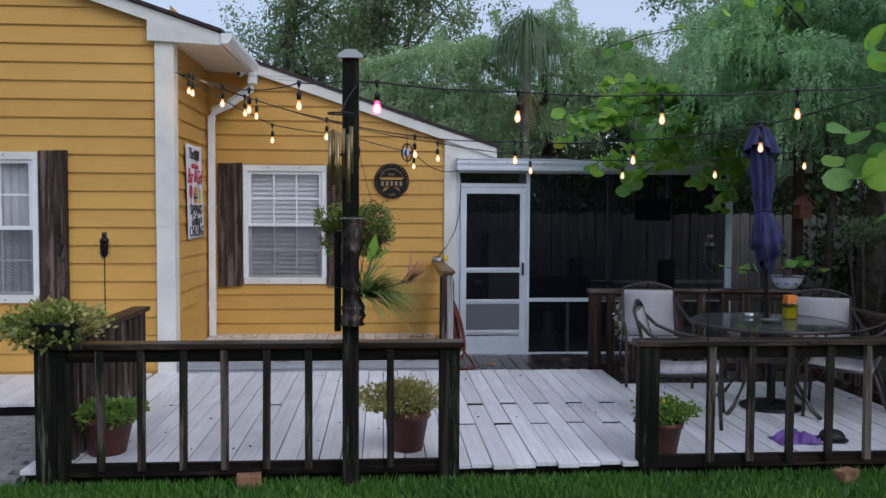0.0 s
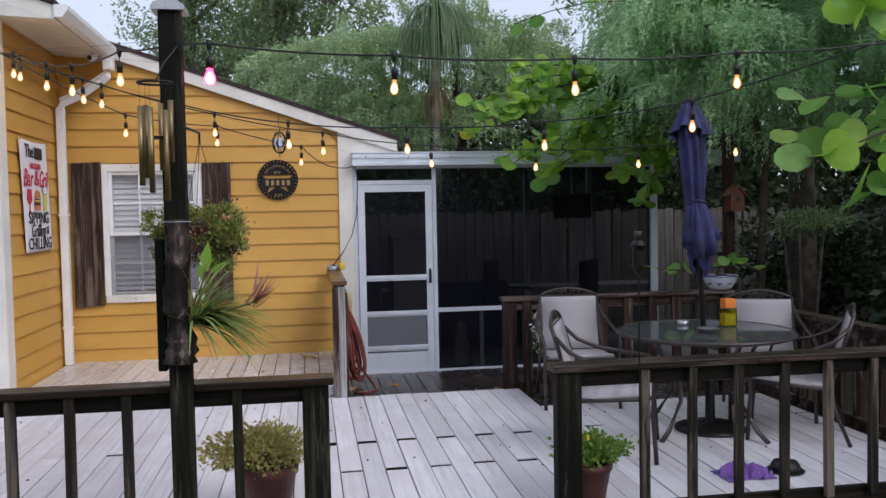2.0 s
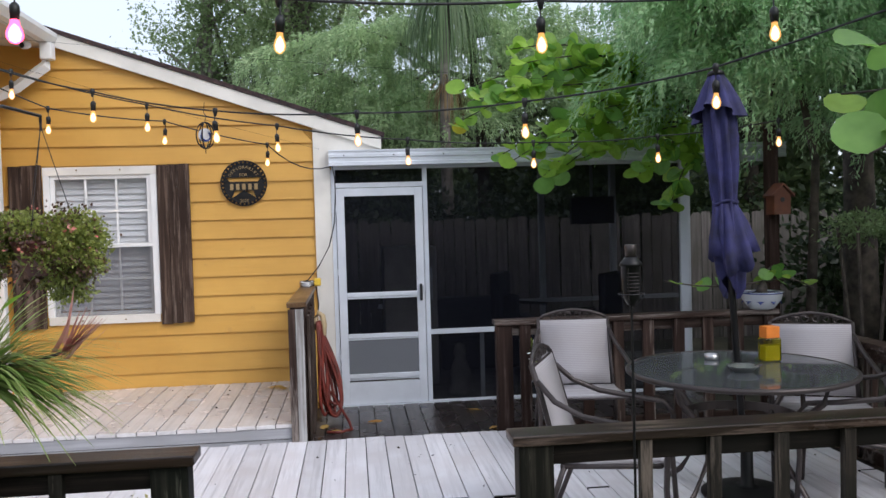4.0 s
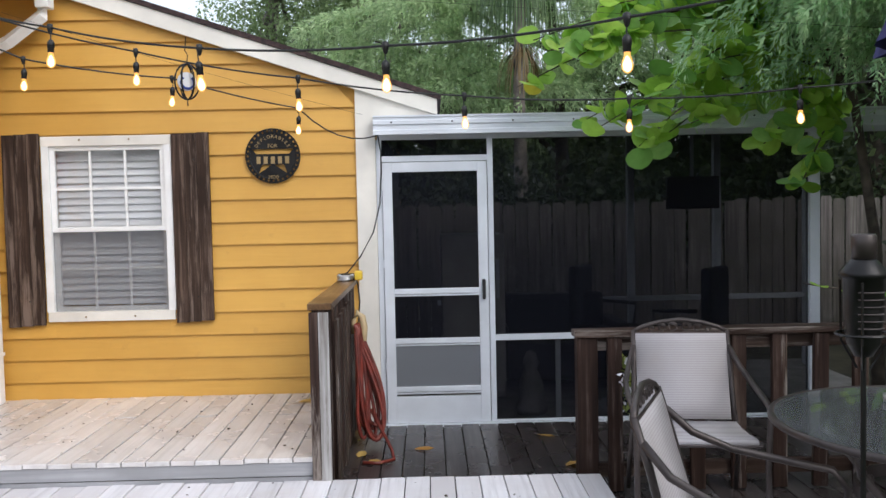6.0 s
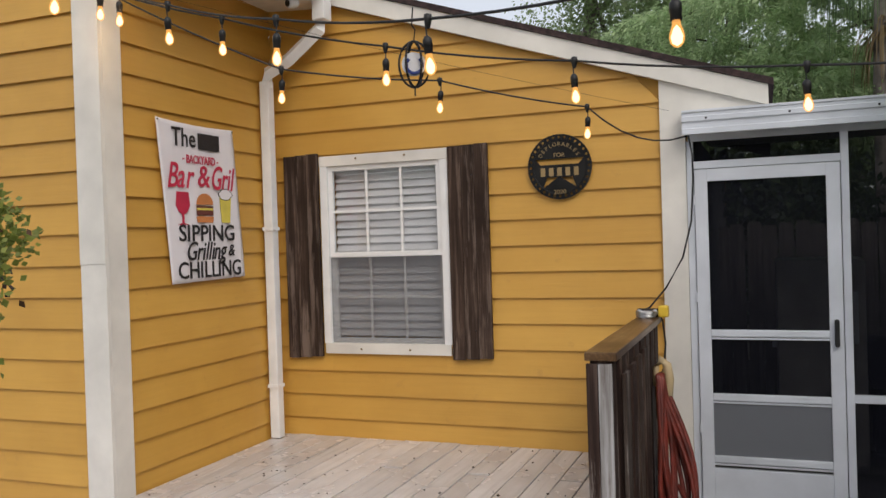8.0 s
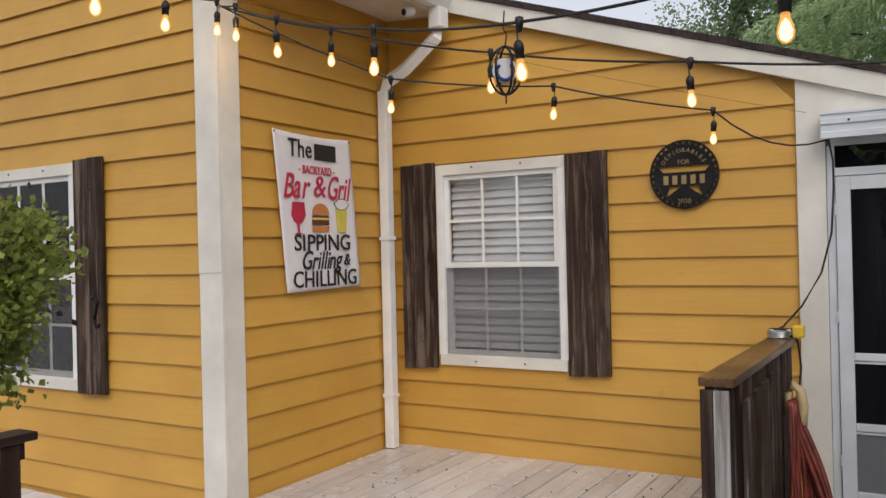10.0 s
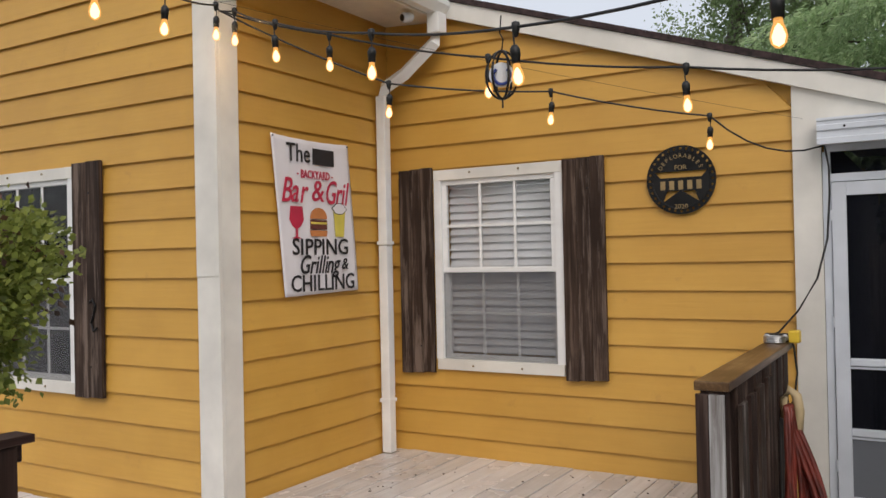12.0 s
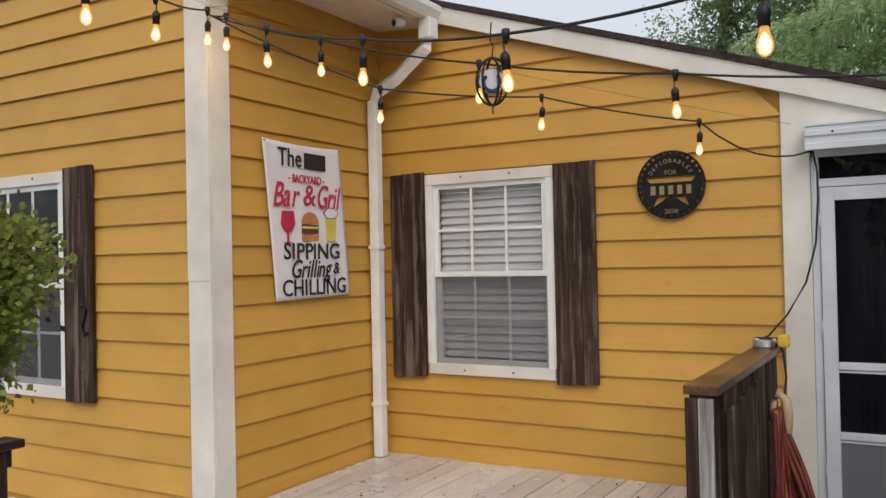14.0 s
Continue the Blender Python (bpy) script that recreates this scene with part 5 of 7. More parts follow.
basket = thing("hanging_basket", "hanging basket of leafy begonia with pink flowers", "hanging basket")
BC = (-0.075, 5.77, 1.52)
for name, dx, dz, rx, rz_, n, up in (("foliage", 0.05, 0.03, 0.15, 0.12, 7600, 0.4), ("side_foliage", -0.19, 0.03, 0.11, 0.09, 2600, 0.2), ("crown_foliage", -0.02, 0.1, 0.16, 0.06, 3000, 0.6),
                                      ("hanging_foliage", 0.095, -0.08, 0.12, 0.13, 5200, -0.3), ("trailing_foliage", -0.22, -0.09, 0.06, 0.1, 900, -0.6)):
    bush(name, (BC[0] + dx, BC[1], BC[2] + dz), (rx, rx * 0.95 + 0.05, rz_), n, 0.0175, 0.4, M_BASKET, basket, up=up, shell=0.3, per=170)
tagged(bush("flowers", (BC[0], BC[1], BC[2] + 0.05), (0.24, 0.22, 0.2), 30, 0.022, 0.4, M_PINK, basket, up=-0.6, shell=0.9), kind="stuff")
bush("dry_leaves", (BC[0], BC[1], BC[2]), (0.22, 0.2, 0.16), 1300, 0.02, 0.34, leaf_mat("withered_leaf", (0.05, 0.025, 0.015), (0.14, 0.075, 0.04), 0.2), basket, up=-0.6, shell=0.8)
part("pot", lathe(bmesh.new(), [(0.075, -0.13), (0.13, 0.0), (0.135, 0.012), (0.12, 0.012), (0.07, -0.11)], 20, (BC[0], BC[1], BC[2] + 0.02)), M_POT, basket, smooth=True)
for a in (0.4, 2.5, 4.6):
    part("hanging_wire", tube(bmesh.new(), [(BC[0] + 0.13 * math.cos(a), BC[1] + 0.13 * math.sin(a), BC[2] + 0.03), (BC[0], BC[1], BC[2] + 0.5)], 0.0018, 4), M_BLACK, basket)
part("bracket", tube(bmesh.new(), [(PX, PYY - 0.02, 1.95), (PX, PYY + 0.3, 2.06), (BC[0], BC[1], 2.06), (BC[0], BC[1], 2.0)], 0.007, 6), M_BLACKMETAL, basket)


# ---- pots and rail plants ----
def flower_pot(name, label, at, r, h, mat, parts):
    p = thing(name, label, "potted plant", at)
    part("pot", lathe(bmesh.new(), [(r * 0.68, 0.0), (r * 0.93, h * 0.8), (r * 1.0, h * 0.81), (r * 1.03, h), (r * 0.92, h), (r * 0.9, h * 0.86)], 24), mat, p, smooth=True)
    part("soil", lathe(bmesh.new(), [(r * 0.9, h * 0.84), (r * 0.5, h * 0.9), (0.001, h * 0.91)], 20), M_SOIL, p)
    for nm, off, rad, n, size, w, m in parts:
        bush(nm, off, rad, n, size, w, m, p)
    return p


flower_pot("flower_pot", "terracotta pot of straw-green bushy plant on deck", (0.255, 5.56, 0.002), 0.16, 0.27, M_POT,
           (("foliage", (-0.02, 0, 0.355), (0.29, 0.25, 0.1), 3200, 0.03, 0.3, M_SEDUM), ("under_foliage", (-0.06, 0, 0.3), (0.24, 0.2, 0.07), 350, 0.035, 0.3, M_HERB)))
flower_pot("flower_pot", "terracotta pot of low green yellow-flowered plant on deck", (2.0, 5.41, 0.002), 0.13, 0.21, M_POT,
           (("foliage", (0.03, 0, 0.275), (0.2, 0.17, 0.075), 1500, 0.034, 0.34, M_HERB), ("flowers", (0.02, 0, 0.32), (0.14, 0.13, 0.06), 50, 0.02, 0.45, M_YELLOW)))
flower_pot("flower_pot", "large terracotta pot of bright green plant on deck", (-1.745, 5.58, 0.002), 0.175, 0.255, M_POT,
           (("foliage", (0, 0, 0.27), (0.235, 0.2, 0.06), 1300, 0.05, 0.32, M_HERB),))
box_plant = thing("rail_planter", "planter of pale green leafy plant on rail corner", "planter", (-1.94, 5.24, 0.802))
part("pot", lathe(bmesh.new(), [(0.11, 0.0), (0.15, 0.12), (0.155, 0.13), (0.14, 0.13)], 20), M_BLACK, box_plant, smooth=True)
bush("foliage", (-0.02, 0, 0.105), (0.265, 0.2, 0.12), 2200, 0.042, 0.34, M_BASKET, box_plant)
bush("pale_foliage", (-0.02, 0, 0.115), (0.275, 0.21, 0.12), 600, 0.04, 0.34, M_SEDUM, box_plant, shell=0.8)


# ---- torches ----
def torch(at, foot, label, h=0.27):
    t = thing("garden_torch", label, "torch", at)
    t.matrix_basis = pose(*at) @ Matrix.Diagonal((0.76, 0.76, 0.76, 1))
    part("pole", tube(bmesh.new(), [(0, 0, (foot - at[2]) / 0.76), (0, 0, 0.0)], 0.0065, 8), M_BLACKMETAL, t)
    part("tank", lathe(bmesh.new(), [(0.02, 0.0), (0.036, 0.03), (0.042, 0.1), (0.044, 0.175), (0.052, 0.18), (0.05, 0.19), (0.03, 0.215), (0.024, 0.22)], 18), M_BLACKMETAL, t, smooth=True)
    part("wick_cap", lathe(bmesh.new(), [(0.026, 0.22), (0.027, 0.27), (0.024, 0.275)], 14), M_BRONZE, t, "dull bronze snuffer cap", smooth=True)
    for k in range(3):
        a = k * math.tau / 3
        part("cage_wire", tube(bmesh.new(), [(0.015 * math.cos(a), 0.015 * math.sin(a), -0.03), (0.055 * math.cos(a), 0.055 * math.sin(a), 0.03), (0.058 * math.cos(a), 0.058 * math.sin(a), 0.17)], 0.003, 5), M_BLACKMETAL, t)
    part("cage_ring", tube(bmesh.new(), [(0.058 * math.cos(a), 0.058 * math.sin(a), 0.05) for a in [i * math.tau / 18 for i in range(19)]], 0.003, 5), M_BLACKMETAL, t)
    for k in range(7):
        part("louvre", tube(bmesh.new(), [(0.0445 * math.cos(a), 0.0445 * math.sin(a), 0.05 + 0.016 * k) for a in [-2.3 + i * 0.14 for i in range(11)]], 0.002, 4), M_BRONZE, t)


torch((2.128, 4.99, 1.277), -0.12, "black metal garden torch on a thin pole before the rail")
torch((3.75, 5.1, 1.31), -0.12, "black metal garden torch beside the dining rail")
torch((-2.185, 6.92, 1.23), -0.1, "black metal garden torch on a thin pole")

# ---- dining set ----
TC = (3.29, 6.61)
table = thing("patio_table", "round glass-topped bronze patio table", "table", (*TC, 0.002))
rt = 0.605
# the film's pale colour paints reflected sky onto the table top
part("glass_top", lathe(bmesh.new(), [(0.03, 0.712), (rt - 0.01, 0.712), (rt - 0.01, 0.719), (0.03, 0.719), (0.03, 0.712)], 48, caps=False), sky_film_glass("table_glass", (0.52, 0.6, 0.57), (0.3, 0.32, 0.33), 0.26), table, "dark tinted glass top").visible_shadow = False
b = bmesh.new()
tube(b, [(rt * math.cos(i * math.tau / 48), rt * math.sin(i * math.tau / 48), 0.708) for i in range(49)], 0.015, 8)
part("rim", b, M_BRONZE, table, smooth=True)
b = bmesh.new()
for k in range(4):
    a = k * math.tau / 4 + 0.5
    c, s = math.cos(a), math.sin(a)
    bb = bmesh.new()
    tube(bb, [(0.53 * c, 0.53 * s, 0.695), (0.5 * c, 0.5 * s, 0.6), (0.3 * c, 0.3 * s, 0.42), (0.28 * c, 0.28 * s, 0.25), (0.42 * c, 0.42 * s, 0.06), (0.5 * c, 0.5 * s, 0.0)], 0.017, 8)
    part("leg", bb, M_BRONZE, table, smooth=True)
b.free()
b = bmesh.new()
lathe(b, [(0.3, 0.42), (0.31, 0.42), (0.31, 0.47), (0.3, 0.47), (0.3, 0.42)], 32, caps=False)
part("brace_ring", b, M_BRONZE, table)

umb = thing("patio_umbrella", "closed navy blue canvas patio umbrella", "umbrella", (3.335, 6.625, 0.002))
umb.matrix_basis = pose(3.335, 6.625, 0.002, -3.0, -2.1, 0)
part("pole", tube(bmesh.new(), [(0, 0, 0.0), (0, 0, 2.38)], 0.019, 10), M_BLACKMETAL, umb, smooth=True)
b = bmesh.new()
prof = [(0.04, 1.17), (0.062, 1.22), (0.07, 1.34), (0.07, 1.5), (0.06, 1.6), (0.055, 1.645), (0.064, 1.72), (0.072, 1.85), (0.078, 2.0), (0.078, 2.15), (0.06, 2.28), (0.04, 2.34)]
rings = []
for j, (r_, z) in enumerate(prof):
    row = []
    for k in range(48):
        a = k * math.tau / 48
        f = 1 + 0.26 * math.cos(8 * a + 0.5 * math.sin(z * 6)) + 0.1 * math.sin(5 * a + z * 9)
        drop = 0.07 * math.sin(2 * a + 0.6) if j < 3 else 0
        row.append(b.verts.new((r_ * f * math.cos(a), r_ * f * math.sin(a), z + drop)))
    rings.append(row)
for u, v in zip(rings, rings[1:]):
    for k in range(48):
        b.faces.new((u[k], u[(k + 1) % 48], v[(k + 1) % 48], v[k]))
part("canopy", b, M_UMB, umb, smooth=True)
b = bmesh.new()
rings = []
for j, (r_, z) in enumerate([(0.02, 2.375), (0.045, 2.36), (0.075, 2.3), (0.105, 2.22), (0.135, 2.15)]):
    rings.append([b.verts.new((r_ * (1 + (0.05 + 0.05 * j) * math.cos(8 * k * math.tau / 48 + 0.4)) * math.cos(k * math.tau / 48), r_ * (1 + (0.05 + 0.05 * j) * math.cos(8 * k * math.tau / 48 + 0.4)) * math.sin(k * math.tau / 48), z + (0.04 * math.sin(2 * k * math.tau / 48) if j == 4 else 0))) for k in range(48)])
for u, v in zip(rings, rings[1:]):
    for k in range(48):
        b.faces.new((u[k], u[(k + 1) % 48], v[(k + 1) % 48], v[k]))
part("vent_cape", b, M_UMB, umb, smooth=True)
b = bmesh.new()
rings = []
for j, (r_, z) in enumerate([(0.058, 1.64), (0.072, 1.58), (0.09, 1.5), (0.108, 1.4), (0.12, 1.31)]):
    row = []
    for k in range(48):
        a = k * math.tau / 48
        f = 1 + (0.06 + 0.055 * j) * math.cos(7 * a + 1.1 + 0.3 * j) + 0.05 * math.sin(2 * a)
        row.append(b.verts.new((r_ * f * math.cos(a) + 0.006 * j, r_ * f * math.sin(a), z + 0.018 * j * math.sin(2 * a + 2.2) + 0.006 * j * math.cos(7 * a))))
    rings.append(row)
for u, v in zip(rings, rings[1:]):
    for k in range(48):
        b.faces.new((u[k], u[(k + 1) % 48], v[(k + 1) % 48], v[k]))
part("loose_skirt", b, M_UMB, umb, smooth=True).modifiers.new("thickness", "SOLIDIFY").thickness = 0.003
b = bmesh.new()
tube(b, [(0.064 * math.cos(i * math.tau / 20), 0.064 * math.sin(i * math.tau / 20), 1.645 + 0.008 * math.sin(i)) for i in range(21)], 0.009, 6)
part("tie_strap", b, M_UMB, umb, smooth=True)
part("top_cap", lathe(bmesh.new(), [(0.05, 2.365), (0.045, 2.385), (0.02, 2.4), (0.001, 2.405)], 16), M_BLACKMETAL, umb, smooth=True)
base = thing("umbrella_base", "round black cast umbrella base", "umbrella base", (3.335, 6.625, 0.002))
part("plate", lathe(bmesh.new(), [(0.25, 0.0), (0.25, 0.015), (0.2, 0.035), (0.08, 0.05), (0.035, 0.06), (0.032, 0.35), (0.022, 0.35)], 32), M_BLACKMETAL, base, smooth=True)


def patio_chair(at, rz, label):
    """A sling armchair; its front looks along -y before the turn."""
    c = thing("patio_chair", label, "chair", at, group="chairs round the table", rz=rz)
    c.matrix_basis = pose(*at, 0, 0, rz) @ Matrix.Diagonal((1.0, 1.0, 1.0, 1))
    W2 = 0.27
    for s in (-1, 1):
        b = bmesh.new()
        tube(b, [(s * 0.262, 0.2, 0.36), (s * 0.256, 0.26, 0.5), (s * 0.25, 0.31, 0.7), (s * 0.246, 0.36, 0.86)], 0.014, 8)
        part("back_rail", b, M_BRONZE, c, smooth=True)
        b = bmesh.new()
        tube(b, [(s * 0.25, 0.33, 0.78), (s * 0.285, 0.24, 0.69), (s * 0.315, 0.1, 0.63), (s * 0.32, -0.1, 0.6), (s * 0.315, -0.24, 0.585), (s * 0.305, -0.29, 0.52), (s * 0.3, -0.28, 0.3), (s * 0.3, -0.3, 0.0)], 0.0145, 8)
        part("arm", b, M_BRONZE, c, smooth=True)
        b = bmesh.new()
        tube(b, [(s * 0.27, 0.2, 0.38), (s * 0.28, 0.26, 0.2), (s * 0.285, 0.34, 0.0)], 0.0135, 8)
        part("rear_leg", b, M_BRONZE, c, smooth=True)
        b = bmesh.new()
        tube(b, [(s * 0.27, 0.22, 0.37), (s * 0.275, 0.0, 0.385), (s * 0.28, -0.26, 0.405)], 0.013, 8)
        part("seat_rail", b, M_BRONZE, c, smooth=True)
    b = bmesh.new()
    rows = [(-0.275, 0.425), (-0.25, 0.435), (-0.1, 0.415), (0.08, 0.4), (0.2, 0.405)]
    for (y0, z0), (y1, z1) in zip(rows, rows[1:]):
        v = [b.verts.new(p) for p in ((-0.26, y0, z0), (0.26, y0, z0), (0.26, y1, z1), (-0.26, y1, z1))]
        b.faces.new(v)
    bmesh.ops.remove_doubles(b, verts=b.verts, dist=1e-4)
    o = part("seat", b, M_SLING, c, smooth=True)
    o.modifiers.new("thickness", "SOLIDIFY").thickness = 0.02
    b = bmesh.new()
    rows = [(0.215, 0.41), (0.25, 0.5), (0.295, 0.65), (0.335, 0.8), (0.35, 0.845)]
    for (y0, z0), (y1, z1) in zip(rows, rows[1:]):
        v = [b.verts.new(p) for p in ((-0.238, y0, z0), (0.238, y0, z0), (0.238, y1, z1), (-0.238, y1, z1))]
        b.faces.new(v)
    bmesh.ops.remove_doubles(b, verts=b.verts, dist=1e-4)
    o = part("backrest", b, M_SLING, c, smooth=True)
    o.modifiers.new("thickness", "SOLIDIFY").thickness = 0.006
    part("top_rail", tube(bmesh.new(), [(-0.246, 0.36, 0.855), (-0.2, 0.364, 0.88), (-0.11, 0.37, 0.905), (0, 0.373, 0.918), (0.11, 0.37, 0.905), (0.2, 0.364, 0.88), (0.246, 0.36, 0.855)], 0.012, 8), M_BRONZE, c, smooth=True)
    part("sling_bar", tube(bmesh.new(), [(-0.245, 0.352, 0.845), (0.245, 0.352, 0.845)], 0.008, 6), M_BRONZE, c)
    for s in (-1, 1):
        for x0, r0 in ((0.035, 0.027), (0.095, 0.024), (0.15, 0.017)):
            b = bmesh.new()
            tube(b, [(s * (x0 + r0 * (1 - 0.055 * a) * math.cos(a)), 0.364, 0.852 + r0 + r0 * (1 - 0.055 * a) * math.sin(a)) for a in [i * 0.6 for i in range(16)]], 0.0045, 5)
            part("scroll", b, M_BRONZE, c)
    part("cross_brace", tube(bmesh.new(), [(-0.275, 0.2, 0.36), (0.275, 0.2, 0.36)], 0.011, 6), M_BRONZE, c)
    part("front_bar", tube(bmesh.new(), [(-0.28, -0.26, 0.405), (0.28, -0.26, 0.405)], 0.011, 6), M_BRONZE, c)
    return c


patio_chair((2.685, 7.7, 0.002), -8, "bronze armchair with beige sling before the rear rail")
patio_chair((3.98, 6.97, 0.002), -22, "bronze armchair with beige sling at the deck corner")
patio_chair((2.46, 6.3, 0.002), 66, "bronze armchair with beige sling beside the front rail")
patio_chair((3.86, 6.4, 0.002), -122, "bronze armchair with beige sling beside the side rail")

bottle = thing("glass_bottle", "square yellow glass bottle with orange box cap", "bottle", (3.55, 6.76, 0.7215), rz=6)
bottle.matrix_basis = bottle.matrix_basis @ Matrix.Diagonal((0.86, 0.86, 0.86, 1))
part("body", boxed(-0.062, 0.062, -0.045, 0.045, 0.0, 0.16, 0.012), M_AMBER, bottle)
part("liquid", boxed(-0.054, 0.054, -0.037, 0.037, 0.008, 0.11, 0.008), plain("yellow_liquid", (0.8, 0.74, 0.02), 0.2), bottle)
part("cap", boxed(-0.05, 0.05, -0.042, 0.042, 0.16, 0.238, 0.004), M_ORANGE, bottle, "orange printed box cap")
tray = thing("ashtray", "dark metal scalloped ashtray on the table", "ashtray", (3.26, 6.5, 0.7215))
part("bowl", lathe(bmesh.new(), [(0.045, 0.0), (0.075, 0.03), (0.082, 0.034), (0.07, 0.03), (0.03, 0.008), (0.001, 0.006)], 32, fold=0.06, folds=8), M_STEEL, tray, smooth=True)
part("spout", boxed(0.07, 0.11, -0.014, 0.014, 0.025, 0.034, 0.004), M_BRONZE, tray)
tin = thing("candle_tin", "small steel candle tin on the table", "tin", (3.27, 6.92, 0.7215))
part("tin", lathe(bmesh.new(), [(0.04, 0.0), (0.042, 0.03), (0.038, 0.03), (0.036, 0.008), (0.001, 0.008)], 20), M_STEEL, tin, smooth=True)

bowl = thing("porcelain_planter", "blue and white porcelain bowl planter on rail", "planter", (4.35, 8.41, 0.827))
part("bowl", lathe(bmesh.new(), [(0.09, 0.0), (0.1, 0.012), (0.145, 0.07), (0.16, 0.125), (0.165, 0.135), (0.15, 0.13), (0.13, 0.1)], 28), M_PORCELAIN, bowl, smooth=True)
for k in range(9):
    a = k * math.tau / 9
    b = bmesh.new()
    lathe(b, [(0.026, 0.0), (0.022, 0.004), (0.001, 0.005)], 9, fold=0.25, folds=4)
    part("painted_flower", b, M_BLUE, bowl, at=pose(0.134 * math.cos(a), 0.134 * math.sin(a), 0.07, 0, 62, math.degrees(a)))
part("band", lathe(bmesh.new(), [(0.1615, 0.122), (0.166, 0.131), (0.1665, 0.132), (0.162, 0.128)], 28), M_BLUE, bowl)
part("soil", lathe(bmesh.new(), [(0.14, 0.11), (0.001, 0.12)], 20), M_SOIL, bowl)

# small things on the deck
cloth = thing("purple_cloth", "crumpled purple cloth lying on the deck", "cloth", (3.03, 5.6, 0.002))
b = bmesh.new()
cr = random.Random(3)
g = []
for j in range(13):
    g.append([b.verts.new(((i - 6) * 0.026 + cr.uniform(-0.008, 0.008), (j - 6) * 0.018, max(0.004, 0.055 + cr.uniform(-0.04, 0.045) - 0.0016 * ((i - 6) ** 2 + (j - 6) ** 2)))) for i in range(13)])
for r0, r1 in zip(g, g[1:]):
    for i in range(12):
        b.faces.new((r0[i], r0[i + 1], r1[i + 1], r1[i]))
o = part("cloth", b, M_PURPLE, cloth)
o.modifiers.new("thickness", "SOLIDIFY").thickness = 0.004
cap_ = thing("black_cap", "round black cap lying on the deck", "cap", (3.31, 5.62, 0.002))
part("crown", lathe(bmesh.new(), [(0.085, 0.0), (0.088, 0.03), (0.07, 0.06), (0.04, 0.07), (0.001, 0.072)], 20), M_BLACK, cap_, smooth=True)
part("brim", lathe(bmesh.new(), [(0.05, 0.0), (0.11, 0.004), (0.11, 0.008), (0.05, 0.012)], 20), M_BLACK, cap_)
for i, (x, y) in enumerate(((-0.735, 5.09), (3.05, 4.98))):
    br = thing("loose_brick", "mossy red brick lying in the grass", "brick", (x, y, -0.11), rz=8 + 20 * i)
    part("body", boxed(-0.075, 0.075, -0.045, 0.045, 0, 0.1, 0.008), M_BRICK, br)
litter = [(1.317, 9.324, -0.12), (0.893, 9.229, -0.12), (2.207, 9.583, -0.12), (2.281, 8.906, -0.12), (1.0, 9.05, -0.12), (0.45, 9.75, 0.14), (0.52, 9.68, 0.14)]
for i, (x, y, z) in enumerate(litter):
    lf = thing("fallen_leaf", "dry orange-brown leaf fallen on the boards", "leaf", (x, y, z), group="fallen leaves", rz=i * 77)
    b = bmesh.new()
    ps = [(-0.07, 0, 0), (-0.03, 0.032, 0.006), (0.03, 0.03, 0.01), (0.075, 0.0, 0.004), (0.03, -0.03, 0.0), (-0.03, -0.034, 0.004)]
    v = [b.verts.new(p) for p in ps]
    b.faces.new(v[:4])
    b.faces.new([v[0], v[3], v[4], v[5]])
    part("blade", b, M_FALLEN, lf)
    part("stalk", tube(bmesh.new(), [(-0.07, 0, 0), (-0.1, 0.01, 0.003)], 0.0015, 4), M_BARK, lf)
dr = np.random.default_rng(21)
n = 110
dp = np.stack([dr.uniform(-1.9, 0.6, n), dr.uniform(8.5, 10.0, n), np.full(n, 0.136)], 1)
leaves_ob = leaves("leaf_litter", dp, np.stack([dr.normal(size=n), dr.normal(size=n), np.zeros(n)], 1), dr.uniform(0.009, 0.027, n), 0.28, M_BARK, None, dr, 0.05)
tagged(leaves_ob, "scattered brown leaf bits on the painted boards", "leaf litter", kind="stuff")
n = 140
dp = np.stack([dr.uniform(-1.8, 4.2, n), dr.uniform(5.5, 8.3, n), np.full(n, 0.008)], 1)
dp = dp[(dp[:, 0] < 2.2) | (dp[:, 1] < 7.6)]
n = len(dp)
lo2 = leaves("leaf_litter", dp, np.stack([dr.normal(size=n), dr.normal(size=n), np.zeros(n)], 1), dr.uniform(0.01, 0.03, n), 0.28, M_BARK, None, dr, 0.05)
tagged(lo2, "scattered brown leaf bits on the white deck", "leaf litter", kind="stuff")

# ---- porch contents ----
fridge = thing("fridge", "grey upright fridge standing inside the porch", "fridge", (1.75, 11.0, -0.15))
part("body", boxed(-0.26, 0.3, 0.0, 0.6, 0.0, 1.47, 0.015), M_FRIDGE, fridge)
part("fridge_door", boxed(-0.26, 0.3, -0.05, -0.004, 0.05, 1.47, 0.015), M_FRIDGE, fridge)
part("handle", boxed(0.22, 0.25, -0.09, -0.052, 0.9, 1.25, 0.008), M_ALU, fridge)
grill = thing("office_chair", "black swivel chair in the dim porch", "chair", (3.8, 11.3, -0.15), rz=-40)
part("seat", boxed(-0.27, 0.27, -0.26, 0.26, 0.43, 0.53, 0.04), M_DARK, grill)
part("backrest", boxed(0.2, 0.3, -0.24, 0.24, 0.55, 1.12, 0.04), M_DARK, grill)
part("arm", tube(bmesh.new(), [(-0.2, -0.28, 0.48), (-0.22, -0.3, 0.72), (0.2, -0.3, 0.74)], 0.02, 8), M_DARK, grill)
part("stem", tube(bmesh.new(), [(0, 0, 0.05), (0, 0, 0.45)], 0.03, 8), M_BLACKMETAL, grill)
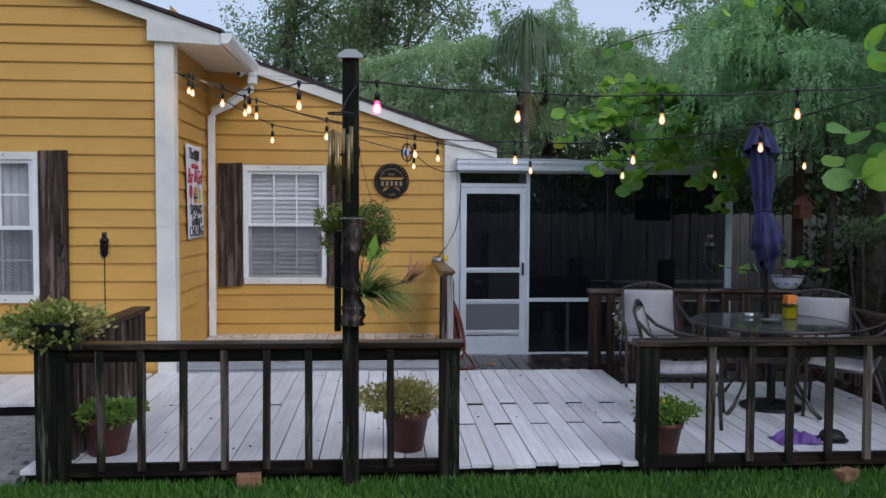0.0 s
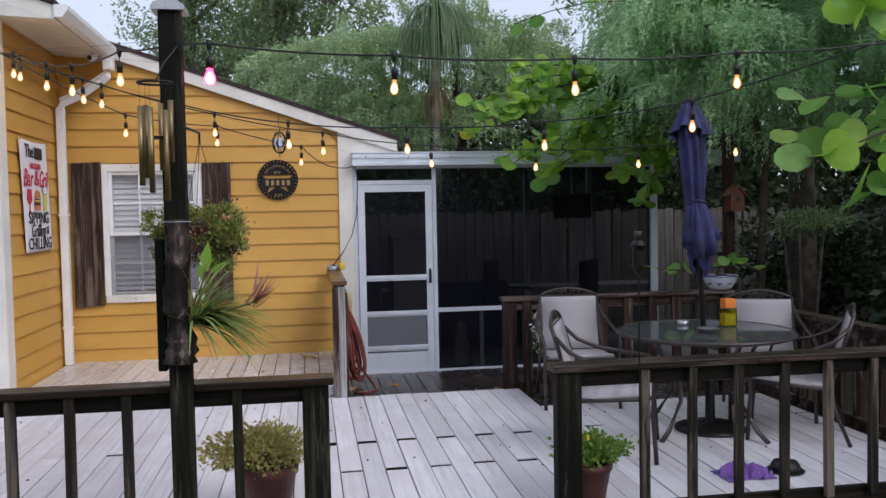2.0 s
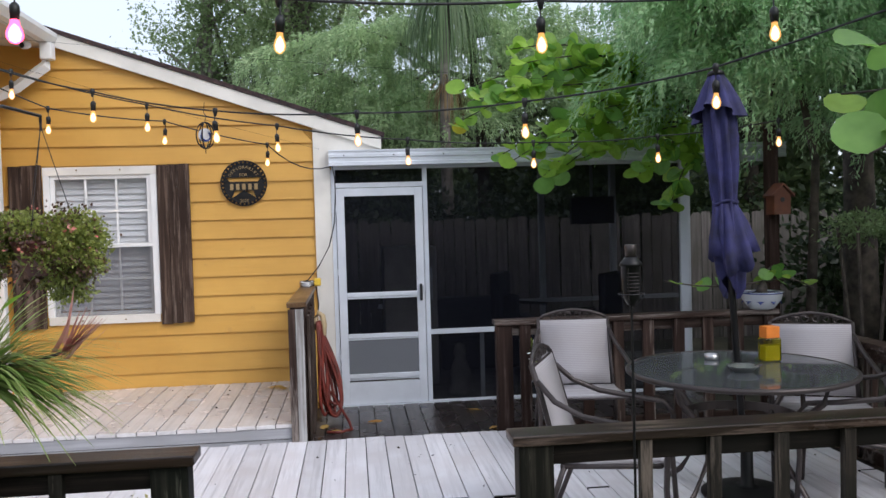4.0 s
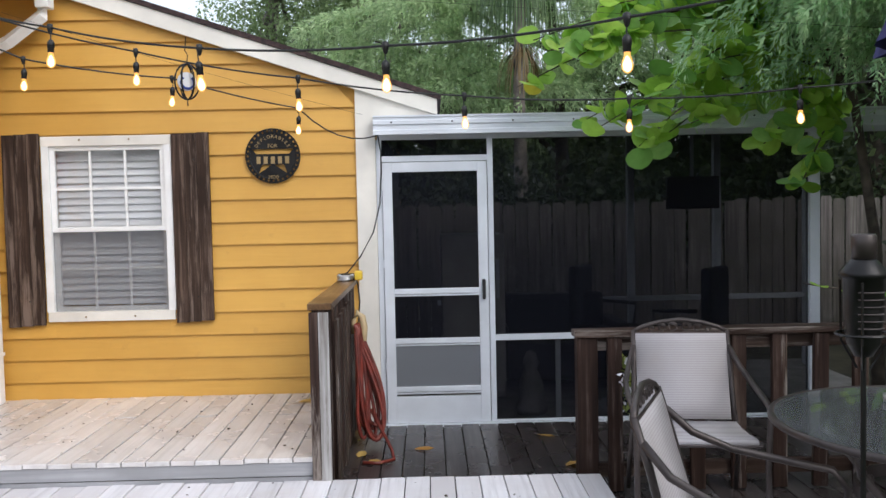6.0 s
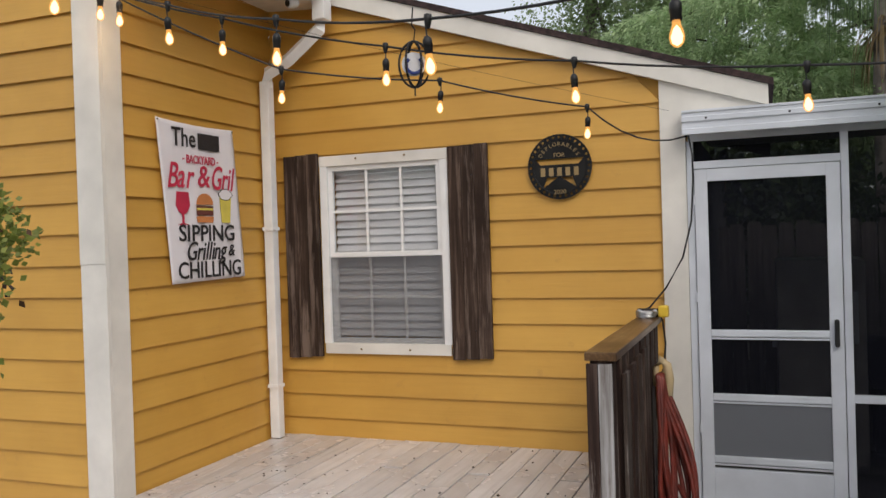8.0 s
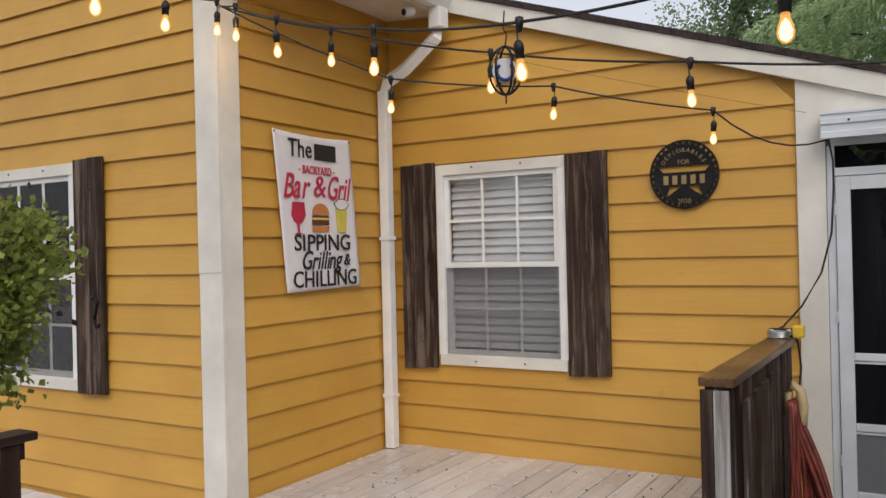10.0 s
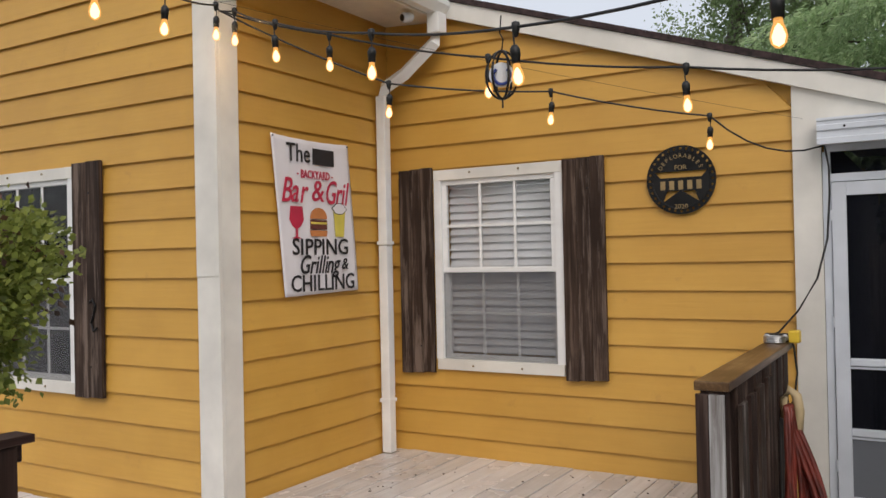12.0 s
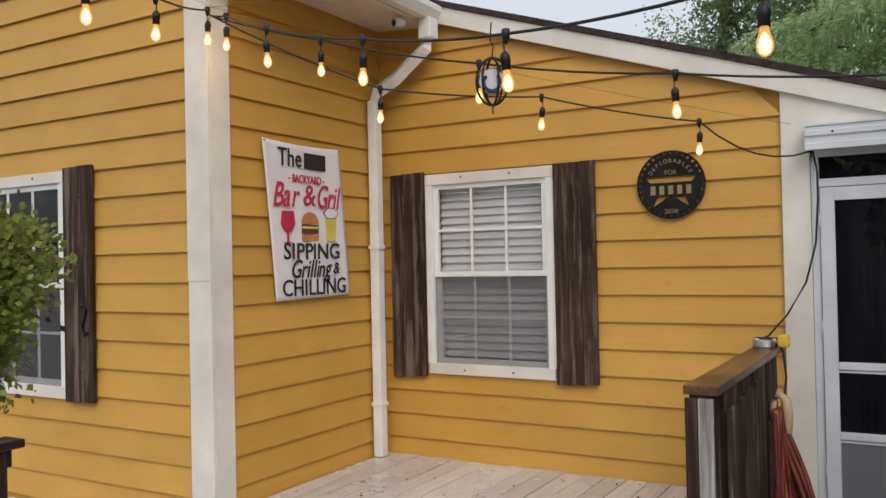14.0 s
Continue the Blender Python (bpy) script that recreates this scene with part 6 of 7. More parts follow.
for k in range(5):
    a = k * math.tau / 5
    part("foot", tube(bmesh.new(), [(0, 0, 0.09), (0.28 * math.cos(a), 0.28 * math.sin(a), 0.03)], 0.02, 6), M_BLACKMETAL, grill)
copy_thing(grill, pose(3.1, 11.7, -0.15, 0, 0, 150))
sofa = thing("patio_sofa", "dark cushioned sofa in the dim porch", "sofa", (2.6, 11.5, -0.15))
part("seat", boxed(-0.5, 0.5, -0.35, 0.35, 0.1, 0.45, 0.05), M_DARK, sofa)
part("backrest", boxed(-0.5, 0.5, 0.25, 0.42, 0.45, 0.85, 0.05), M_DARK, sofa)
part("armrest", boxed(-0.62, -0.5, -0.35, 0.4, 0.1, 0.62, 0.04), M_DARK, sofa)
part("armrest", boxed(0.5, 0.62, -0.35, 0.4, 0.1, 0.62, 0.04), M_DARK, sofa)
tv = thing("television", "dark television hung from the porch roof", "television", (4.0, 11.8, 1.5))
part("screen", boxed(-0.26, 0.26, -0.03, 0.03, -0.0, 0.32, 0.008), M_BLACK, tv)
part("mount", tube(bmesh.new(), [(0, 0.02, 0.32), (0, 0.02, 0.85)], 0.02, 8), M_ALU, tv)
statue = thing("garden_figure", "grey stone garden figure on the porch floor", "figurine", (2.2, 10.4, -0.15))
part("figure", lathe(bmesh.new(), [(0.12, 0.0), (0.13, 0.05), (0.09, 0.12), (0.1, 0.22), (0.07, 0.32), (0.05, 0.36), (0.065, 0.42), (0.04, 0.5), (0.001, 0.52)], 14, fold=0.1, folds=5), M_CONC, statue, smooth=True)
wreath = thing("hanging_vine", "trailing vine with white blossoms on rear rail", "plant", (2.52, 8.36, 0.0))
bush("foliage", (0.02, 0, 0.5), (0.07, 0.05, 0.25), 160, 0.05, 0.3, M_BASKET, wreath)
bush("blossoms", (-0.02, -0.02, 0.5), (0.05, 0.04, 0.22), 60, 0.035, 0.4, M_CLOTH, wreath)

bird = thing("bird_house", "small orange cedar bird house on a post", "bird house", (4.66, 8.72, 0.0))
part("post", boxed(-0.045, 0.045, 0.06, 0.15, -0.2, 2.3, 0.006), M_RED_Z, bird)
part("box", slab(bmesh.new(), [(-0.07, 1.56), (0.07, 1.56), (0.07, 1.72), (0.0, 1.79), (-0.07, 1.72)], "y", -0.08, 0.058), M_CEDAR, bird)
part("roof", slab(bmesh.new(), [(-0.1, 1.7), (0.0, 1.8), (0.1, 1.7), (0.1, 1.715), (0.0, 1.818), (-0.1, 1.715)], "y", -0.1, 0.058), M_CEDAR, bird)
part("entrance", lathe(bmesh.new(), [(0.02, 0), (0.018, 0.003), (0.001, 0.003)], 12), M_BLACK, bird, at=pose(0, -0.08, 1.68, 90))


# ---- trees and planting ----
def tree_trunk(parent, pts, r0, r1, mat, name="trunk", seg=10):
    n = len(pts)
    return part(name, tube(bmesh.new(), pts, [r0 + (r1 - r0) * i / (n - 1) for i in range(n)], seg), mat, parent, smooth=True)


def weeping_tree(name, label, base, top, limbs, fronds, strands, leaflets, mat, bark, seed, drop=(0.3, 0.75), size=0.085, thick=0.16, reach=0.9, width=0.13):
    """A trunk with limbs whose fronds arch over and hang as curtains of thin strands."""
    g = np.random.default_rng(seed)
    t = thing(name, label, "tree")
    base, top = Vector(base), Vector(top)
    tree_trunk(t, sweep_limb(base, top, (0.15, 0.1, 0)), thick, thick * 0.35, bark)
    starts, ways = [], []
    per = max(1, fronds // len(limbs))
    for i, e in enumerate(limbs):
        e = Vector(e)
        root = base.lerp(top, 0.45 + 0.5 * ((i * 0.37) % 1))
        pts = sweep_limb(root, e, (0, 0, 0.12 * (e - root).length))
        tree_trunk(t, pts, thick * 0.35, 0.012, bark, "limb", 6)
        for _ in range(per):
            u = g.uniform(0.3, 1.0) ** 0.6 * (len(pts) - 1)
            k = min(int(u), len(pts) - 2)
            starts.append(pts[k].lerp(pts[k + 1], u - k))
            d = (e - root).normalized() * 0.6 + Vector(g.normal(size=3) * 0.7)
            d.z = abs(d.z) * 0.3
            ways.append(d)
    F = len(starts)
    s = np.array(starts) + g.normal(size=(F, 3)) * np.array((0.1, 0.1, 0.06))
    w = np.array(ways)
    w /= np.linalg.norm(w, axis=1, keepdims=True)
    across = np.stack([-w[:, 1], w[:, 0], np.zeros(F)], 1)
    ln = g.uniform(0.45, 1.0, F) * reach
    pos, way, big = [], [], []
    # points along each arch, then strands that hang from them
    u = g.uniform(0.1, 1.0, (F, strands))
    arch = s[:, None] + w[:, None] * (u * ln[:, None])[..., None] + across[:, None] * (g.normal(size=(F, strands)) * 0.075 * reach)[..., None]
    arch[..., 2] -= (u ** 2.2) * ln[:, None] * 0.5
    slen = g.uniform(*drop, (F, 1)) * g.uniform(0.45, 1.15, (F, strands)) * (0.35 + 0.65 * u)
    lean = g.normal(size=(F, strands, 3)) * 0.045 + w[:, None] * 0.16 * g.uniform(0.3, 1.0, (F, 1, 1))
    for k in range(leaflets):
        v = (k + g.uniform(0, 0.8, (F, strands))) / leaflets
        p = arch + lean * (v * slen)[..., None] + w[:, None] * (0.1 * slen * np.sqrt(v))[..., None]
        p[..., 2] -= v * slen
        d = lean + g.normal(size=(F, strands, 3)) * 0.33 + w[:, None] * (0.7 * (1 - v))[..., None]
        d[..., 2] -= 0.35 + 0.6 * v
        pos.append(p.reshape(-1, 3))
        way.append(d.reshape(-1, 3))
        big.append((1.25 - 0.6 * v).reshape(-1))
    pos, way, big = np.concatenate(pos), np.concatenate(way), np.concatenate(big)
    leaves("foliage", pos, way, g.uniform(0.7, 1.4, len(pos)) * size * big, width, mat, t, g)
    return t


def broad_tree(name, label, base, height, spread, n, mat, bark, seed, size=0.12, thick=0.2, low=0.35):
    """A trunk with forking limbs and a ragged crown of leaf clumps."""
    g = np.random.default_rng(seed)
    t = thing(name, label, "tree")
    base = Vector(base)
    top = base + Vector((g.normal() * 0.4, g.normal() * 0.4, height * 0.9))
    trunk = sweep_limb(base, top, (g.normal() * 0.3, 0.2, 0), 9)
    tree_trunk(t, trunk, thick, thick * 0.2, bark)
    tips = []
    for i in range(16):
        root = trunk[3 + i % 6]
        a = i * 2.4 + g.uniform(0, 0.6)
        f = g.uniform(0.45, 1.0)
        e = Vector((base.x + spread[0] * f * math.cos(a), base.y + spread[1] * f * math.sin(a), base.z + height * g.uniform(low, 1.0)))
        pts = sweep_limb(root, e, (0, 0, 0.3), 6)
        tree_trunk(t, pts, thick * 0.3, 0.02, bark, "limb", 6)
        tips += pts[3:]
    tips = np.array([tuple(p) for p in tips])
    k = len(tips) * 4
    clump = tips[g.integers(0, len(tips), k)] + g.normal(size=(k, 3)) * np.array((spread[0], spread[1], height * 0.45)) * 0.17
    c = clump[g.integers(0, k, n)] + g.normal(size=(n, 3)) * 0.24
    leaves("crown", c, g.normal(size=(n, 3)) + np.array((0, 0, -0.3)), g.uniform(0.6, 1.3, n) * size, 0.3, mat, t, g)
    return t


weeping_tree("weeping_tree", "large weeping tree with deep green feathery foliage", (6.6, 10.6, -0.2), (6.2, 10.4, 6.2),
             [(4.0, 8.0, 3.2), (5.0, 7.2, 3.7), (6.5, 6.9, 3.9), (4.3, 9.2, 3.6), (5.7, 8.0, 5.0), (7.5, 7.6, 5.0), (8.2, 9.5, 5.0), (5.0, 9.4, 3.2), (4.2, 8.9, 2.95),
              (6.0, 8.4, 3.1), (7.0, 8.6, 3.2), (6.2, 9.6, 6.2), (7.2, 9.0, 6.4), (4.0, 8.5, 3.5), (8.3, 7.6, 3.6), (5.2, 8.5, 2.65), (5.9, 8.0, 2.7), (6.6, 7.4, 2.7), (4.5, 9.3, 2.6), (4.3, 8.7, 3.3), (4.9, 8.8, 2.9), (5.5, 8.9, 2.4), (6.2, 8.6, 2.3), (7.0, 7.8, 2.4), (3.9, 8.55, 3.0), (4.2, 8.4, 2.75), (4.5, 8.5, 2.5), (3.75, 8.7, 3.3)],
             728, 44, 10, M_FEATHERDEEP, M_BARK, 3, thick=0.2, size=0.058, drop=(0.16, 0.5), reach=1.15)
weeping_tree("weeping_tree", "weeping tree with light green feathery foliage", (3.6, 17.6, -0.2), (3.4, 17.6, 5.7),
             [(0.6, 16.8, 4.2), (1.4, 16.6, 4.9), (2.2, 16.9, 5.1), (4.6, 16.4, 5.1), (3.5, 16.6, 5.5), (5.6, 16.8, 4.4), (1.0, 17.6, 3.6), (2.0, 16.4, 3.8), (4.2, 16.0, 4.1), (3.0, 15.6, 3.2), (4.2, 15.4, 3.3), (5.4, 15.2, 3.4), (1.6, 15.8, 3.2), (0.2, 17.4, 4.6)],
             300, 40, 9, M_FEATHER, M_BARK, 5, size=0.08, reach=1.6, drop=(0.2, 0.6))
weeping_tree("weeping_tree", "weeping tree with light green foliage at the yard's edge", (7.8, 15.5, -0.2), (7.6, 15.4, 6.5),
             [(5.8, 14.4, 4.7), (6.4, 14.0, 5.0), (7.4, 13.8, 6.0), (8.4, 13.6, 6.0), (9.4, 14.0, 5.0), (9.0, 14.2, 7.4), (5.8, 14.2, 3.8), (8.0, 13.8, 4.0), (7.0, 13.9, 4.0)],
             230, 26, 12, M_FEATHER, M_BARK, 6, size=0.085, reach=1.3, drop=(0.3, 0.8))
weeping_tree("weeping_tree", "dark weeping tree beside the dining deck", (8.2, 6.0, -0.2), (8.0, 6.0, 5.8),
             [(5.9, 5.6, 3.2), (6.2, 6.6, 3.6), (6.6, 5.2, 4.4), (7.2, 7.0, 4.6), (6.0, 6.2, 4.9), (5.6, 7.4, 2.9), (6.6, 4.6, 3.0), (7.4, 5.0, 5.6)],
             230, 26, 12, M_FEATHERDEEP, M_BARK, 9, thick=0.15, size=0.058)

broad_tree("oak_tree", "tall oak with grey trunk and ragged green crown", (0.2, 25.5, -0.2), 12.0, (3.0, 3.0), 30000, M_LEAF, M_BARKGREY, 21, size=0.115, thick=0.4)
broad_tree("oak_tree", "tall oak with loose green crown behind the house", (-2.4, 28.5, -0.2), 11.0, (2.9, 2.6), 26000, M_LEAF, M_BARKGREY, 22, size=0.115, thick=0.35)
broad_tree("oak_tree", "broad oak at the back of the yard", (3.4, 27.5, -0.2), 6.4, (4.2, 3.0), 22000, M_LEAF, M_BARKGREY, 23, size=0.16, thick=0.35, low=0.2)
broad_tree("oak_tree", "broad oak behind the side fence", (12.4, 24.0, -0.2), 11.0, (4.8, 3.5), 24000, M_LEAF, M_BARKGREY, 24, size=0.16, thick=0.4)
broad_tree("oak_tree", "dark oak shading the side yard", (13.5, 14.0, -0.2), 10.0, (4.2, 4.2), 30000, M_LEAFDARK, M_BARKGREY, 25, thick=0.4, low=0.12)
# three unseen trees, added behind the camera for the glass to reflect
broad_tree("oak_tree", "unseen dense green tree added behind the view for reflections", (13.5, -22.0, -0.2), 9.0, (4.5, 4.0), 9000, M_LEAF, M_BARKGREY, 26, size=0.3, thick=0.35)
broad_tree("oak_tree", "unseen green tree added behind the view for reflections", (1.0, -27.0, -0.2), 8.5, (4.5, 3.5), 9000, M_LEAF, M_BARKGREY, 27, size=0.3, thick=0.35)
broad_tree("oak_tree", "unseen spreading green tree added behind the view for reflections", (-10.5, -22.0, -0.2), 9.0, (5.0, 4.0), 9000, M_LEAF, M_BARKGREY, 28, size=0.3, thick=0.35)


def shrub(label, at, rad, n, size, mat, width=0.3):
    s = thing("shrub", label, "shrub", (at[0], at[1], -0.2))
    bush("foliage", (0, 0, at[2] + 0.2), rad, n, size, width, mat, s, up=0.1, shell=0.15)
    for k in range(5):
        a = k * 1.3
        part("stem", tube(bmesh.new(), [(0.05 * math.cos(a), 0.05 * math.sin(a), 0), (rad[0] * 0.5 * math.cos(a), rad[1] * 0.5 * math.sin(a), at[2] + 0.2)], 0.015, 5), M_BARK, s)


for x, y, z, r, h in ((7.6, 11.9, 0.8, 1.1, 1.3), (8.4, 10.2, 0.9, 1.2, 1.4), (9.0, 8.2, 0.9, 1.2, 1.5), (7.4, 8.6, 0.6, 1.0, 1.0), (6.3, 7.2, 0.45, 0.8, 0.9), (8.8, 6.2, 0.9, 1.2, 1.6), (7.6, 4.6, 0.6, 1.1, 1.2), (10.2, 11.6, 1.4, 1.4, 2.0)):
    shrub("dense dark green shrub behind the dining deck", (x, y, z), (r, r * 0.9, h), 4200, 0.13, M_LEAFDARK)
for x, z in ((-2.6, 2.2), (-0.6, 2.4), (2.0, 1.8), (5.0, 1.8), (8.0, 2.0), (11.0, 2.2)):
    shrub("dark hedge shrub behind the rear fence", (x, 21.0, z), (2.0, 1.0, 2.6), 7500, 0.2, M_LEAFMID)
for x, y, z in ((11.6, 6.5, 1.6), (12.0, 9.2, 1.8), (12.2, 11.8, 1.8), (11.2, 14.8, 1.8), (8.6, 16.0, 1.6), (6.0, 16.4, 1.4), (13.0, 4.0, 1.6)):
    shrub("tall dark hedge shrub beyond the side fence", (x, y, z), (1.8, 1.6, 2.9), 9500, 0.2, M_LEAFMID)
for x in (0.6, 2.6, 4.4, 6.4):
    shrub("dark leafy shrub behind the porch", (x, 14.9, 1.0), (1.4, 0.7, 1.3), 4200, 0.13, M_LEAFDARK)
shrub("feathery yellow-green shrub behind the rear rail", (5.35, 8.6, 1.45), (0.42, 0.38, 0.15), 1500, 0.05, M_LEAF, 0.2)

# ponytail palm
pony = thing("ponytail_palm", "ponytail palm with long hanging strap leaves", "palm", (2.65, 15.0, -0.2))
tree_trunk(pony, [(0, 0, 0), (0.02, 0, 1.5), (0.0, 0, 3.2), (0.05, 0, 5.1)], 0.11, 0.07, M_BARKGREY)
straps("leaves", (0.05, 0, 5.1), 330, 1.75, 0.022, 0.6, M_PALM, pony, 3.4, (0, 0, 0.75), 9)
straps("dry_leaves", (0.05, 0, 3.85), 90, 0.85, 0.02, 0.5, M_STRAW, pony, 4.0, (0, 0, 0.1), 7)

# round-leaved sea grape
ME_ROUND = []
for k in range(3):
    b = bmesh.new()
    c = b.verts.new((0.5, 0, -0.02))
    rim = [b.verts.new((0.5 + 0.5 * math.cos(a) * (0.94 if k else 1.0), 0.52 * math.sin(a) * (1 + 0.05 * k), 0.07 * math.sin(a) ** 2 * (1 + 0.6 * k) + 0.02 * math.cos(3 * a + k))) for a in [i * math.tau / 12 for i in range(12)]]
    for i in range(12):
        b.faces.new((c, rim[i], rim[(i + 1) % 12]))
    ME_ROUND.append(b)
ROUND_LIGHT = [mesh_of(b.copy(), "leaf", M_GRAPE, True) for b in ME_ROUND]
ROUND_DEEP = [mesh_of(b.copy(), "leaf", M_GRAPEDEEP, True) for b in ME_ROUND]
ROUND_YELLOW = [mesh_of(b, "leaf", leaf_mat("yellow_round_leaf", (0.45, 0.42, 0.03), (0.55, 0.5, 0.05), 0.4, 0.4), True) for b in ME_ROUND]


def sea_grape(label, trunk, twigs, count, size, deep, seed, yellow=()):
    g = random.Random(seed)
    t = thing("sea_grape", label, "shrub")
    if trunk:
        tree_trunk(t, trunk, 0.05, 0.02, M_BARK)
    for i, tw in enumerate(twigs):
        pts = sweep_limb(tw[0], tw[1], tw[2] if len(tw) > 2 else (0, 0, 0.05), 6)
        tree_trunk(t, pts, 0.012, 0.004, M_BARK, "twig", 5)
        for k in range(count):
            u = (k + g.random()) / count * 0.85 + 0.15
            p = pts[min(int(u * 6), 5)].lerp(pts[min(int(u * 6) + 1, 6)], u * 6 - int(u * 6))
            me = g.choice(ROUND_YELLOW if (i, k) in yellow else (ROUND_DEEP if g.random() < deep else ROUND_LIGHT))
            o = new("leaf", me)
            o.parent = t
            s = size * g.uniform(0.7, 1.2)
            o.matrix_basis = pose(*p, g.uniform(-70, 10), g.uniform(-50, 70), g.uniform(0, 360)) @ Matrix.Diagonal((s, s, s, 1))
    return t


sea_grape("sea grape with round bright leaves over the porch eave", [(4.75, 9.75, -0.2), (4.7, 9.7, 1.2), (4.5, 9.65, 2.3), (4.2, 9.6, 2.7)],
          [((4.2, 9.6, 2.7), (2.05, 9.66, 2.42), (0, 0, 0.25)), ((4.2, 9.6, 2.6), (2.5, 9.5, 2.15), (0, 0, 0.15)), ((4.2, 9.6, 2.7), (2.7, 9.3, 2.75), (0, 0, 0.2)), ((4.4, 9.6, 2.4), (3.0, 9.5, 1.98), (0, 0, 0.2)),
           ((4.4, 9.6, 2.4), (3.7, 9.3, 1.95)), ((4.3, 9.6, 2.6), (3.3, 9.2, 2.5)), ((4.4, 9.6, 2.3), (4.0, 9.4, 1.65)), ((4.2, 9.6, 2.7), (2.6, 9.6, 3.1), (0, 0, 0.2)), ((4.2, 9.6, 2.7), (2.9, 9.0, 2.25), (0, 0, 0.2)), ((4.2, 9.6, 2.7), (2.15, 9.5, 2.72), (0, 0, 0.25)), ((4.2, 9.6, 2.7), (2.4, 9.3, 2.55), (0, 0, 0.3)),
           ((4.3, 9.5, 2.5), (2.6, 9.4, 2.1), (0, 0, 0.2)), ((4.3, 9.5, 2.6), (2.25, 9.35, 2.62), (0, 0, 0.15)), ((4.3, 9.5, 2.5), (2.85, 9.35, 1.95), (0, 0, 0.25)), ((4.3, 9.5, 2.8), (2.6, 9.4, 2.92), (0, 0, 0.15)), ((4.3, 9.4, 2.4), (3.2, 9.3, 2.1))],
          38, 0.15, 0.25, 7, yellow={(0, 35)})
sea_grape("tall sea grape sprays among the weeping foliage", [(5.0, 8.9, -0.2), (5.1, 8.9, 2.0), (4.6, 8.6, 3.6)],
          [((4.6, 8.6, 3.6), (3.45, 8.0, 3.55), (0, 0, 0.3)), ((4.6, 8.6, 3.4), (3.7, 8.1, 3.9)), ((4.6, 8.6, 3.2), (2.5, 8.9, 3.4), (0, 0, 0.3))], 9, 0.15, 0.4, 8)
sea_grape("near sea grape with large round glossy leaves", [(4.4, 4.4, -0.2), (4.3, 4.4, 1.2), (4.0, 4.5, 2.0)],
          [((4.0, 4.5, 2.0), (2.75, 4.6, 1.75), (0, 0, 0.12)), ((4.0, 4.5, 2.0), (2.82, 4.7, 2.1), (0, 0, 0.1)), ((4.0, 4.5, 1.8), (2.95, 4.5, 1.62)), ((4.0, 4.5, 2.1), (2.9, 4.6, 2.58), (0, 0, 0.1)), ((4.0, 4.5, 2.0), (3.0, 4.3, 2.3)), ((4.0, 4.5, 1.9), (2.85, 4.9, 1.98)), ((4.0, 4.5, 2.2), (3.05, 4.7, 2.75))],
          15, 0.175, 0.5, 12, yellow={(3, 9)})
sea_grape("sea grape sprig rooted in the porcelain bowl", [(4.35, 8.41, 0.95), (4.36, 8.41, 1.0), (4.36, 8.4, 1.04)],
          [((4.36, 8.4, 1.04), (3.52, 8.3, 1.08), (0, 0, -0.04)), ((4.36, 8.4, 1.03), (4.75, 8.35, 0.98)), ((4.36, 8.4, 1.02), (4.45, 8.4, 1.15))], 5, 0.115, 0.3, 15)

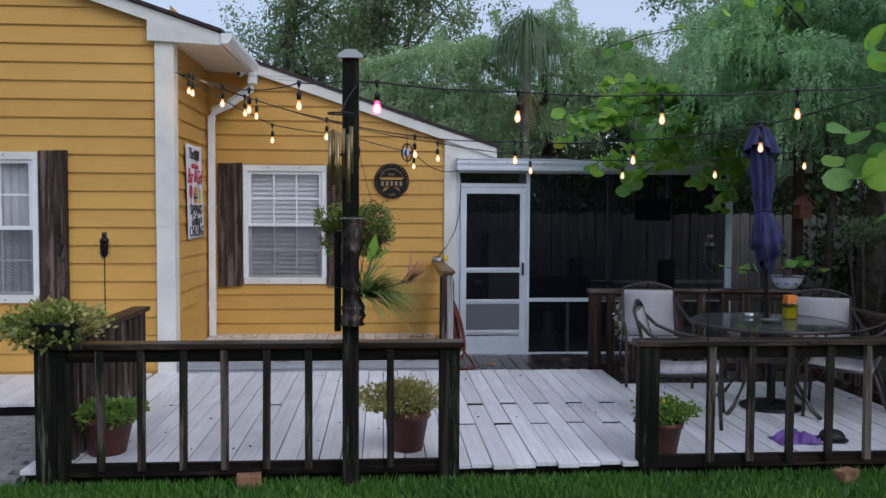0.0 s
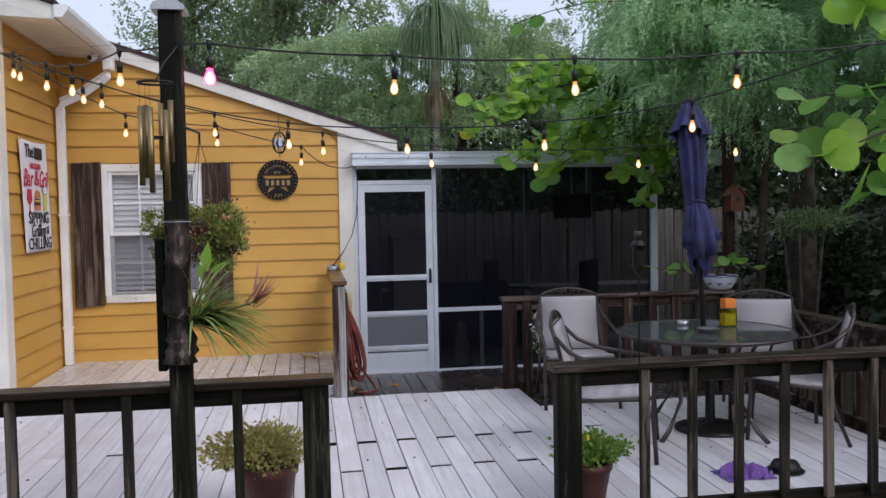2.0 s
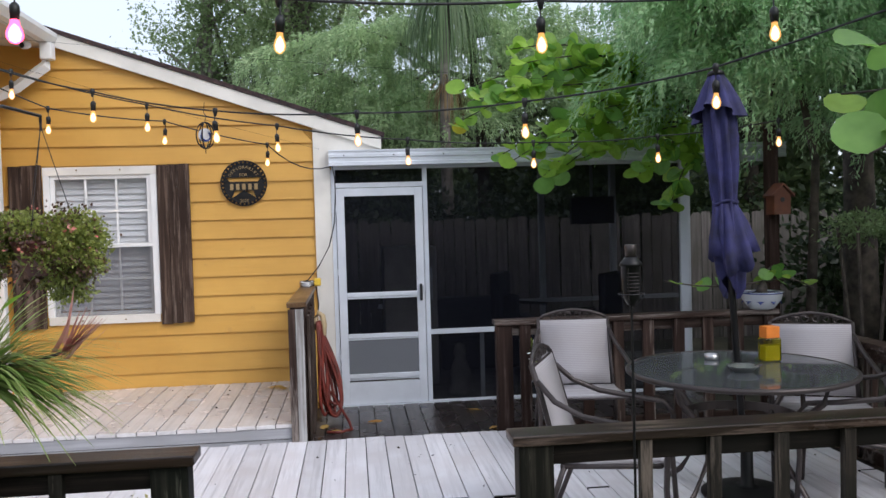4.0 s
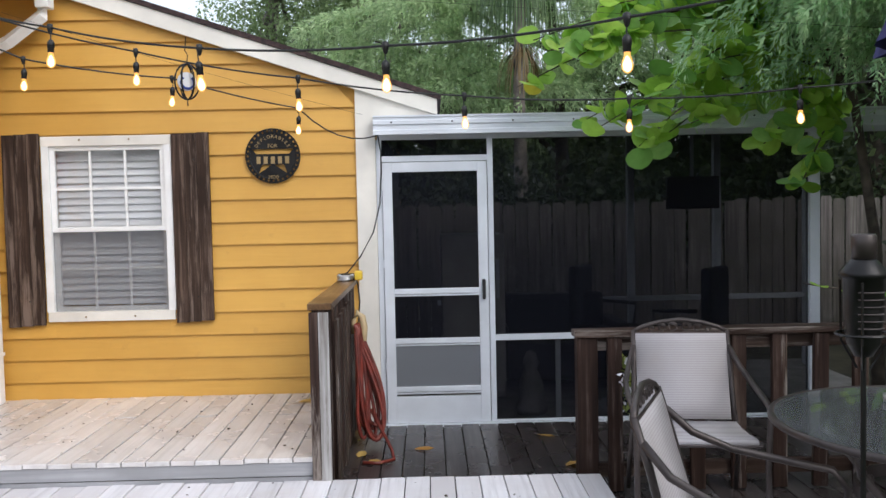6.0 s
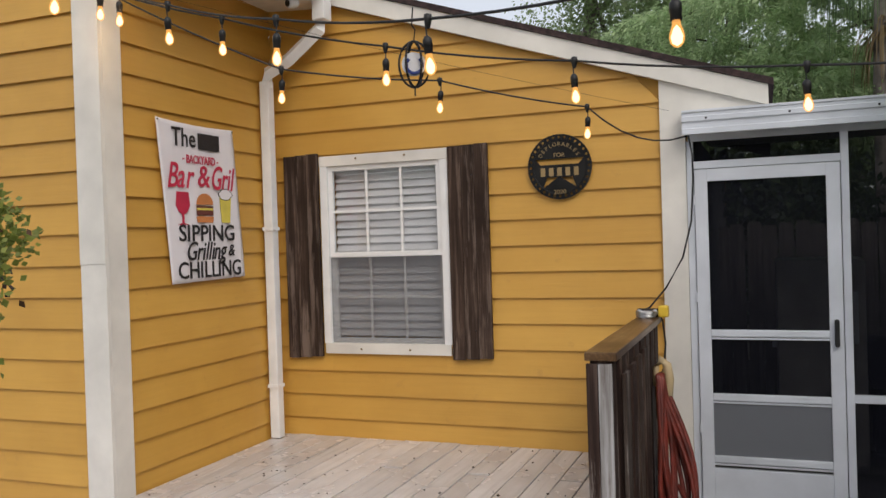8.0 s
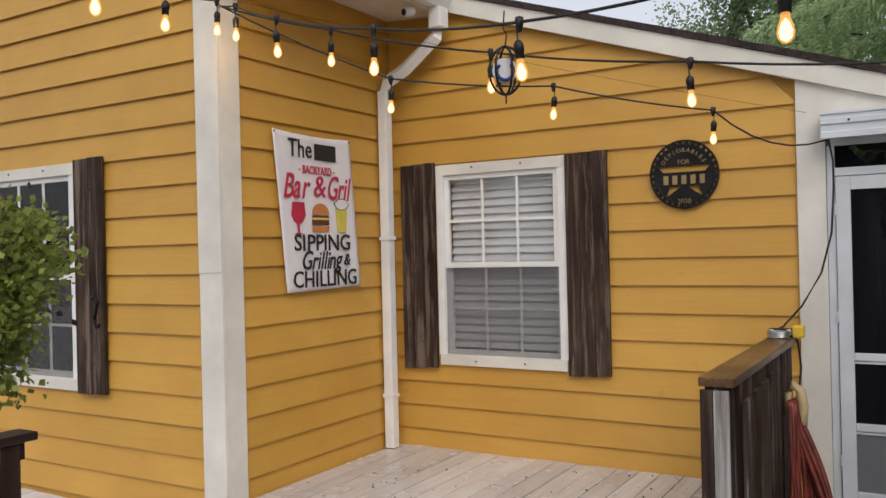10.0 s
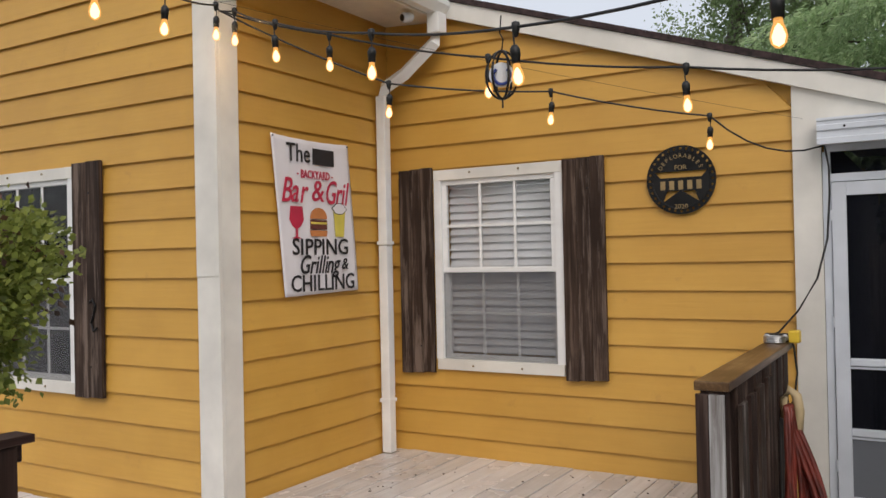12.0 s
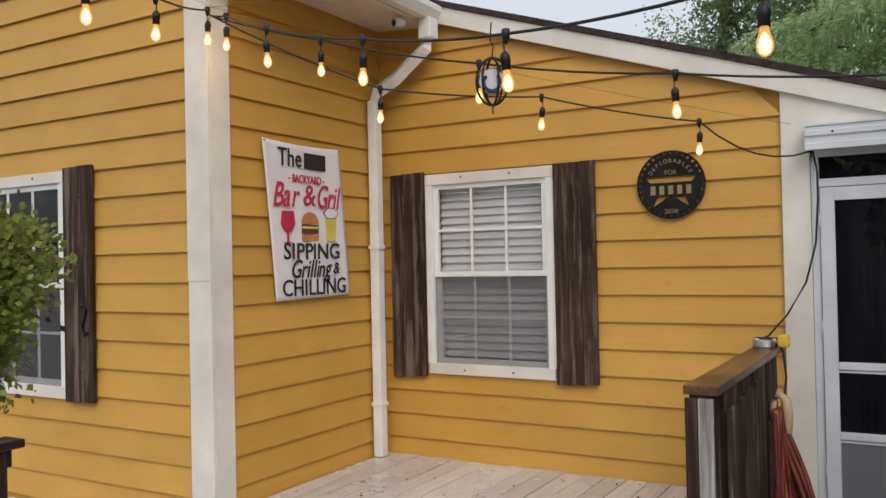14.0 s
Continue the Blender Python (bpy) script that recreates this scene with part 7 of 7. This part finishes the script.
# ---- lawn, pavers, fences ----
struct("lawn", boxed(-30, 40, -60, 5.15, -0.16, -0.105), plain("lawn_soil", (0.035, 0.06, 0.014), 0.95, vary=0.4, scale=9, bump=0.6), "trimmed green lawn before the deck", "lawn")
g = np.random.default_rng(31)
n = 90000
gp = np.stack([g.uniform(-3.6, 5.6, n), 5.15 - 2.1 * g.uniform(0, 1, n) ** 1.3, np.full(n, -0.108)], 1)
gd = np.stack([g.normal(size=n) * 0.45, g.normal(size=n) * 0.45, np.ones(n)], 1)
tagged(leaves("grass", gp, gd, g.uniform(0.035, 0.085, n), 0.07, M_GRASS, None, g), "short green lawn grass along the deck", "grass", kind="stuff")
n = 40000
gp = np.stack([g.uniform(-6, 8, n), g.uniform(-3.5, 3.3, n), np.full(n, -0.108)], 1)
gd = np.stack([g.normal(size=n) * 0.45, g.normal(size=n) * 0.45, np.ones(n)], 1)
tagged(leaves("grass", gp, gd, g.uniform(0.04, 0.09, n), 0.09, M_GRASS, None, g), "short green lawn grass", "grass", kind="stuff")


def fence(label, a, c, top):
    f = thing("fence", label, "fence", kind="structure")
    a, c = Vector(a), Vector(c)
    ln = (c - a).length
    rz = math.degrees(math.atan2(c.y - a.y, c.x - a.x))
    m = [mesh_of(slab(bmesh.new(), [(-0.067, -0.2), (0.067, -0.2), (0.067, top + d - 0.03), (0.045, top + d), (-0.045, top + d), (-0.067, top + d - 0.03)], "y", -0.009, 0.009), "fence_board", M_FENCE) for d in (0, 0.015, -0.02)]
    k = 0
    while k * 0.145 < ln:
        p = a.lerp(c, k * 0.145 / ln)
        o = new("fence_board", m[(k * 7) % 3])
        o.parent = f
        o.matrix_basis = pose(p.x, p.y, 0, 0, rng.uniform(-0.5, 0.5), rz)
        k += 1
    for z in (0.15, 0.75, 1.35):
        part("rail", boxed(0, ln, 0.012, 0.05, z, z + 0.085), M_FENCE, f, at=pose(a.x, a.y, 0, 0, 0, rz))


fence("weathered grey board fence behind the porch", (-1.0, 13.4, 0), (10.4, 13.4, 0), 1.6)
fence("weathered grey board fence along the side yard", (10.4, 13.4, 0), (10.4, 3.0, 0), 1.6)

me = mesh_of(boxed(-0.1, 0.1, -0.05, 0.05, -0.05, 0, 0.006), "paver", M_PAVER)
for j in range(16):
    for i in range(9):
        x = -2.32 - 0.205 * i - (0.1 if j % 2 else 0)
        o = new("paver", me)
        o.parent = paved
        o.matrix_basis = pose(x, 5.34 + 0.105 * j, -0.08 + rng.uniform(-0.003, 0.003), rng.uniform(-0.6, 0.6), rng.uniform(-0.6, 0.6), 0)
